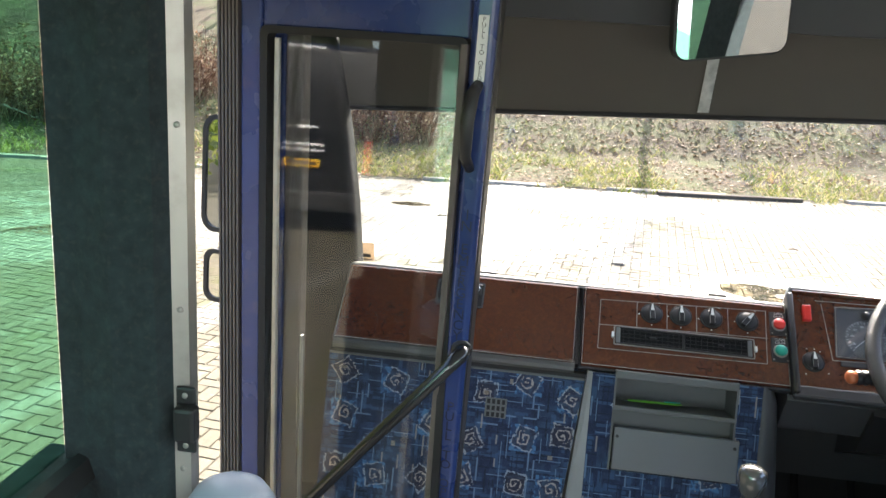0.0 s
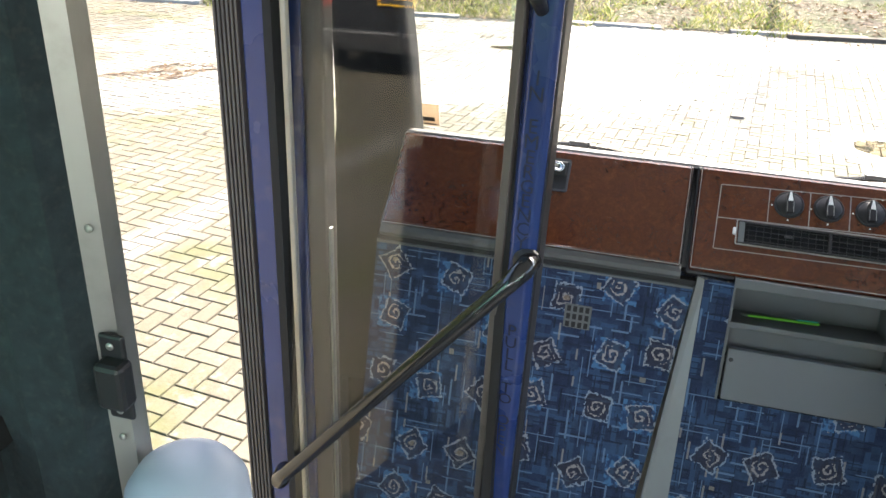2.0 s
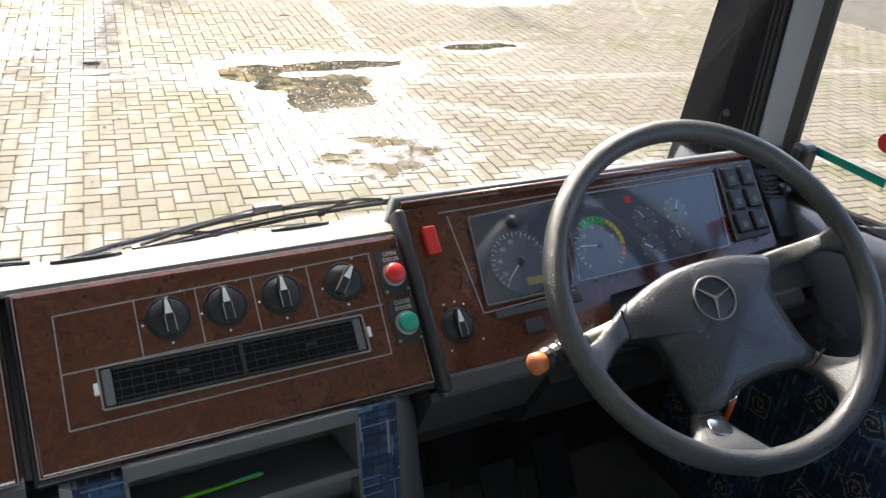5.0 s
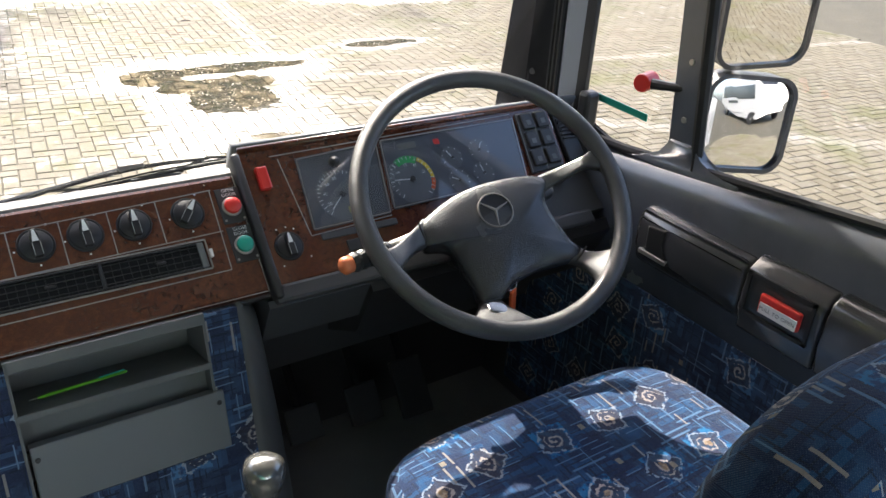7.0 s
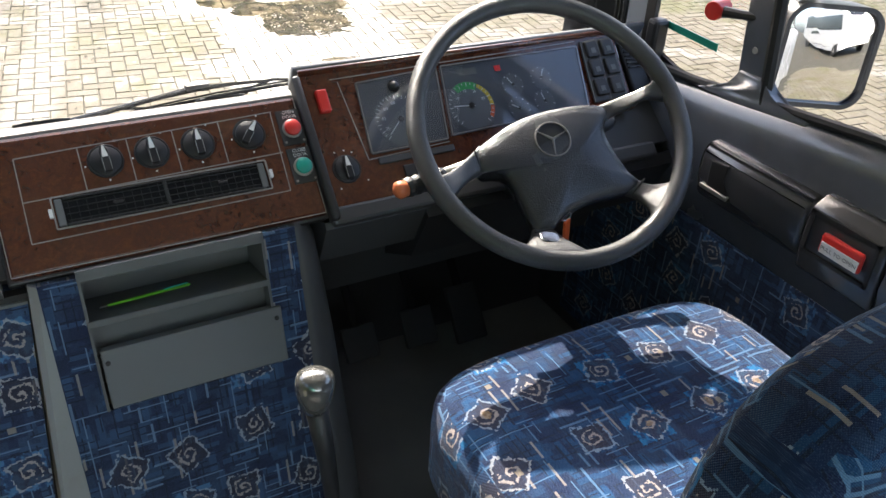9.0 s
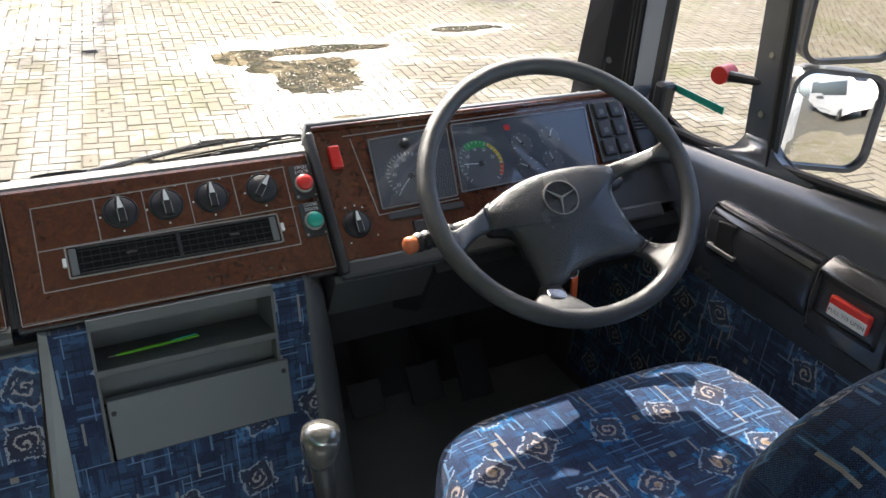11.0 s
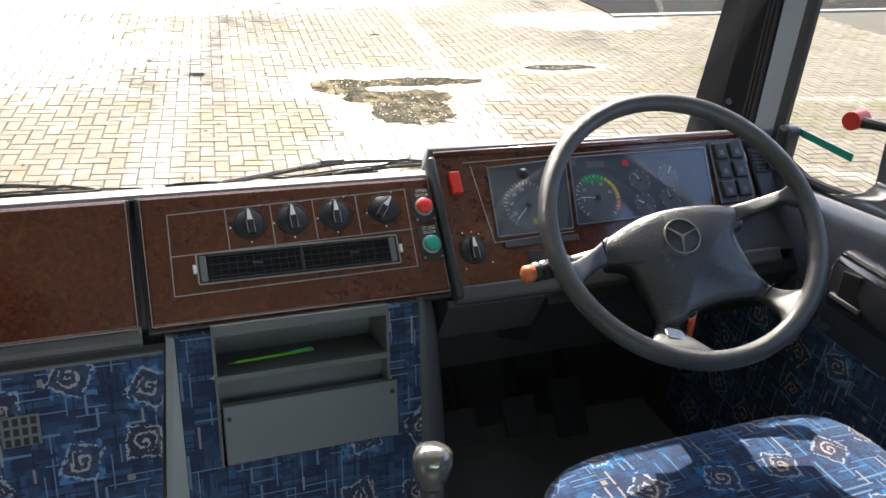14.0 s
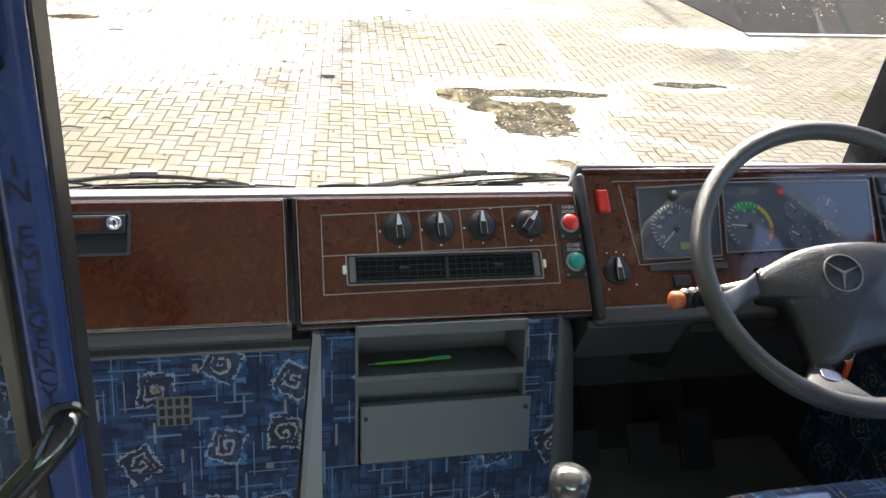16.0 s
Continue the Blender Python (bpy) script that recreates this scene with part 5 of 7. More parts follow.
M_worn = plain("polished_black_armrest", (0.050, 0.051, 0.054), 0.20, vary=0.4, scale=40, bump=0.15, coat=0.8, dirt=0.1)
part("armrest", prism([(1.165, 0.838), (1.146, 0.8365), (1.124, 0.8205), (1.120, 0.808), (1.120, 0.756), (1.128, 0.706), (1.165, 0.690)], -0.642, -0.500, "y", 0.006), M_worn, dd, "black armrest with a shiny worn top", True)
part("front_rest", prism([(1.165, 0.826), (1.142, 0.824), (1.130, 0.815), (1.123, 0.798), (1.124, 0.750), (1.136, 0.716), (1.165, 0.706)], -0.496, -0.258, "y", 0.010), M_worn, dd, "", True)
part("rear_rest", prism([(1.165, 0.842), (1.140, 0.840), (1.127, 0.831), (1.120, 0.812), (1.120, 0.756), (1.128, 0.706), (1.165, 0.690)], -1.10, -0.646, "y", 0.006), M_worn, dd, "", True)
part("grab_hollow", prism([(-0.288, 0.800), (-0.330, 0.806), (-0.322, 0.775), (-0.348, 0.742), (-0.290, 0.742)], 1.1205, 1.130, "x", 0.003), M_rubber, dd)
part("bright_strip", box(1.117, 1.128, -0.343, -0.278, 0.743, 0.752, 0.002), M_alu, dd, "small bright strip")
part("handle_recess", ring_recess((1.117, 1.122), (-0.630, -0.508), (0.744, 0.820)), M_rubber, dd)
hd_ = part("door_handle", box(1.108, 1.118, -0.616, -0.542, 0.764, 0.798, 0.004), M_red, dd, "red pull handle with a white label")
part("label", box(1.1065, 1.1085, -0.613, -0.546, 0.766, 0.785, 0.0005), M_white, hd_)
text_mesh("PULL TO OPEN", 0.0095, Matrix.Translation((1.1060, -0.5795, 0.7755)) @ Matrix(((0, 0, -1, 0), (-1, 0, 0, 0), (0, 1, 0, 0), (0, 0, 0, 1))), M_ink, hd_)
# window frame of the door: divider, quarter light, main pane
wf = part("window_frame", beam([(1.185, -0.249, 0.885), (1.215, -0.249, 0.885), (1.215, -0.300, 0.885), (1.185, -0.300, 0.885)], [(1.172, -0.190, 1.52), (1.205, -0.190, 1.52), (1.205, -0.240, 1.52), (1.172, -0.240, 1.52)]), M_doorgrey, dd, "dark divider bar between the panes")
part("divider_seal", tube([(1.186, -0.312, 0.905), (1.180, -0.280, 1.20), (1.174, -0.250, 1.52)], 0.011, 8), M_rubber, wf)
for yb, zt in ((-0.270, 0.985), (-0.262, 1.085)):
    part("screw", moved(lathe([(0.006, 0), (0.005, 0.002), (0, 0.002)], 10), pose(1.180, yb, zt, 0, -90)), M_alu, wf)
part("sill_rubber", tube([(1.185, y, sz(y) + 0.004) for y in (0.04, -0.05, -0.15, -0.26)], 0.009, 8), M_rubber, dd)
part("sill_rubber", tube([(1.185, y, sz(y) + 0.004) for y in (-0.30, -0.5, -0.8, -1.14)], 0.009, 8), M_rubber, dd)
part("quarter_light", prism([(0.03, 0.874), (-0.256, 0.895), (-0.195, 1.50), (0.02, 1.50)], 1.203, 1.207), M_glass, dd, "clear quarter light").visible_shadow = False
part("main_pane", prism([(-0.296, 0.900), (-1.15, 0.998), (-1.15, 1.52), (-0.243, 1.52)], 1.203, 1.207), M_glass, dd, "clear door window").visible_shadow = False
part("divider_foot", prism([(-0.150, 0.882), (-0.205, 0.896), (-0.236, 0.912), (-0.250, 0.945), (-0.310, 0.945), (-0.324, 0.925), (-0.350, 0.914), (-0.410, 0.914), (-0.410, 0.884)], 1.176, 1.200, "x", 0.004), M_doorgrey, wf, "flared moulded foot of the divider", True)
part("corner_filler", prism([(0.005, 0.876), (0.005, 0.930), (-0.020, 0.912), (-0.045, 0.898), (-0.100, 0.886), (-0.150, 0.882)], 1.192, 1.201, "x", 0.002), M_rubber, dd, "rounded rubber corner")
# things on the windows
tape = thing("green_tape", "strip of green tape stuck to the quarter light", "tape")
part("strip", beam([(1.199, -0.028, 0.951), (1.199, -0.028, 0.964), (1.2015, -0.028, 0.964), (1.2015, -0.028, 0.951)], [(1.199, -0.170, 0.947), (1.199, -0.170, 0.961), (1.2015, -0.170, 0.961), (1.2015, -0.170, 0.947)]), M_tape, tape)
fan = thing("window_catch", "black window catch at the quarter light's front edge", "catch")
fan.location = (0.0, -0.055, 0.018)
part("body", box(1.165, 1.200, 0.010, 0.040, 0.868, 0.950, 0.008), M_black, fan)
part("cap", moved(lathe([(0.012, 0), (0.012, 0.01), (0.008, 0.014), (0, 0.014)]), pose(1.160, 0.022, 0.872, 0, -90)), M_black, fan)
ham = thing("glass_hammer", "red-headed emergency hammer on a black clip", "hammer")
part("head", tube([(1.150, -0.176, 1.026), (1.152, -0.1755, 1.026), (1.184, -0.168, 1.027), (1.186, -0.1675, 1.027)], [0.0155, 0.0165, 0.0165, 0.0155], 18), M_red, ham, "red hammer head")
part("shaft", tube([(1.166, -0.184, 1.026), (1.176, -0.222, 1.030), (1.190, -0.262, 1.034)], [0.010, 0.008, 0.010], 10), M_black, ham)
ham.location = (0.006, -0.004, 0.002)

# ---- outside mirrors ----


def side_mirror(name, label, centre_, w, h, yaw, tilt, roll=0.0, curve=0.0, depth=0.06):
    t = thing(name, label, "mirror", "outside mirrors")
    m = Matrix.Translation(centre_) @ Matrix.Rotation(radians(yaw), 4, "Z") @ Matrix.Rotation(radians(90 + tilt), 4, "X") @ Matrix.Rotation(radians(roll), 4, "Z")
    part("housing", moved(prism(rounded(w, h, min(w, h) * 0.22), -depth, 0.0, "z", 0.008), m), M_black, t, "black plastic housing", True)
    out = rounded(w, h, min(w, h) * 0.22, 12)
    inn = rounded(w - 0.021, h - 0.021, min(w, h) * 0.18, 12)
    part("rim", moved(ring_prism(out, inn, -0.004, 0.010), m), M_black, t)
    bm = bmesh.new()
    rows = [[bm.verts.new((a * s, b * s, 0.006 - (curve * ((a * s) ** 2 + (b * s) ** 2) / 2))) for a, b in inn] for s in [1.0 - 0.06 * k for k in range(16)]]
    n_ = len(inn)
    for r0, r1 in zip(rows, rows[1:]):
        for k in range(n_):
            bm.faces.new((r0[k], r0[(k + 1) % n_], r1[(k + 1) % n_], r1[k]))
    bm.faces.new(rows[-1])
    part("mirror_glass", moved(bm, m), M_mirror, t, "", True)
    return t


side_mirror("outside_mirror", "lower wide-angle outside mirror on the driver's side", (1.652, -0.070, 0.848), 0.222, 0.226, -24.2, -6, -3, 0.80)
side_mirror("outside_mirror", "tall upper outside mirror on the driver's side", (1.652, -0.060, 1.136), 0.228, 0.320, -20, 3, 4, 0.2)
arm_m = thing("mirror_arm", "black tubular arm carrying the driver's side mirrors", "arm")
part("tube", tube([(1.23, 0.12, 1.36), (1.66, 0.04, 1.37), (1.68, 0.03, 1.33), (1.68, 0.03, 0.76), (1.66, 0.04, 0.69), (1.24, 0.12, 0.69)], 0.012, 8), M_black, arm_m)
side_mirror("outside_mirror", "tall upper outside mirror beside the entrance door", (-0.812, -0.10, 1.112), 0.165, 0.270, -16, -3)
side_mirror("outside_mirror", "lower wide-angle outside mirror beside the entrance door", (-0.812, -0.10, 0.868), 0.165, 0.128, -16, -3)
arm_l = thing("mirror_arm", "black tubular arm carrying the door side mirrors", "arm")
part("tube", tube([(-0.74, 0.14, 1.26), (-0.79, -0.03, 1.27), (-0.79, -0.03, 0.74), (-0.74, 0.14, 0.73)], 0.012, 8), M_black, arm_l)

# ---- entrance door, swung open across the doorway ----
M_rail = plain("glossy_black_rail", (0.020, 0.020, 0.021), 0.16, vary=0.3, coat=0.6, bump=0.0)
ed = thing("entrance_door", "blue-framed glazed entrance door standing open", "door")
DM = Matrix.Translation((-0.215, -0.49, 0)) @ Matrix.Rotation(radians(-9), 4, "Z") @ Matrix.Translation((0.215, 0.49, 0))
ed.matrix_world = DM
DX0, DX1, DY0, DY1 = -0.660, -0.215, -0.505, -0.462
ZB, ZT = -0.25, 1.47
LEAN = Matrix(((1, 0, 0.030, -0.034), (0, 1, -0.050, 0.039), (0, 0, 1, 0), (0, 0, 0, 1)))   # the lock stile stands a little askew
part("leading_seal", prism(rounded(0.046, 0.052, 0.008, 3, -0.694, -0.475), ZB, 1.56, "z"), M_brownrub, ed, "ribbed brown-black rubber edge")
for k in range(6):
    part("seal_rib", box(-0.714 + k * 0.0075, -0.7100 + k * 0.0075, -0.506, -0.499, ZB, 1.56, bm=bmesh.new()), M_brownrub, ed)
part("outer_stile", box(-0.668, -0.626, DY0, DY1, ZB, 1.60, 0.005), M_blue, ed, "blue painted stile")
part("lock_stile", moved(prism([(-0.254, -0.466), (-0.250, -0.492), (-0.240, -0.506), (-0.214, -0.506), (-0.207, -0.496), (-0.214, -0.462)], ZB, 1.56, "z", 0.003), LEAN), M_blue, ed, "blue painted stile with raised letters")
part("stile_edge", moved(box(-0.214, -0.206, -0.488, -0.458, ZB, 1.56, 0.002), LEAN), M_black, ed)
part("stile_seal", moved(box(-0.262, -0.250, -0.508, -0.480, -0.08, 1.44, 0.002), LEAN), M_brownrub, ed, "brown-black glazing seal")
part("top_rail", box(-0.626, -0.250, DY0 + 0.004, DY1, 1.448, 1.60, 0.004), M_blue, ed, "blue painted top rail")
part("bottom_rail", box(-0.626, -0.250, DY0 + 0.004, DY1, ZB, -0.10, 0.004), M_blue, ed, "blue painted bottom rail")
part("glazing_rubber", moved(ring_prism(rounded(0.378, 1.552, 0.014, 4), rounded(0.350, 1.526, 0.008, 4), -0.510, -0.480), Matrix.Translation((-0.438, 0, 0.674)) @ Matrix.Rotation(radians(90), 4, "X") @ Matrix.Scale(-1, 4, (0, 0, 1))), M_rubber, ed, "black glazing rubber")
part("bright_bead", box(-0.598, -0.588, -0.512, -0.503, -0.08, 1.43, 0.002), M_alu, ed, "bright glazing bead")
part("pane", moved(box(-0.612, -0.264, -0.003, 0.003, -1.16, 0.366), Matrix.Translation((0, -0.484, 1.07)) @ Matrix.Rotation(radians(-2.4), 4, "X")), M_doorglass, ed, "clear glass pane").visible_shadow = False
leaf = part("folded_leaf", box(-0.634, -0.608, -0.450, -0.415, ZB, 1.52, 0.004), M_blue, ed, "blue stile of the second leaf folded behind")
part("leaf_rubber", box(-0.608, -0.571, -0.448, -0.418, ZB, 1.52, 0.004), M_brownrub, leaf, "brown rubber edge")
# added metal strip drawing the sun's highlight along the rubber edge
part("leaf_edge", box(-0.571, -0.567, -0.446, -0.436, ZB, 0.86, 0.001), M_alu, leaf, "bright strip standing in for a highlight")
DI = DM.inverted()
ra, rb_, rc_ = Vector((-0.233, -0.547, 0.906)), Vector((-0.389, -0.535, 0.715)), Vector((-0.614, -0.500, 0.427))
rail = part("grab_rail", moved(tube([ra + Vector((0.012, 0.040, 0.010)), ra + Vector((0.006, 0.012, 0.006)), ra + Vector((-0.010, 0, -0.012)), rb_, rc_ + Vector((0.012, 0, 0.016)), rc_, rc_ + Vector((-0.010, 0.04, -0.012))], [0.015, 0.015, 0.0125, 0.0115, 0.0125, 0.015, 0.015], 12), DI), M_rail, ed, "black diagonal grab rail", True)
part("rail_cap", moved(lathe([(0.019, 0), (0.019, 0.006), (0.012, 0.012), (0, 0.012)], 16), DI @ pose(-0.226, -0.508, 0.914, 90)), M_black, rail)
part("pull_handle", moved(tube([(-0.228, -0.505, 1.378), (-0.230, -0.528, 1.365), (-0.234, -0.534, 1.32), (-0.234, -0.528, 1.262), (-0.230, -0.505, 1.240)], [0.009, 0.011, 0.012, 0.010, 0.008], 10), LEAN), M_black, ed, "black pull handle", True)
part("plate", moved(box(-0.236, -0.219, -0.5085, -0.5055, 1.383, 1.486, 0.0005), LEAN), M_white, ed, "white printed strip")
up = Matrix(((1, 0, 0, 0), (0, 0, -1, 0), (0, 1, 0, 0), (0, 0, 0, 1)))
M_letter = plain("raised_letter_blue", (0.006, 0.009, 0.032), 0.5, bump=0.0)


def down_the_stile(words, z, size, gap, mat, y=-0.5068):
    for ch in words:
        if ch != " ":
            text_mesh(ch, size, LEAN @ Matrix.Translation((-0.2265, y, z)) @ up, mat, ed, "letter")
        z -= gap


down_the_stile("IN EMERGENCY", 1.161, 0.027, 0.0201, M_letter)
down_the_stile("PULL TO OPEN", 0.799, 0.027, 0.0201, M_letter)
down_the_stile("PULL TO OPEN", 1.479, 0.011, 0.0084, M_ink, -0.5088)
post = thing("grab_post_top", "pale rounded top of a handrail post by the step", "handrail")
part("cap", moved(lathe([(0.055, -0.08), (0.060, -0.05), (0.058, -0.025), (0.046, -0.006), (0.026, 0.006), (0, 0.010)]), pose(-0.475, -0.95, 0.865)), plain("pale_blue_grey_plastic", (0.42, 0.47, 0.56), 0.4), post, "", True)
part("post", tube([(-0.475, -0.95, 0.80), (-0.475, -0.95, 0.17)], 0.018, 10), M_grey, post)
st = thing("windscreen_sticker", "small tan printed sticker inside the windscreen", "sticker")
stm = Matrix.Translation((-0.578, 0.198, 0.882)) @ Matrix.Rotation(radians(18), 4, "X")
tan = Mat("tan_translucent_paper")
tan.set(tan.mix(tan.noise(tan.coords(), 90, 3), (0.52, 0.43, 0.33), (0.64, 0.54, 0.43)), 0.7)
glow = tan.node("ShaderNodeBsdfTranslucent")
glow.inputs[0].default_value = (0.62, 0.52, 0.41, 1)
both = tan.node("ShaderNodeMixShader")
both.inputs[0].default_value = 0.5
tan.link(tan.bsdf.outputs[0], both.inputs[1])
tan.link(glow.outputs[0], both.inputs[2])
tan.link(both.outputs[0], tan.out.inputs[0])
part("paper", moved(box(-0.036, 0.036, -0.0006, 0.0006, -0.028, 0.028), stm), tan.m, st)
part("print_bar", moved(box(-0.026, 0.026, -0.0012, -0.0006, -0.016, -0.006), stm), M_ink, st)
part("print_bar", moved(box(-0.030, 0.030, -0.0012, -0.0006, -0.025, -0.022), stm), M_ink, st)

# ---- wipers and scuttle ----
tagged(obj("scuttle", prism([(0.245, 0.785), (0.34, 0.735), (0.44, 0.675), (0.50, 0.60), (0.52, 0.52), (0.52, -0.2), (0.26, -0.2)], -0.80, 1.22), M_whitepaint), "white bonnet and scuttle ahead of the windscreen", "bonnet", kind="structure")


def wiper(x0, x1, xc, z0, z1):
    """Blade hung from nested yokes on a cranked arm, lying along the foot of the glass."""
    t = thing("windscreen_wiper", "black windscreen wiper parked along the glass", "wiper", "wipers")

    def at(f, up, y):
        x = x0 + (x1 - x0) * f
        return (x, y, z0 + (z1 - z0) * f + up)

    fc = (xc - x0) / (x1 - x0)
    part("blade", tube([at(f, -0.004 - 0.010 * (2 * f - 1) ** 2, 0.231) for f in (0, 0.25, 0.5, 0.75, 1)], 0.0032, 6), M_rubber, t)
    part("backing", tube([at(f, 0.001 - 0.010 * (2 * f - 1) ** 2, 0.233) for f in (0.02, 0.25, 0.5, 0.75, 0.98)], 0.0020, 6), M_rail, t)
    part("main_yoke", tube([at(fc - 0.30, 0.004, 0.236), at(fc - 0.14, 0.0105, 0.237), at(fc, 0.0130, 0.237), at(fc + 0.14, 0.0105, 0.237), at(fc + 0.30, 0.003, 0.236)], [0.0026, 0.0040, 0.0046, 0.0040, 0.0026], 6), M_rail, t)
    for f in (fc - 0.30, fc + 0.30):
        part("end_yoke", tube([at(f - 0.13, -0.005, 0.234), at(f, 0.005, 0.236), at(f + 0.13, -0.005, 0.234)], [0.0020, 0.0032, 0.0020], 6), M_rail, t)
        for e in (-0.12, 0.12):
            part("claw", moved(box(-0.006, 0.006, -0.005, 0.004, -0.005, 0.004, 0.001), Matrix.Translation(at(f + e, -0.006, 0.234))), M_black, t)
    part("clip", moved(box(-0.022, 0.022, -0.007, 0.007, -0.006, 0.006, 0.002), Matrix.Translation(at(fc, 0.0165, 0.240))), M_dash, t, "grey wiper clip")
    part("arm", tube([at(-0.22, -0.030, 0.275), at(-0.05, -0.012, 0.262), at(fc * 0.55, 0.004, 0.250), at(fc, 0.0165, 0.242)], [0.0065, 0.0055, 0.0042, 0.0034], 8), M_rail, t)
    return t


wiper(-0.40, 0.03, -0.235, 0.827, 0.827)
wiper(0.16, 0.62, 0.36, 0.816, 0.843)

# ---- yard: kerb, verge, asphalt patch ----
kdir = Vector((8.0, 1.4, 0)).normalized()
kor = Vector((1.70, 10.52, GZ))
knorm = Vector((-kdir.y, kdir.x, 0))


def along(s, d, z=0.0):
    p = kor + kdir * s + knorm * d
    return (p.x, p.y, GZ + z)


kerb = thing("kerb", "weathered concrete kerb along the verge", "kerb", kind="structure")
for i in range(-14, 12):
    if random.random() < 0.50:
        continue
    a, b = i * 0.92 + 0.006, i * 0.92 + 0.914
    j = random.uniform(-0.012, 0.012)
    bm = bmesh.new()
    hexa(bm, [along(a, j, -0.03), along(b, j, -0.03), along(b, 0.14 + j, -0.03), along(a, 0.14 + j, -0.03), along(a, 0.02 + j, 0.032 + j), along(b, 0.02 + j, 0.030 - j), along(b, 0.14 + j, 0.034), along(a, 0.14 + j, 0.034)])
    part("kerb_stone", bm, M_concrete, kerb)


def verge_height(s, d):
    return max(0.0, d) * 0.10 + 0.03 * noise.noise((s * 0.5, d * 0.5, 3.1)) + (0.28 * max(0.0, d - 2.2) if d > 2.2 else 0.0)


bm = bmesh.new()
S, Dn = 90, 26
rows = []
for i in range(S + 1):
    s = -45 + 90 * i / S
    rows.append([bm.verts.new(along(s, d_, verge_height(s, d_) - 0.01)) for d_ in [0.14 + 30 * (k / Dn) ** 1.8 for k in range(Dn + 1)]])
for r0, r1 in zip(rows, rows[1:]):
    for k in range(Dn):
        bm.faces.new((r0[k], r0[k + 1], r1[k + 1], r1[k]))
vm = Mat("leaf_litter_bank")
vp = vm.position()
vcol = vm.ramp(vm.noise(vp, 1.4, 7, 0.65), [(0.28, (0.050, 0.034, 0.018)), (0.42, (0.095, 0.070, 0.036)), (0.55, (0.080, 0.085, 0.026)), (0.78, (0.110, 0.135, 0.030))])
vcol = vm.mix(vm.math("MULTIPLY", vm.step(vm.noise(vp, 60, 3), 0.45, 0.7), 0.5), vcol, (0.22, 0.17, 0.11))
vm.set(vcol, 0.95)
vm.bump(vm.noise(vp, 45, 5), 0.9, 0.03)
tagged(obj("verge", bm, vm.m, smooth=True), "grassy bank strewn with dead leaves", "bank", kind="structure")


def leafy(name, colours):
    m = Mat(name)
    r = m.node("ShaderNodeNewGeometry").outputs["Random Per Island"]
    m.set(m.ramp(r, colours), 0.7)
    m.bsdf.inputs["Transmission Weight"].default_value = 0.0
    tl_ = m.node("ShaderNodeBsdfTranslucent")
    m.link(m.ramp(r, colours), tl_.inputs[0])
    mx = m.node("ShaderNodeMixShader")
    mx.inputs[0].default_value = 0.5
    m.link(m.bsdf.outputs[0], mx.inputs[1])
    m.link(tl_.outputs[0], mx.inputs[2])
    m.link(mx.outputs[0], m.out.inputs[0])
    return m.m


M_grass = leafy("grass", [(0.0, (0.10, 0.13, 0.022)), (0.40, (0.19, 0.22, 0.045)), (0.65, (0.32, 0.30, 0.10)), (1.0, (0.46, 0.40, 0.22))])
M_litter = leafy("dead_leaves", [(0.0, (0.07, 0.04, 0.02)), (0.5, (0.20, 0.12, 0.06)), (0.8, (0.36, 0.26, 0.16)), (1.0, (0.50, 0.42, 0.30))])
M_leaf = leafy("spring_leaves", [(0.0, (0.09, 0.14, 0.02)), (0.6, (0.21, 0.27, 0.04)), (1.0, (0.36, 0.37, 0.08))])
M_bark = plain("bark", (0.085, 0.070, 0.052), 0.95, vary=0.4, scale=20, bump=0.9)
rng = random.Random(7)
gv, gf = [], []
for _ in range(24000):
    s, d_ = rng.uniform(-16, 12), -0.16 + abs(rng.gauss(0, 1.5))
    if noise.noise((s * 0.6, d_ * 0.7, 9.0)) < -0.10 - d_ * 0.03 or (d_ < 0.12 and noise.noise((s * 1.1, 4.0, 2.0)) < 0.05):
        continue
    h = rng.uniform(0.03, 0.12)
    z = verge_height(s, d_) - 0.01
    a = rng.uniform(0, math.tau)
    ux, uy = math.cos(a) * 0.006, math.sin(a) * 0.006
    lx, ly = rng.uniform(-0.08, 0.08), rng.uniform(-0.08, 0.08)
    p = along(s, d_, z)
    k = len(gv)
    gv += [(p[0] - ux, p[1] - uy, p[2]), (p[0] + ux, p[1] + uy, p[2]), (p[0] + lx * 0.4 + ux * 0.6, p[1] + ly * 0.4 + uy * 0.6, p[2] + h * 0.6), (p[0] + lx, p[1] + ly, p[2] + h)]
    gf += [(k, k + 1, k + 2), (k, k + 2, k + 3)]
me = bpy.data.meshes.new("grass")
me.from_pydata(gv, [], gf)
me.materials.append(M_grass)
tagged(new("grass", me), "tufts of rough grass along the kerb", "grass", kind="stuff")
gv, gf = [], []
for _ in range(44000):
    s, d_ = rng.uniform(-16, 14), rng.uniform(-1.2, 6.5)
    if d_ < 0.2 and rng.random() < 0.80 + min(0.19, max(0.0, -d_) * 0.2):
        continue
    z = (verge_height(s, d_) if d_ > 0.14 else 0.0) + 0.004
    p = Vector(along(s, d_, z))
    r = rng.uniform(0.015, 0.045)
    a = rng.uniform(0, math.tau)
    u_, v_ = Vector((math.cos(a), math.sin(a), rng.uniform(-0.3, 0.5))) * r, Vector((-math.sin(a), math.cos(a), rng.uniform(-0.3, 0.5))) * r * 0.6
    k = len(gv)
    gv += [tuple(p - u_), tuple(p + v_), tuple(p + u_), tuple(p - v_)]
    gf.append((k, k + 1, k + 2, k + 3))
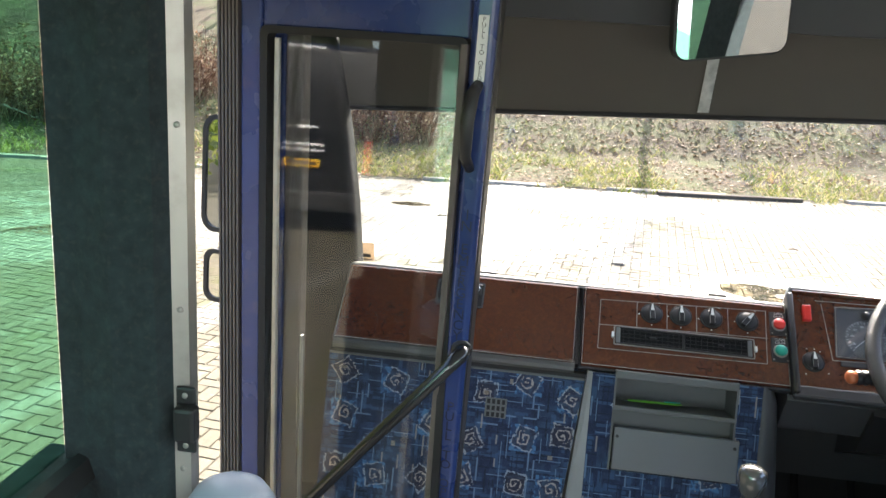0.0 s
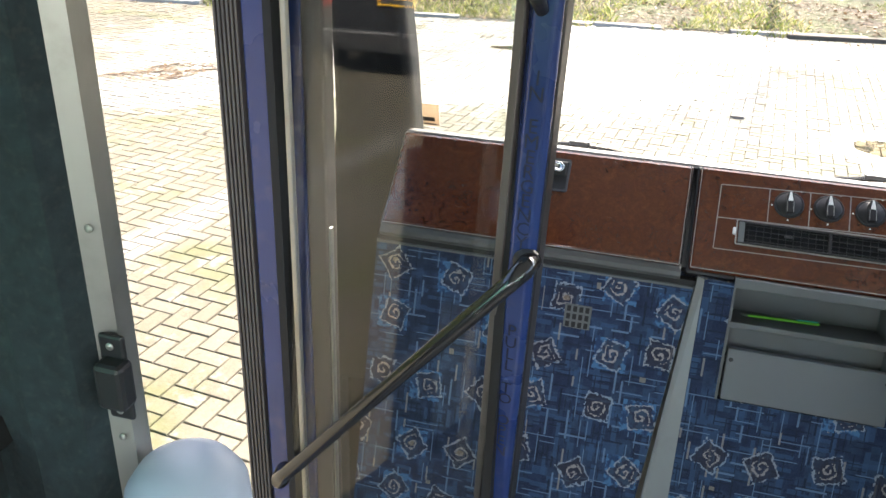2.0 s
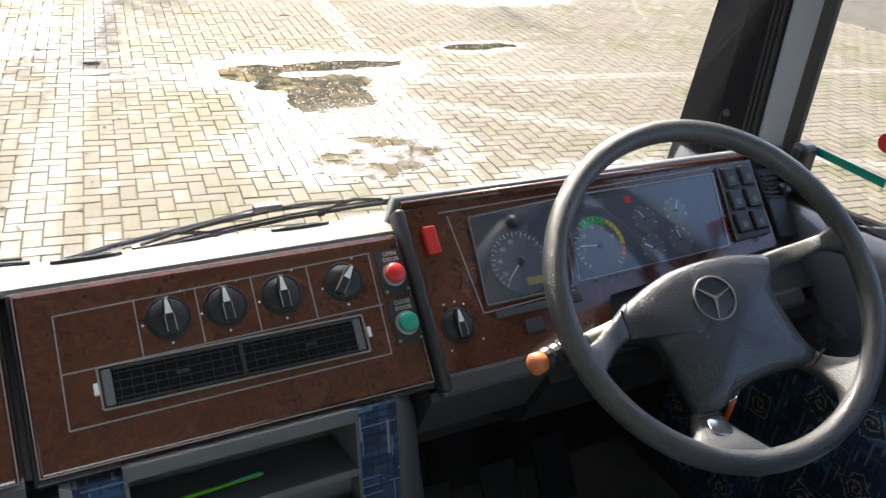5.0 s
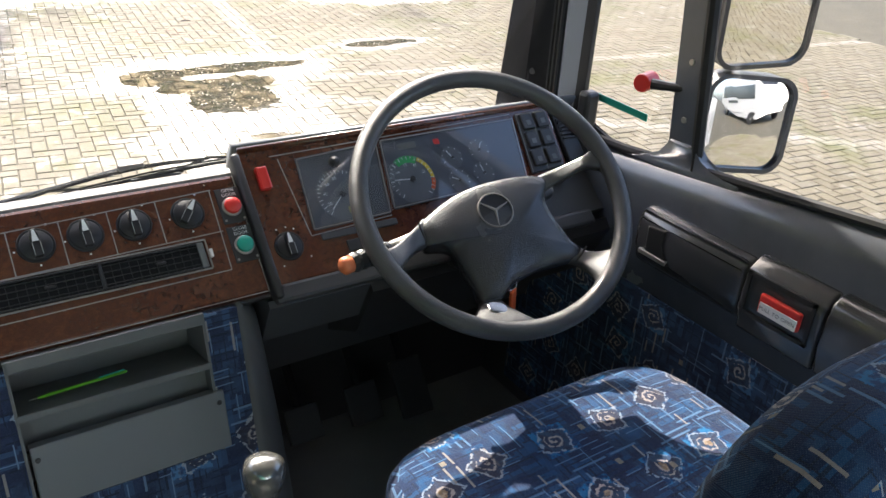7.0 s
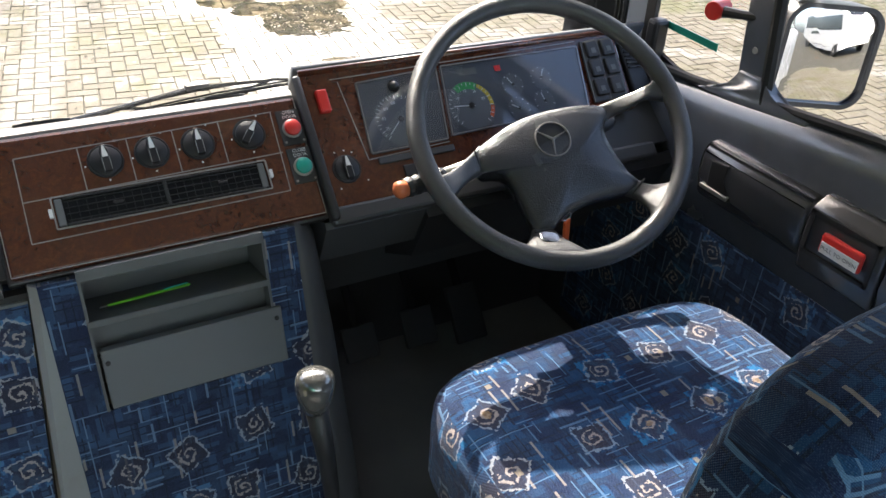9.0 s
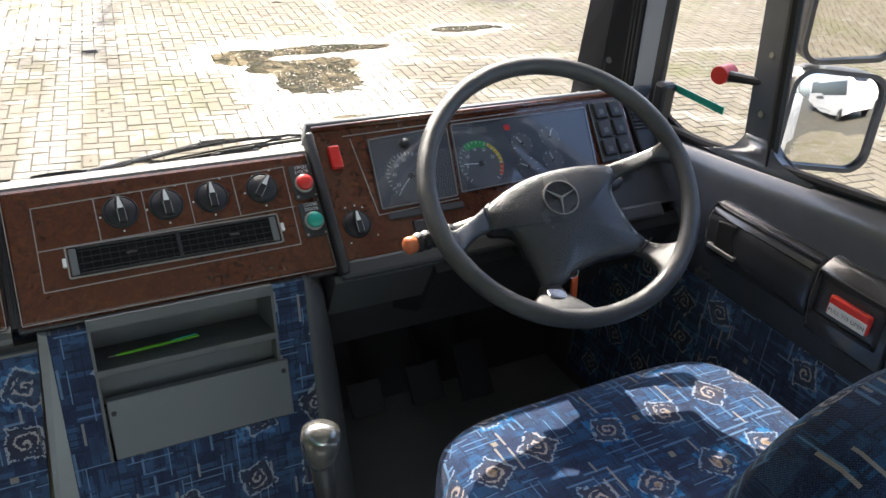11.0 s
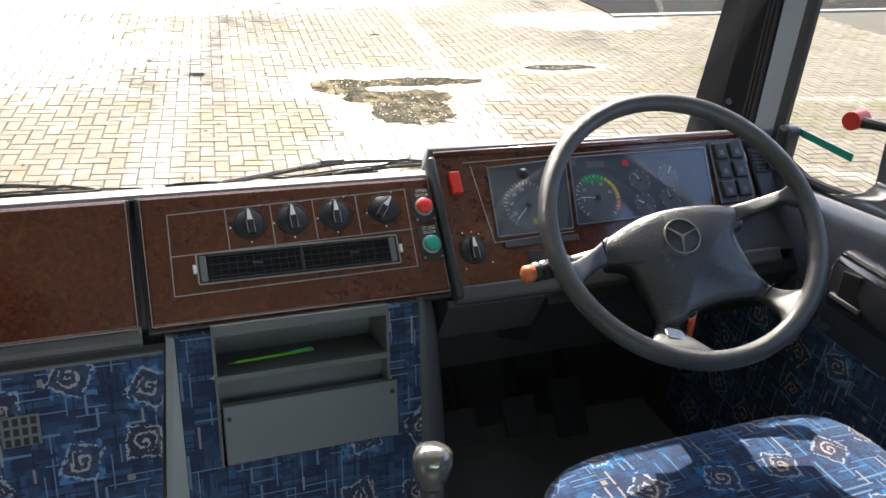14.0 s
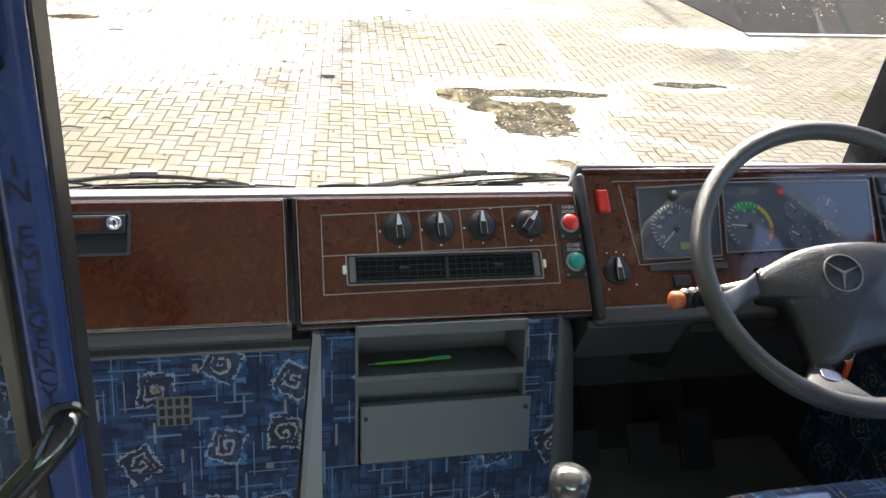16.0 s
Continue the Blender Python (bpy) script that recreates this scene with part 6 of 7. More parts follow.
prng = random.Random(77)
for _ in range(700):                                      # a drift of old leaves on the blocks
    a, q = prng.uniform(0, math.tau), prng.random() ** 0.6
    p = Vector((-4.72 + 0.50 * q * math.cos(a) + 0.1 * math.sin(3 * a), 5.56 + 0.34 * q * math.sin(a) + 0.35 * q * math.cos(a), GZ + 0.006))
    r, a = prng.uniform(0.012, 0.030), prng.uniform(0, math.tau)
    u_, v_ = Vector((math.cos(a), math.sin(a), prng.uniform(-0.1, 0.3))) * r, Vector((-math.sin(a), math.cos(a), prng.uniform(-0.1, 0.3))) * r * 0.6
    k = len(gv)
    gv += [tuple(p - u_), tuple(p + v_), tuple(p + u_), tuple(p - v_)]
    gf.append((k, k + 1, k + 2, k + 3))
me = bpy.data.meshes.new("leaf_litter")
me.from_pydata(gv, [], gf)
me.materials.append(M_litter)
tagged(new("leaf_litter", me), "brown dead leaves scattered over the bank", "leaves", kind="stuff")


# brown twiggy brush at the foot of the wood, one tangle of thin tapered stems
def twig(gv, gf, pts, r):
    n = len(gv)
    for k, p in enumerate(pts):
        w = r * (1 - 0.8 * k / (len(pts) - 1))
        for j in range(3):
            gv.append((p.x + w * math.cos(j * 2.094), p.y + w * math.sin(j * 2.094), p.z))
    for k in range(len(pts) - 1):
        for j in range(3):
            a, b = n + k * 3 + j, n + k * 3 + (j + 1) % 3
            gf.append((a, b, b + 3, a + 3))


M_brush = leafy("brown_twigs", [(0.0, (0.06, 0.030, 0.018)), (0.45, (0.17, 0.085, 0.050)), (0.75, (0.30, 0.20, 0.12)), (1.0, (0.46, 0.37, 0.25))])
brng = random.Random(31)
gv, gf = [], []
for _ in range(5200):
    s, d_ = brng.uniform(-17, -3.5), brng.uniform(2.1, 4.6)
    if noise.noise((s * 0.5, d_ * 0.6, 5.0)) < -0.22:
        continue
    base = Vector(along(s, d_, verge_height(s, d_) - 0.03))
    ln = brng.uniform(0.35, 1.5) * (0.75 + 0.5 * noise.noise((s * 0.7, d_ * 0.7, 1.0)))
    a = brng.uniform(0, math.tau)
    lean = brng.uniform(0.1, 0.9)
    pts = [base]
    for k in range(3):
        pts.append(pts[-1] + Vector((math.cos(a) * lean, math.sin(a) * lean, 1.0 - lean * 0.45 * k)).normalized() * ln / 3)
        a += brng.uniform(-0.5, 0.5)
    twig(gv, gf, pts, brng.uniform(0.004, 0.010))
    for k in (1, 2):
        for _ in range(2):
            e = pts[k] + Vector((brng.gauss(0, 1), brng.gauss(0, 1), brng.uniform(-0.2, 1.2))).normalized() * ln * 0.28
            twig(gv, gf, [pts[k], e], 0.004)
            c = len(gv)
            u_ = Vector((brng.gauss(0, 1), brng.gauss(0, 1), brng.gauss(0, 1))).normalized() * brng.uniform(0.015, 0.035)
            v_ = u_.orthogonal() * 0.6
            gv += [tuple(e - u_), tuple(e + v_), tuple(e + u_), tuple(e - v_)]
            gf.append((c, c + 1, c + 2, c + 3))
me = bpy.data.meshes.new("brushwood")
me.from_pydata(gv, [], gf)
me.materials.append(M_brush)
tagged(new("brushwood", me), "tangle of reddish-brown bare twigs and dead leaves", "brushwood", kind="stuff")
M_pale = plain("pale_bark", (0.42, 0.37, 0.29), 0.9, vary=0.3, scale=20, bump=0.6)
for s0, d0, ln, hh in ((-9.3, 2.0, 1.9, 0.30), (-11.6, 2.3, 1.4, 0.18), (-7.2, 1.7, 1.3, 0.12)):
    bm = tube([Vector(along(s0 + ln * f, d0 + 0.15 * math.sin(f * 5), verge_height(s0 + ln * f, d0) + 0.03 + hh * math.sin(f * 3.0))) for f in (0, 0.2, 0.4, 0.6, 0.8, 1.0)], [0.035, 0.032, 0.027, 0.022, 0.016, 0.008], 7)
    tagged(obj("fallen_branch", bm, M_pale, smooth=True), "pale fallen branch lying at the foot of the brush", "branch", "fallen branches")


def tree(x, y, z, h, seed, leaves):
    """A slim tapered trunk with forking limbs and loose sprays of small leaves."""
    r = random.Random(seed)
    t = thing("tree", "slim woodland tree with sparse spring leaves", "tree", "trees on the bank")
    tips = []
    bm = bmesh.new()
    trunk = [Vector((x, y, z - 0.2))]
    for k in range(6):
        trunk.append(trunk[-1] + Vector((r.uniform(-0.12, 0.12), r.uniform(-0.12, 0.12), h / 6)))
    r0 = h * 0.013
    tube(trunk, [r0 * (1 - 0.13 * k) for k in range(7)], 8, bm)
    for k in range(13):
        f = r.uniform(0.12, 0.95)
        i = min(5, int(f * 6))
        base = trunk[i] + (trunk[i + 1] - trunk[i]) * (f * 6 - i)
        a = r.uniform(0, math.tau)
        ln = h * r.uniform(0.10, 0.26) * (1.15 - f * 0.6)
        mid = base + Vector((math.cos(a) * ln * 0.5, math.sin(a) * ln * 0.5, ln * 0.25))
        end = mid + Vector((math.cos(a + 0.3) * ln * 0.5, math.sin(a + 0.3) * ln * 0.5, ln * 0.35))
        tube([base, mid, end], [r0 * 0.35, r0 * 0.22, r0 * 0.08], 5, bm)
        tips += [mid, end, (mid + end) / 2]
        for _ in range(2):
            e2 = mid + Vector((r.uniform(-1, 1), r.uniform(-1, 1), r.uniform(0, 1))) * ln * 0.4
            tube([mid, e2], [r0 * 0.13, r0 * 0.05], 4, bm)
            tips.append(e2)
    part("trunk", bm, M_bark, t, "grey-brown trunk and limbs")
    gv, gf = [], []
    for _ in range(leaves):
        c = r.choice(tips) + Vector((r.gauss(0, 0.32), r.gauss(0, 0.32), r.gauss(0, 0.28)))
        s = r.uniform(0.025, 0.06)
        u_ = Vector((r.gauss(0, 1), r.gauss(0, 1), r.gauss(0, 1))).normalized() * s
        v_ = u_.orthogonal().normalized() * s * 0.6
        k = len(gv)
        gv += [tuple(c - u_), tuple(c + v_), tuple(c + u_), tuple(c - v_)]
        gf.append((k, k + 1, k + 2, k + 3))
    me_ = bpy.data.meshes.new("crown")
    me_.from_pydata(gv, [], gf)
    me_.materials.append(M_leaf)
    cr = new("crown", me_)
    cr.parent = t
    return t


rng = random.Random(3)
for i in range(30):
    s, d_ = -40 + i * 2.4 + rng.uniform(-0.8, 0.8), rng.uniform(12.0, 18.0)
    p = along(s, d_, verge_height(s, d_))
    tree(p[0], p[1], p[2], rng.uniform(6, 10), 100 + i, 900)
for i in range(16):
    x, y = -9 - rng.uniform(0, 8), -2.5 + i * 0.8 + rng.uniform(-0.4, 0.4)
    tree(x, y, GZ + 0.1, rng.uniform(6, 10), 300 + i, 1200)
# dense wood behind
wv, wf_ = [], []
for _ in range(42000):
    if rng.random() < 0.62:
        s, d_ = rng.uniform(-40, 34), rng.uniform(13, 20)
        p = Vector(along(s, d_, 0))
    else:
        p = Vector((rng.uniform(-22, -12), rng.uniform(-12, 16), GZ))
    c = p + Vector((0, 0, abs(rng.gauss(0, 3.6)) + 0.3))
    sz_ = rng.uniform(0.08, 0.22)
    u_ = Vector((rng.gauss(0, 1), rng.gauss(0, 1), rng.gauss(0, 1))).normalized() * sz_
    v_ = u_.orthogonal().normalized() * sz_ * 0.6
    k = len(wv)
    wv += [tuple(c - u_), tuple(c + v_), tuple(c + u_), tuple(c - v_)]
    wf_.append((k, k + 1, k + 2, k + 3))
me = bpy.data.meshes.new("far_wood")
me.from_pydata(wv, [], wf_)
me.materials.append(M_leaf)
tagged(new("far_wood", me), "dense green undergrowth of the wood behind the yard", "wood", kind="stuff")
# flat sheets, the shade deep in the wood painted as dark green noise
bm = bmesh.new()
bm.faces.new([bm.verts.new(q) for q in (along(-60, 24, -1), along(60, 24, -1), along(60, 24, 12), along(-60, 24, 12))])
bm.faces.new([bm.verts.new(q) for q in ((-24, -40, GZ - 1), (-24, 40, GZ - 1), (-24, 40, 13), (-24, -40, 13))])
bd = Mat("painted_wood_shade")
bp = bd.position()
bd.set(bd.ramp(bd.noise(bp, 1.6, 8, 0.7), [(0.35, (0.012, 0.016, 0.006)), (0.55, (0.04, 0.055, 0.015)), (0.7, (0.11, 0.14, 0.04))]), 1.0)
tagged(obj("backdrop", bm, bd.m), "flat sheets painted as the shaded wood far behind the trees", "backdrop", kind="structure")

ap = thing("asphalt_patch", "black asphalt bay edged with a steel strip", "asphalt", kind="structure")
bm = bmesh.new()
hexa(bm, [(6.38, 8.52, GZ - 0.02), (13.2, 9.17, GZ - 0.02), (13.4, 12.4, GZ - 0.02), (6.56, 11.25, GZ - 0.02), (6.38, 8.52, GZ + 0.012), (13.2, 9.17, GZ + 0.012), (13.4, 12.4, GZ + 0.012), (6.56, 11.25, GZ + 0.012)])
part("surface", bm, M_asphalt, ap)
for k in range(6):                                         # pale edging blocks along the bay
    xa, xb = 6.32 + k * 1.08, 6.32 + k * 1.08 + 1.065
    bm = bmesh.new()
    hexa(bm, [(x_, 8.516 + (x_ - 6.38) * 0.0953 - q, GZ + z_) for z_ in (-0.02, 0.022) for x_, q in ((xa, 0.11), (xb, 0.11), (xb, 0.0), (xa, 0.0))])
    part("edging_block", bm, M_concrete, ap, "pale concrete edging block")
frng = random.Random(19)
gv, gf = [], []
for n_, cx, cy_, rx, ry, z in ((170, 9.8, 10.3, 3.0, 1.2, 0.016), (110, 2.38, 5.62, 0.70, 0.14, 0.010), (150, 2.22, 4.95, 0.32, 0.40, 0.010), (40, 4.20, 6.03, 0.32, 0.08, 0.010), (60, 2.10, 3.66, 0.40, 0.28, 0.010)):
    for _ in range(n_):
        a, q = frng.uniform(0, math.tau), math.sqrt(frng.random())
        p = Vector((cx + rx * q * math.cos(a), cy_ + ry * q * math.sin(a), GZ + z))
        r = frng.uniform(0.006, 0.013) * (2.0 if cx > 8 else 1.0)
        u_, v_ = Vector((math.cos(a * 7), math.sin(a * 7), 0.15)) * r, Vector((-math.sin(a * 7), math.cos(a * 7), 0.1)) * r * 0.6
        k = len(gv)
        gv += [tuple(p - u_), tuple(p + v_), tuple(p + u_), tuple(p - v_)]
        gf.append((k, k + 1, k + 2, k + 3))
me = bpy.data.meshes.new("fallen_petals")
me.from_pydata(gv, [], gf)
me.materials.append(leafy("pale_petals", [(0.0, (0.42, 0.38, 0.27)), (1.0, (0.70, 0.67, 0.58))]))
tagged(new("fallen_petals", me), "pale fallen petals on the puddles and asphalt", "petals", kind="stuff")
pk = thing("plank", "weathered timber plank lying along the kerb", "plank")
bm = bmesh.new()
hexa(bm, [along(-0.2, -0.16, 0.0), along(2.0, -0.12, 0.0), along(2.0, 0.0, 0.0), along(-0.2, -0.04, 0.0), along(-0.2, -0.16, 0.05), along(2.0, -0.12, 0.05), along(2.0, 0.0, 0.05), along(-0.2, -0.04, 0.05)])
part("board", bm, M_bark, pk)
cl = thing("metal_clip", "black bent metal clip lying on the paving", "clip")
part("bar", moved(tube([(-0.06, 0.02, 0), (0.05, 0.02, 0), (0.062, 0.0, 0.0), (0.05, -0.02, 0), (-0.04, -0.02, 0)], 0.008, 6), pose(0.656, 6.037, GZ + 0.012, 0, 0, 8)), M_black, cl)
for x, y, s in ((2.688, 7.457, 0.05), (3.325, 9.506, 0.06), (-1.033, 4.843, 0.03), (-1.246, 4.642, 0.09), (-1.295, 7.558, 0.07), (1.95, 9.1, 0.06)):
    t = thing("twig", "small dark twig lying on the paving", "twig")
    part("stick", tube([(x - s, y, GZ + 0.008), (x, y + 0.01, GZ + 0.012), (x + s, y - 0.01, GZ + 0.008)], 0.006, 5), M_bark, t)

rng = random.Random(29)
gv, gf = [], []
for _ in range(1700):
    x, y = rng.uniform(-7, 8.5), rng.uniform(1.2, 10.4)
    if rng.random() < 0.45:
        x, y = rng.gauss(0.6, 1.8), rng.gauss(9.6, 0.5)
    if (Vector((x, y, GZ)) - kor).dot(knorm) > -0.1:
        continue
    s = rng.uniform(0.006, 0.022) * (1.6 if rng.random() < 0.06 else 1.0)
    a = rng.uniform(0, math.tau)
    cx, sx, el = math.cos(a) * s, math.sin(a) * s, rng.uniform(0.25, 0.9)
    k = len(gv)
    z = GZ + 0.005
    gv += [(x - cx, y - sx, z), (x + sx * el, y - cx * el, z + 0.004), (x + cx, y + sx, z + rng.uniform(0, 0.008)), (x - sx * el, y + cx * el, z)]
    gf.append((k, k + 1, k + 2, k + 3))
me = bpy.data.meshes.new("yard_debris")
me.from_pydata(gv, [], gf)
me.materials.append(leafy("dark_debris", [(0.0, (0.02, 0.016, 0.012)), (0.7, (0.06, 0.045, 0.03)), (1.0, (0.22, 0.18, 0.13))]))
tagged(new("yard_debris", me), "specks of leaf and dirt scattered on the paving", "debris", kind="stuff")

# ---- puddles: thin irregular sheets of dirty water ----
wm = Mat("puddle_water")
wp = wm.position()
wm.set(wm.mix(wm.step(wm.noise(wp, 38, 5, 0.7), 0.38, 0.66), (0.034, 0.030, 0.019), (0.110, 0.100, 0.078)), 0.06)
clear = wm.node("ShaderNodeBsdfTransparent")
clear.inputs[0].default_value = (0.46, 0.43, 0.36, 1)
shallow = wm.node("ShaderNodeMixShader")
wm.link(wm.step(wm.noise(wp, 5, 5, 0.6), 0.36, 0.62), shallow.inputs[0])
wm.link(wm.bsdf.outputs[0], shallow.inputs[1])
wm.link(clear.outputs[0], shallow.inputs[2])
wm.link(shallow.outputs[0], wm.out.inputs[0])
M_water = wm.m


def puddle(blobs, dry, seed, cell=0.012):
    """A sheet of water over the low blocks: joined ovals less the dry humps, with a ragged shore."""
    x0, x1 = min(b[0] - b[2] * 1.4 for b in blobs), max(b[0] + b[2] * 1.4 for b in blobs)
    y0, y1 = min(b[1] - b[3] * 1.4 for b in blobs), max(b[1] + b[3] * 1.4 for b in blobs)

    def under(x, y):
        rag = 0.34 * noise.noise((x * 3.1, y * 3.1, seed)) + 0.26 * noise.noise((x * 11, y * 11, seed + 3)) + 0.20 * noise.noise((x * 34, y * 34, seed + 7))
        level = max(1 - math.hypot((x - a) / c, (y - b) / d) for a, b, c, d in blobs)
        hump = max([1 - math.hypot((x - a) / c, (y - b) / d) for a, b, c, d in dry] + [-1])
        return level + rag * 0.75 > 0.0 and hump + rag * 0.5 < 0.0

    vs, fs, seen_ = [], [], {}

    def at(i, j):
        if (i, j) not in seen_:
            seen_[i, j] = len(vs)
            vs.append((x0 + i * cell, y0 + j * cell, GZ + 0.004))
        return seen_[i, j]

    for i in range(int((x1 - x0) / cell)):
        for j in range(int((y1 - y0) / cell)):
            if under(x0 + (i + 0.5) * cell, y0 + (j + 0.5) * cell):
                fs.append((at(i, j), at(i + 1, j), at(i + 1, j + 1), at(i, j + 1)))
    me_ = bpy.data.meshes.new("puddle")
    me_.from_pydata(vs, [], fs)
    me_.materials.append(M_water)
    return tagged(new("puddle", me_), "shallow brown puddle on the paving", "puddle", "puddles", "structure")


puddle([(1.85, 5.58, 0.32, 0.24), (2.45, 5.66, 0.62, 0.13), (2.95, 5.64, 0.30, 0.10), (2.22, 4.95, 0.36, 0.44), (2.05, 5.25, 0.28, 0.20), (2.45, 5.22, 0.24, 0.20)], [(2.22, 5.48, 0.20, 0.075)], 1.0)
puddle([(2.10, 3.66, 0.46, 0.32)], [(2.25, 3.75, 0.12, 0.07)], 4.0)
puddle([(4.20, 6.03, 0.40, 0.10)], [], 8.0)
puddle([(-1.80, 8.10, 0.26, 0.10)], [], 12.0)


# ---- vehicles parked behind: seen in glass and mirrors only ----


def vehicle(name, label, origin, yaw, size, paint, coach):
    """A parked van or coach: body, glazing, wheels, lamps and plate; its rear stands at the origin, facing -y."""
    t = thing(name, label, "vehicle")
    w, ln, h = size
    m = Matrix.Translation(origin) @ Matrix.Rotation(radians(yaw), 4, "Z")
    prof = [(0, 0.35), (0.0, h * 0.55), (0.10, h * 0.97), (0.25, h), (ln - 0.9, h), (ln - 0.1, h * 0.62), (ln, h * 0.45), (ln, 0.35)]
    part("body", moved(prism([(a, b) for a, b in prof], -w / 2, w / 2, "x", 0.05), m), paint, t)
    part("rear_window", moved(beam([(-w * 0.38, 0.004, h * 0.60), (w * 0.38, 0.004, h * 0.60), (w * 0.38, 0.03, h * 0.60), (-w * 0.38, 0.03, h * 0.60)], [(-w * 0.36, 0.070, h * 0.90), (w * 0.36, 0.070, h * 0.90), (w * 0.36, 0.09, h * 0.90), (-w * 0.36, 0.09, h * 0.90)]), m), M_van, t, "dark glazing")
    for sx in (-1, 1):
        part("side_glazing", moved(box(sx * w / 2 - 0.012, sx * w / 2 + 0.012, 0.4, ln - 0.9, h * 0.56, h * 0.86, 0.01), m), M_van, t, "dark glazing")
        part("tail_lamp", moved(box(sx * (w / 2 - 0.09) - 0.06, sx * (w / 2 - 0.09) + 0.06, -0.02, 0.02, h * 0.34, h * 0.52, 0.01), m), M_lens, t, "red tail lamp")
        for yy in (0.9, ln - 1.0):
            wh = part("wheel", moved(lathe([(0.18, -0.11), (0.36, -0.10), (0.38, 0), (0.36, 0.10), (0.18, 0.11), (0, 0.08)], 24), m @ Matrix.Translation((sx * (w / 2 - 0.10), yy, 0.37)) @ Matrix.Rotation(radians(90 * sx), 4, "Y")), M_rubber, t)
            part("rim", moved(lathe([(0.17, 0.09), (0.17, 0.125), (0.05, 0.13), (0, 0.13)], 16), m @ Matrix.Translation((sx * (w / 2 - 0.10), yy, 0.37)) @ Matrix.Rotation(radians(90 * sx), 4, "Y")), M_alu, wh)
    part("number_plate", moved(box(-0.26, 0.26, -0.025, 0.0, h * 0.36, h * 0.36 + 0.11, 0.004), m), M_yellow, t)
    part("plate_bar", moved(box(-0.21, 0.21, -0.028, -0.024, h * 0.36 + 0.03, h * 0.36 + 0.08), m), M_ink, t)
    part("bumper", moved(box(-w / 2 + 0.03, w / 2 - 0.03, -0.08, 0.05, 0.35, 0.62, 0.03), m), M_black, t)
    if coach:
        for sx in (-1, 1):
            for yy in (0.9, ln - 1.0):
                part("wheel_arch", moved(lathe([(0.40, 0.0), (0.47, 0.0), (0.47, 0.02), (0.40, 0.02)], 24), m @ Matrix.Translation((sx * (w / 2 + 0.002), yy, 0.42)) @ Matrix.Rotation(radians(90 * sx), 4, "Y")), M_black, t)
            part("head_lamp", moved(box(sx * (w / 2 - 0.30) - 0.16, sx * (w / 2 - 0.30) + 0.16, ln - 0.03, ln + 0.02, 0.75, 0.98, 0.02), m), M_alu, t, "bright head lamp")
            part("skirt_line", moved(box(sx * w / 2 - 0.01, sx * w / 2 + 0.012, 1.6, ln - 2.2, 0.62, 0.66), m), M_dash, t)
            part("print_bar", moved(box(sx * w / 2 - 0.01, sx * w / 2 + 0.010, 2.2, 4.8, h * 0.42, h * 0.49), m), M_dash, t, "plain dark lettering bar")
        part("windscreen", moved(beam([(-w * 0.44, ln - 0.09, h * 0.60), (w * 0.44, ln - 0.09, h * 0.60), (w * 0.44, ln - 0.2, h * 0.60), (-w * 0.44, ln - 0.2, h * 0.60)], [(-w * 0.40, ln - 0.80, h * 0.96), (w * 0.40, ln - 0.80, h * 0.96), (w * 0.40, ln - 0.95, h * 0.96), (-w * 0.40, ln - 0.95, h * 0.96)]), m), M_van, t, "dark windscreen")
    else:
        for z, wd in ((h * 0.965, 0.5), (h * 0.56, 0.42), (h * 0.47, 0.60), (h * 0.44, 0.60)):
            part("print_bar", moved(box(-wd / 2, wd / 2, -0.006, 0.004, z, z + 0.04), m), M_white, t)
        part("yellow_sign", moved(box(0.58, 0.84, -0.012, 0.0, 1.52, 1.78, 0.004), m), M_yellow, t, "plain yellow square sign")
        part("sign_bar", moved(box(0.65, 0.77, -0.016, -0.011, 1.57, 1.73), m), M_ink, t)
    return t


vehicle("minibus", "dark grey minibus parked behind with red tail lamps", (-6.3, -8.6, GZ), 150, (2.0, 6.0, 2.65), M_van, False)
vehicle("coach", "white coach with dark windows parked behind", (2.1, -21.3, GZ), -18.5, (2.4, 8.5, 3.2), M_whitepaint, True)

# ---- paving: herringbone blocks, nearest ones single pieces ----
paving = thing("pavement", "buff concrete block paving laid in herringbone", "paving", kind="structure")
PA = radians(-6.5)                                          # lie of the bond
BL, BW, JT = 0.184, 0.092, 0.0068


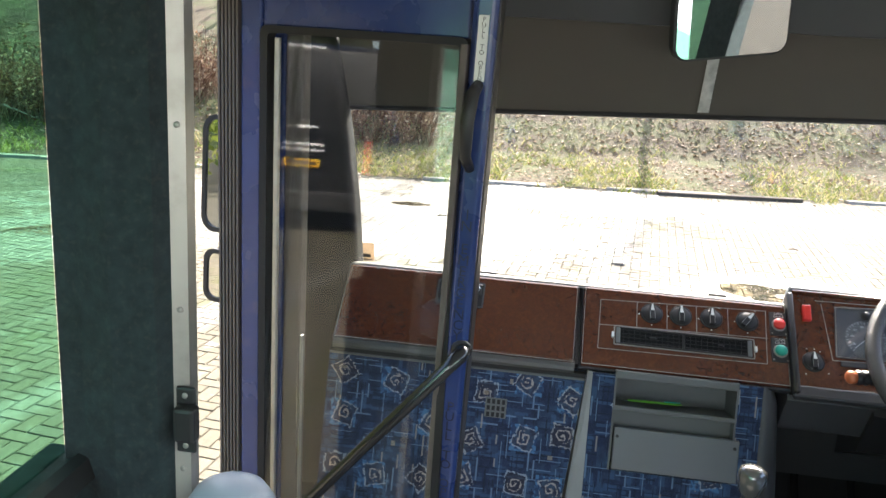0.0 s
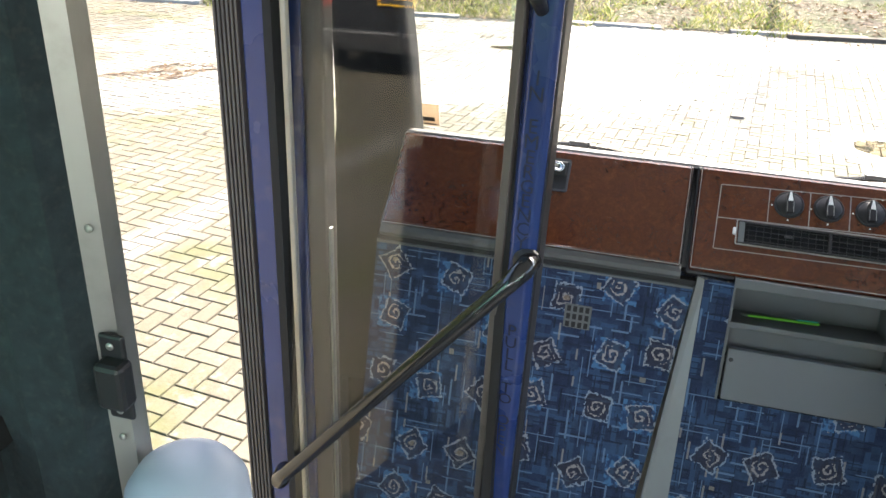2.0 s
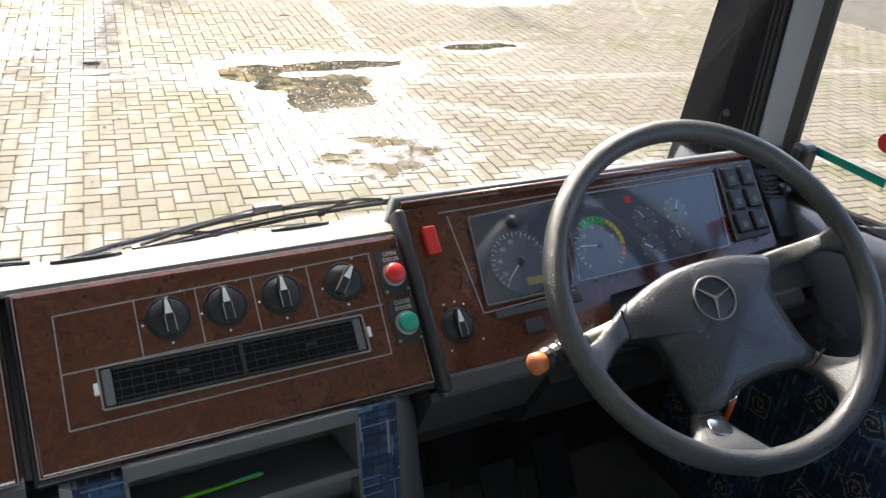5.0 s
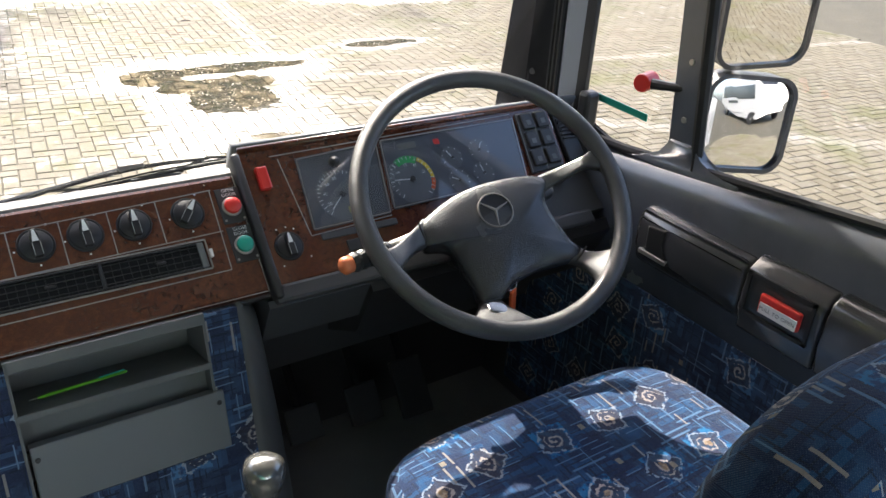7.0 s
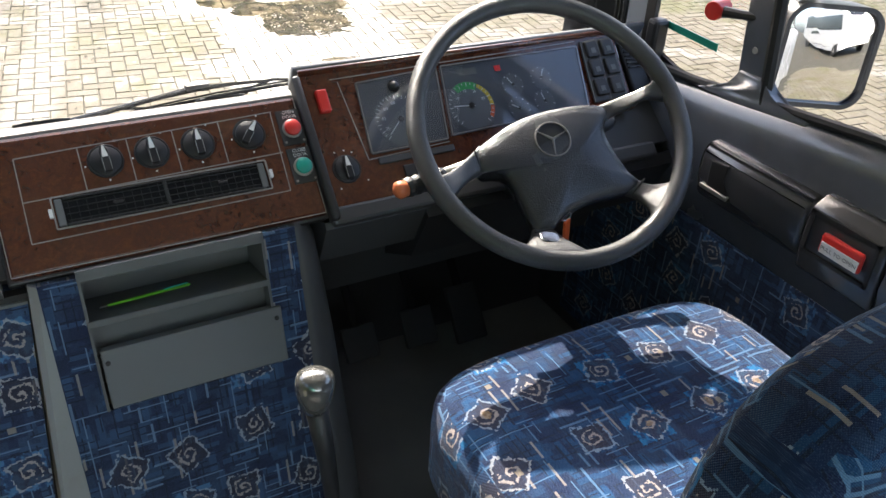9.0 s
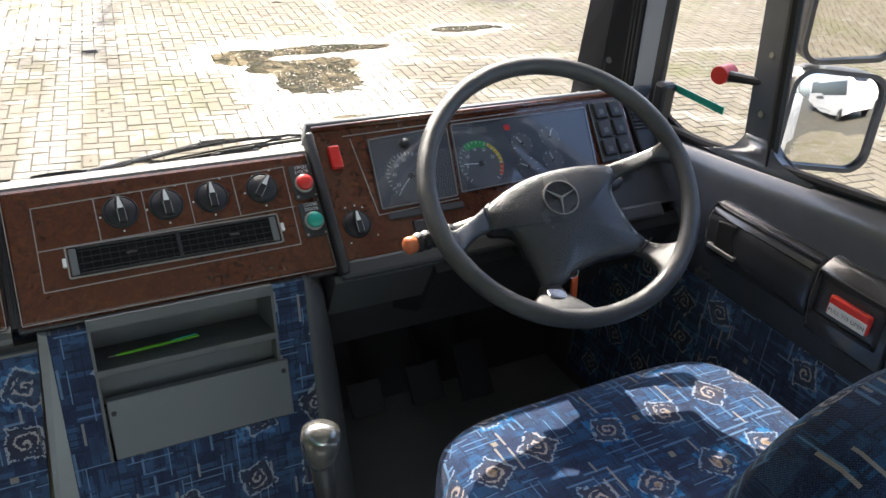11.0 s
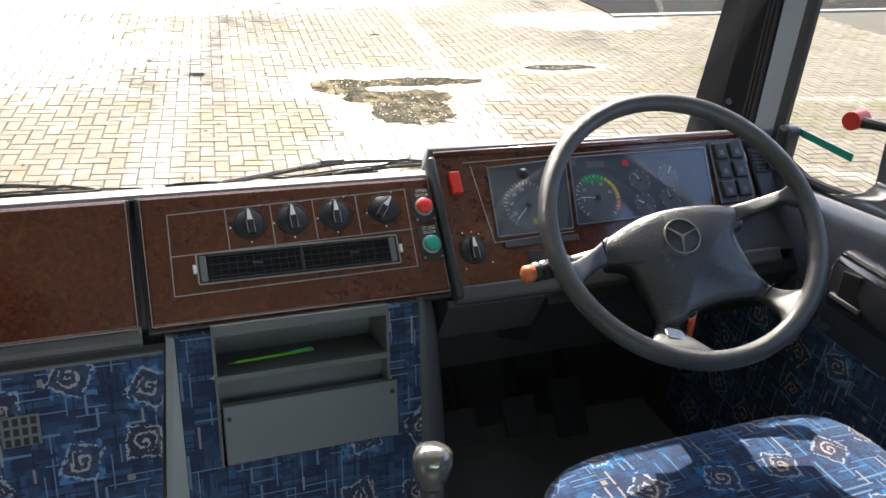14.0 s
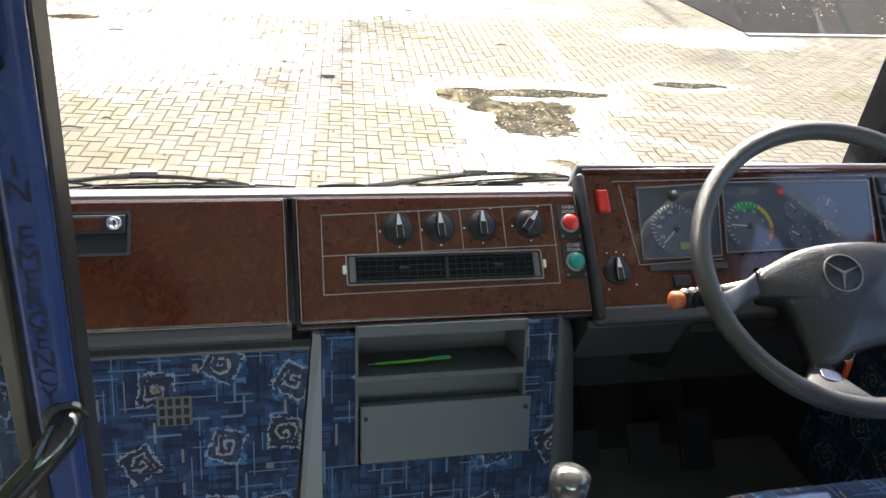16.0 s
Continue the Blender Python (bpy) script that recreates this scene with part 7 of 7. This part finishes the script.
def block_mesh(w, l):
    b, h = 0.0034, 0.03
    x, y = w / 2 - JT / 2, l / 2 - JT / 2
    vs = [(-x, -y, -h), (x, -y, -h), (x, y, -h), (-x, y, -h), (-x, -y, -b), (x, -y, -b), (x, y, -b), (-x, y, -b), (-x + b, -y + b, 0), (x - b, -y + b, 0), (x - b, y - b, 0), (-x + b, y - b, 0)]
    fs = [(4, 5, 9, 8), (5, 6, 10, 9), (6, 7, 11, 10), (7, 4, 8, 11), (8, 9, 10, 11), (0, 1, 5, 4), (1, 2, 6, 5), (2, 3, 7, 6), (3, 0, 4, 7)]
    return vs, fs


V_v, V_f = block_mesh(BW, BL)
H_v, H_f = block_mesh(BL, BW)
share = {}
for key, (vs, fs) in (("v", (V_v, V_f)), ("h", (H_v, H_f))):
    me = bpy.data.meshes.new("block")
    me.from_pydata(vs, [], fs)
    me.materials.append(M_paver)
    share[key] = me
rng = random.Random(11)
ca, sa = math.cos(PA), math.sin(PA)
near = []
av, af = [], []
u = BW
for i in range(-165, 190):
    for j in range(-130, 170):
        # herringbone on a unit grid: cell (i, j) starts a block by (i + j) mod 4
        k = (i - j) % 4
        if k == 0:
            key, cx, cy_ = "h", (i + 1.0) * u, (j + 0.5) * u
        elif k == 3:
            key, cx, cy_ = "v", (i + 0.5) * u, (j + 1.0) * u
        else:
            continue
        x, y = cx * ca - cy_ * sa, cx * sa + cy_ * ca
        if not (-9.0 < x < 10.0 and -9.5 < y < 12.4) or (-0.74 < x < 1.3 and y < 0.75) or (x > 4.5 and y < -4.0):
            continue
        dk = (Vector((x, y, GZ)) - kor).dot(knorm)
        if dk > -0.06:
            continue
        zz = GZ + rng.uniform(-0.002, 0.001)
        tx, tyy = rng.uniform(-0.006, 0.006), rng.uniform(-0.006, 0.006)
        if -2.6 < x < -1.15 and 0.05 < y < 3.2 and len(near) < 290:
            near.append((key, x, y, zz, tx, tyy))
            continue
        vs, fs = (V_v, V_f) if key == "v" else (H_v, H_f)
        b0 = len(av)
        for p in vs:
            px, py = p[0] * ca - p[1] * sa, p[0] * sa + p[1] * ca
            av.append((x + px, y + py, zz + p[2] + px * tx + py * tyy))
        af.extend(tuple(b0 + q for q in f) for f in fs)
me = bpy.data.meshes.new("paving_blocks")
me.from_pydata(av, [], af)
me.materials.append(M_paver)
pb2 = new("paving_blocks", me)
pb2.parent = paving
tagged(pb2, "field of buff paving blocks", kind="stuff")
for key, x, y, zz, tx, tyy in near:
    o = new("block", share[key])
    o.parent = paving
    o.matrix_local = Matrix.Translation((x, y, zz)) @ Matrix.Rotation(PA, 4, "Z")
